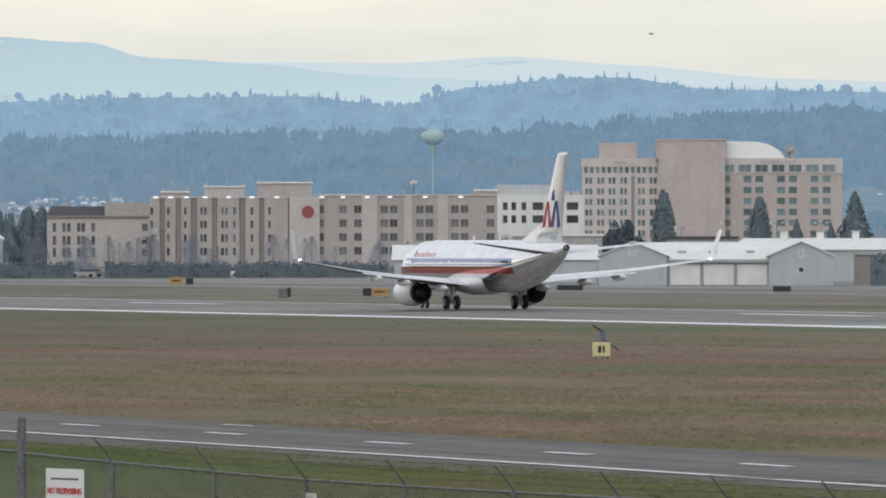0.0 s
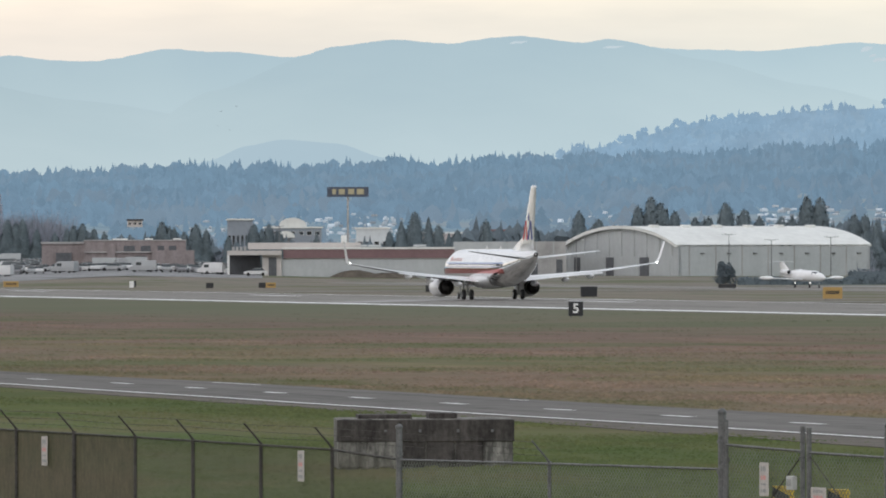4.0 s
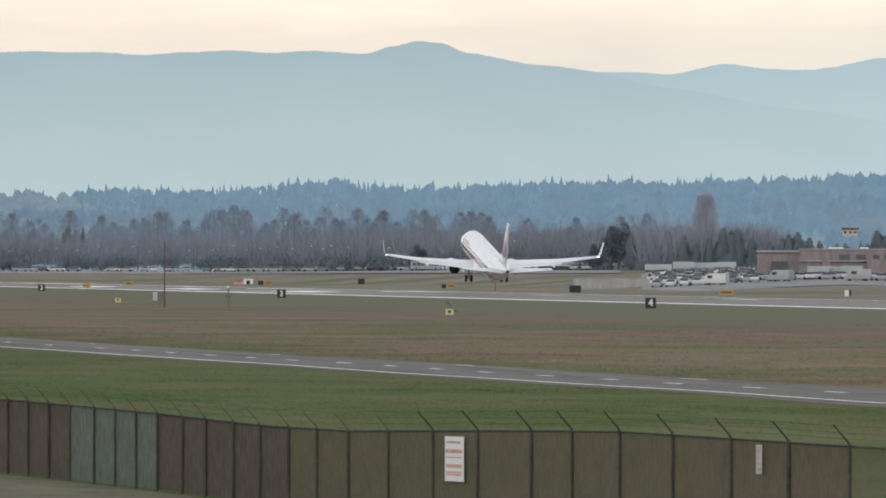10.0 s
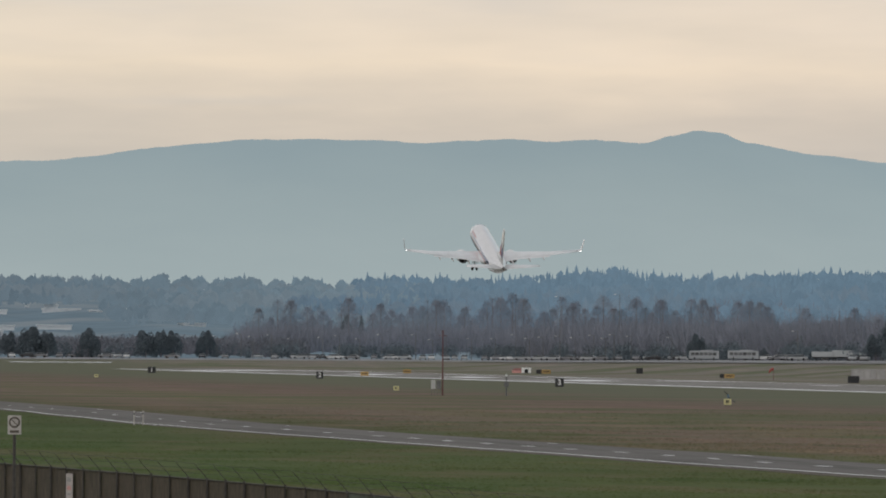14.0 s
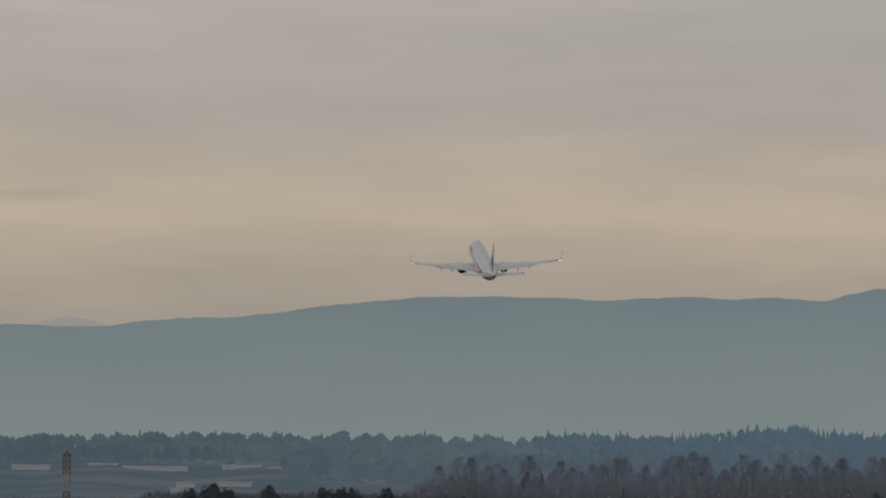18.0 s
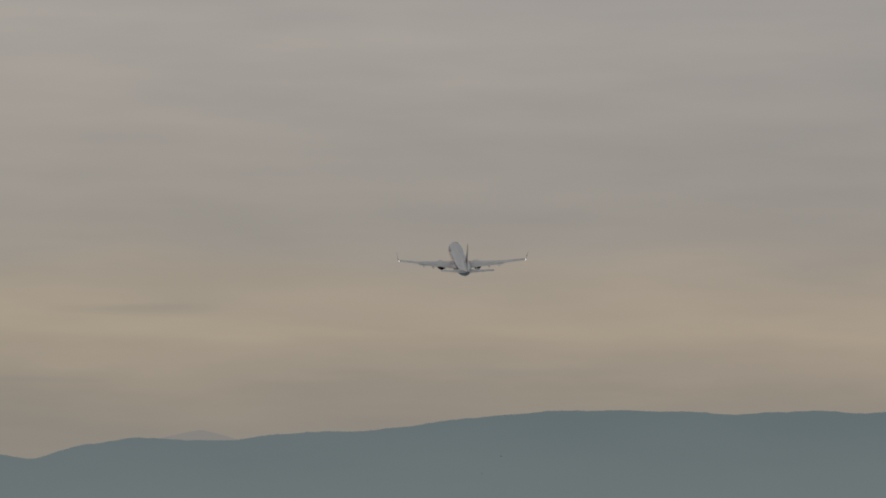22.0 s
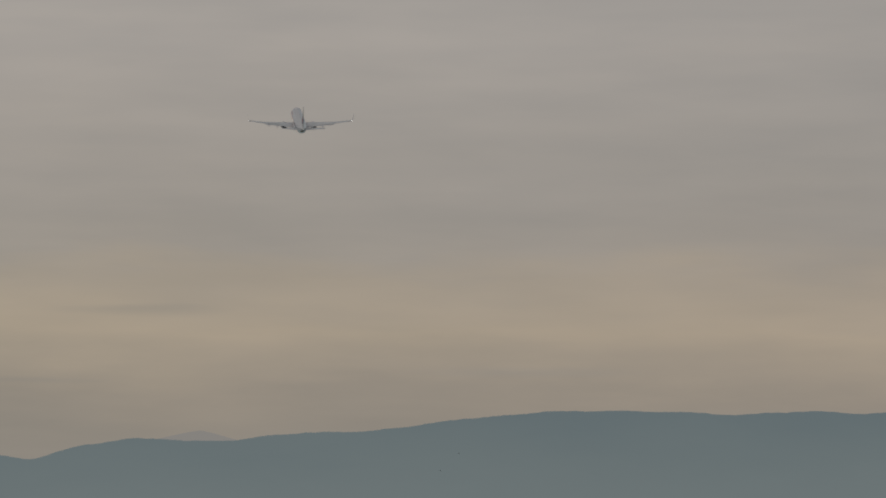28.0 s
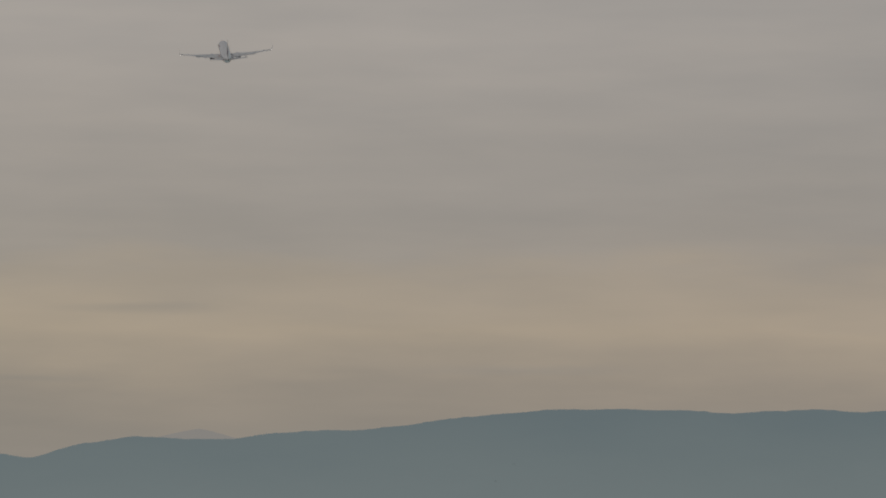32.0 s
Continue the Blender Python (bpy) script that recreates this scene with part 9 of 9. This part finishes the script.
def bus(bearing, dist):
    b = thing("shuttle_bus", stand(bearing, dist, 0.02), "white shuttle bus with a dark window band", "bus", "shuttle buses")
    part("body", boxed(-3.6, 3.6, 0, 2.3, 0.35, 2.3, bevel=0.12), DULL_BODY, b)
    part("roof_unit", boxed(-0.8, 2.2, 0.4, 1.9, 2.3, 2.5, bevel=0.08), DULL_BODY, b)
    for k in range(6):
        part("window", boxed(-3.2 + 1.05 * k, -2.3 + 1.05 * k, -0.03, 0, 1.2, 1.9, bevel=0.02), FAR_GLASS, b)
    for x in (-2.3, 2.3):
        for y in (0.15, 2.15):
            wheel(b, x, y, 0.42, 0.42, 0.25)


bus(8.85, 2330)
bus(9.08, 2280)


def lamp_post(bearing, dist, h, double=False):
    l = thing("lamp_post", stand(bearing, dist), "grey lamp post with a lit head over the car park", "street lamp", "lamp posts over the car park")
    part("pole", piped([(0, 0, 0), (0, 0, h)], [0.1, 0.06], 6), GALV, l)
    for s in ((-1, 1) if double else (-1,)):
        part("arm", piped([(0, 0, h - 0.1), (s * 0.9, 0, h + 0.05)], 0.05, 5), GALV, l)
        part("head", boxed(s * 1.15 - 0.28, s * 1.15 + 0.28, -0.2, 0.2, h - 0.04, h + 0.12, bevel=0.03), LAMP_HEAD, l, "lit lamp head")


for bearing in (7.62, 7.74, 7.82, 7.9, 8.0, 8.09, 8.2, 8.27, 8.32, 8.42, 5.98, 6.12, 6.19, 6.3, 6.42, 6.6, 6.7, 6.82, 6.95, 7.15, 7.25, 7.33, 7.48, 9.4, 8.66):
    lamp_post(bearing, lot(bearing) + 2030 + 20 * math.sin(bearing * 9), 6.4 + 0.7 * math.sin(bearing * 31))
for bearing, h in ((16.62, 7.5), (16.47, 6), (16.3, 6.5), (16.55, 6), (15.45, 7.5), (14.85, 8), (15.1, 7), (20.24, 9), (19.95, 9), (20.5, 9), (19.68, 8), (12.2, 9), (13.95, 7)):
    lamp_post(bearing, 1800 if h < 8.5 else 1850, h, True)
for bearing, h in ((8.0, 17), (8.35, 17.5)):
    lamp_post(bearing, 2600, h)


# ---- what moves ----
# seconds, x, y, z of the main wheels' foot, heading, pitch, bank
FLIGHT = [
    (0, 246.2, 734.8, 0.32, 0, 0, 0.0), (1, 246.5, 806.6, 0.32, 0, 0, 0.0),
    (2, 246.9, 880.3, 0.32, 0, 0, 0.0), (3, 247.3, 956.6, 0.32, 0, 0, 0.0),
    (4, 247.6, 1034.5, 0.32, 0, 0, 0.0), (7, 247.8, 1274.8, 0.36, 0.05, 4.44, 0.01),
    (8, 247.3, 1357.1, 0.6, 0.24, 6.57, 0.05), (9, 247.2, 1441.1, 1.15, 0.24, 8.42, 0.21),
    (11, 247.7, 1612.4, 4.99, 0.23, 11.62, 0.79), (13, 248.7, 1787.7, 14.13, 0.19, 13.64, 0.27),
    (14, 249.6, 1875.9, 21.16, 0.29, 14.12, -0.27), (17, 252.2, 2141.3, 48.0, -0.06, 14.97, -1.91),
    (18, 253.2, 2230.4, 58.11, -0.02, 14.26, -1.84), (19, 254.2, 2320.2, 68.71, 0.11, 14, -2.01),
    (20, 254, 2411.7, 78.42, 0.17, 14.39, -2.1), (21, 254.3, 2504.9, 87.99, 0.21, 14.58, -1.9),
    (22, 253.6, 2600.5, 98.06, 0.13, 14.92, -1.54), (23, 255.3, 2698, 109.22, -0.03, 15.15, -1.55),
    (24, 255.7, 2798.2, 120.49, -0.14, 15.18, -1.09), (25, 255.8, 2900.6, 132.16, -0.19, 14.82, -0.65),
    (28, 259.6, 3212.1, 166.27, -0.77, 14.48, -0.9), (30, 262.1, 3422.5, 189.09, -1.05, 14.55, -0.53),
    (32, 266, 3634.8, 212.71, -1.48, 14.54, -4.01),
]


def motions():
    walk(AIRLINER, [(t, pose(x, y, z, p, b, h)) for t, x, y, z, h, p, b in FLIGHT])
    # the wings bend up as they take the weight, and the struts lengthen
    for ob, side in flexing:
        walk(ob, [(t, pose(side * 1.9, 0, 2.1, 0, -side * a, 0) @ pose(-side * 1.9, 0, -2.1)) for t, a in ((0, -0.6), (5, -0.5), (7, 0.2), (9, 2.0), (11, 2.5), (14, 2.7), (32, 2.6))])
    for hinge, side in main_gears:
        walk(hinge, [(t, pose(side * 2.86, 0, z, 0, side * a, 0)) for t, a, z in ((0, 0, 2.25), (7, 0, 2.25), (9, 0, 1.95), (14.8, 0, 1.92), (16.0, 35, 2.0), (17.0, 66, 2.15), (17.8, 84, 2.25), (32, 84, 2.25))])
    walk(NOSE_GEAR, [(t, pose(0, 15.6, 1.6, a, 0, 0)) for t, a in ((0, 0), (14.6, 0), (15.6, 45), (16.6, 84), (32, 84))])
    walk(JET, [(t, stand(b, r, 0.03, 180 + 28)) for t, b, r in ((0, 14.93, 1530), (1, 15.02, 1512), (2, 15.10, 1495), (4, 15.28, 1460), (10, 15.9, 1370), (32, 18.0, 1130))])
    van_rows = []
    for t, b, r in ((0, 25.0, 42), (5, 13.0, 96), (7, 10.2, 122), (7.6, 8.96, 131), (7.8, 8.53, 134), (8.0, 8.09, 137), (8.2, 7.71, 140), (8.4, 7.31, 143), (8.6, 6.86, 146), (9.2, 5.6, 155), (12, 1.5, 205), (32, -14, 600)):
        p = spot(b, r)
        van_rows.append((t, pose(p.x, p.y, ground_z(p.x, p.y) + 0.09, 0, 0, 9)))
    walk(VAN, van_rows)
    for k, ob in enumerate(BIRDS[:4]):
        db, de = (0, -0.02, 0.05, 0.09)[k], (0, -0.08, -0.11, 0.03)[k]
        walk(ob, [(t, facing(b + db, 900, EYE_Z + 900 * math.tan(radians(e + de)), 90)) for t, b, e in ((0, 12.9, 0.7), (3, 12.16, 0.78), (4, 11.86, 0.83), (7, 12.03, 0.88), (8, 12.29, 0.92), (14, 14, 1.0), (32, 20, 1.2))])
    for k, ob in enumerate(BIRDS[4:]):
        walk(ob, [(t, facing(b + 0.11 * k, 900, EYE_Z + 900 * math.tan(radians(e + 0.1 * k)), -90)) for t, b, e in ((0, 2, 0.7), (17, 5.28, 0.77), (18, 5.59, 0.71), (19, 6.10, 0.84), (20, 6.47, 0.875), (24, 4.95, 0.83), (28, 5.47, 0.87), (32, 5.8, 0.8))])
    walk(GULL, [(t, facing(b, 520, EYE_Z + 520 * math.tan(radians(e)), 70)) for t, b, e in ((0, 19.5, 1.235), (0.6, 19.61, 1.245), (1, 19.69, 1.25), (32, 26, 2.0))])


motions()
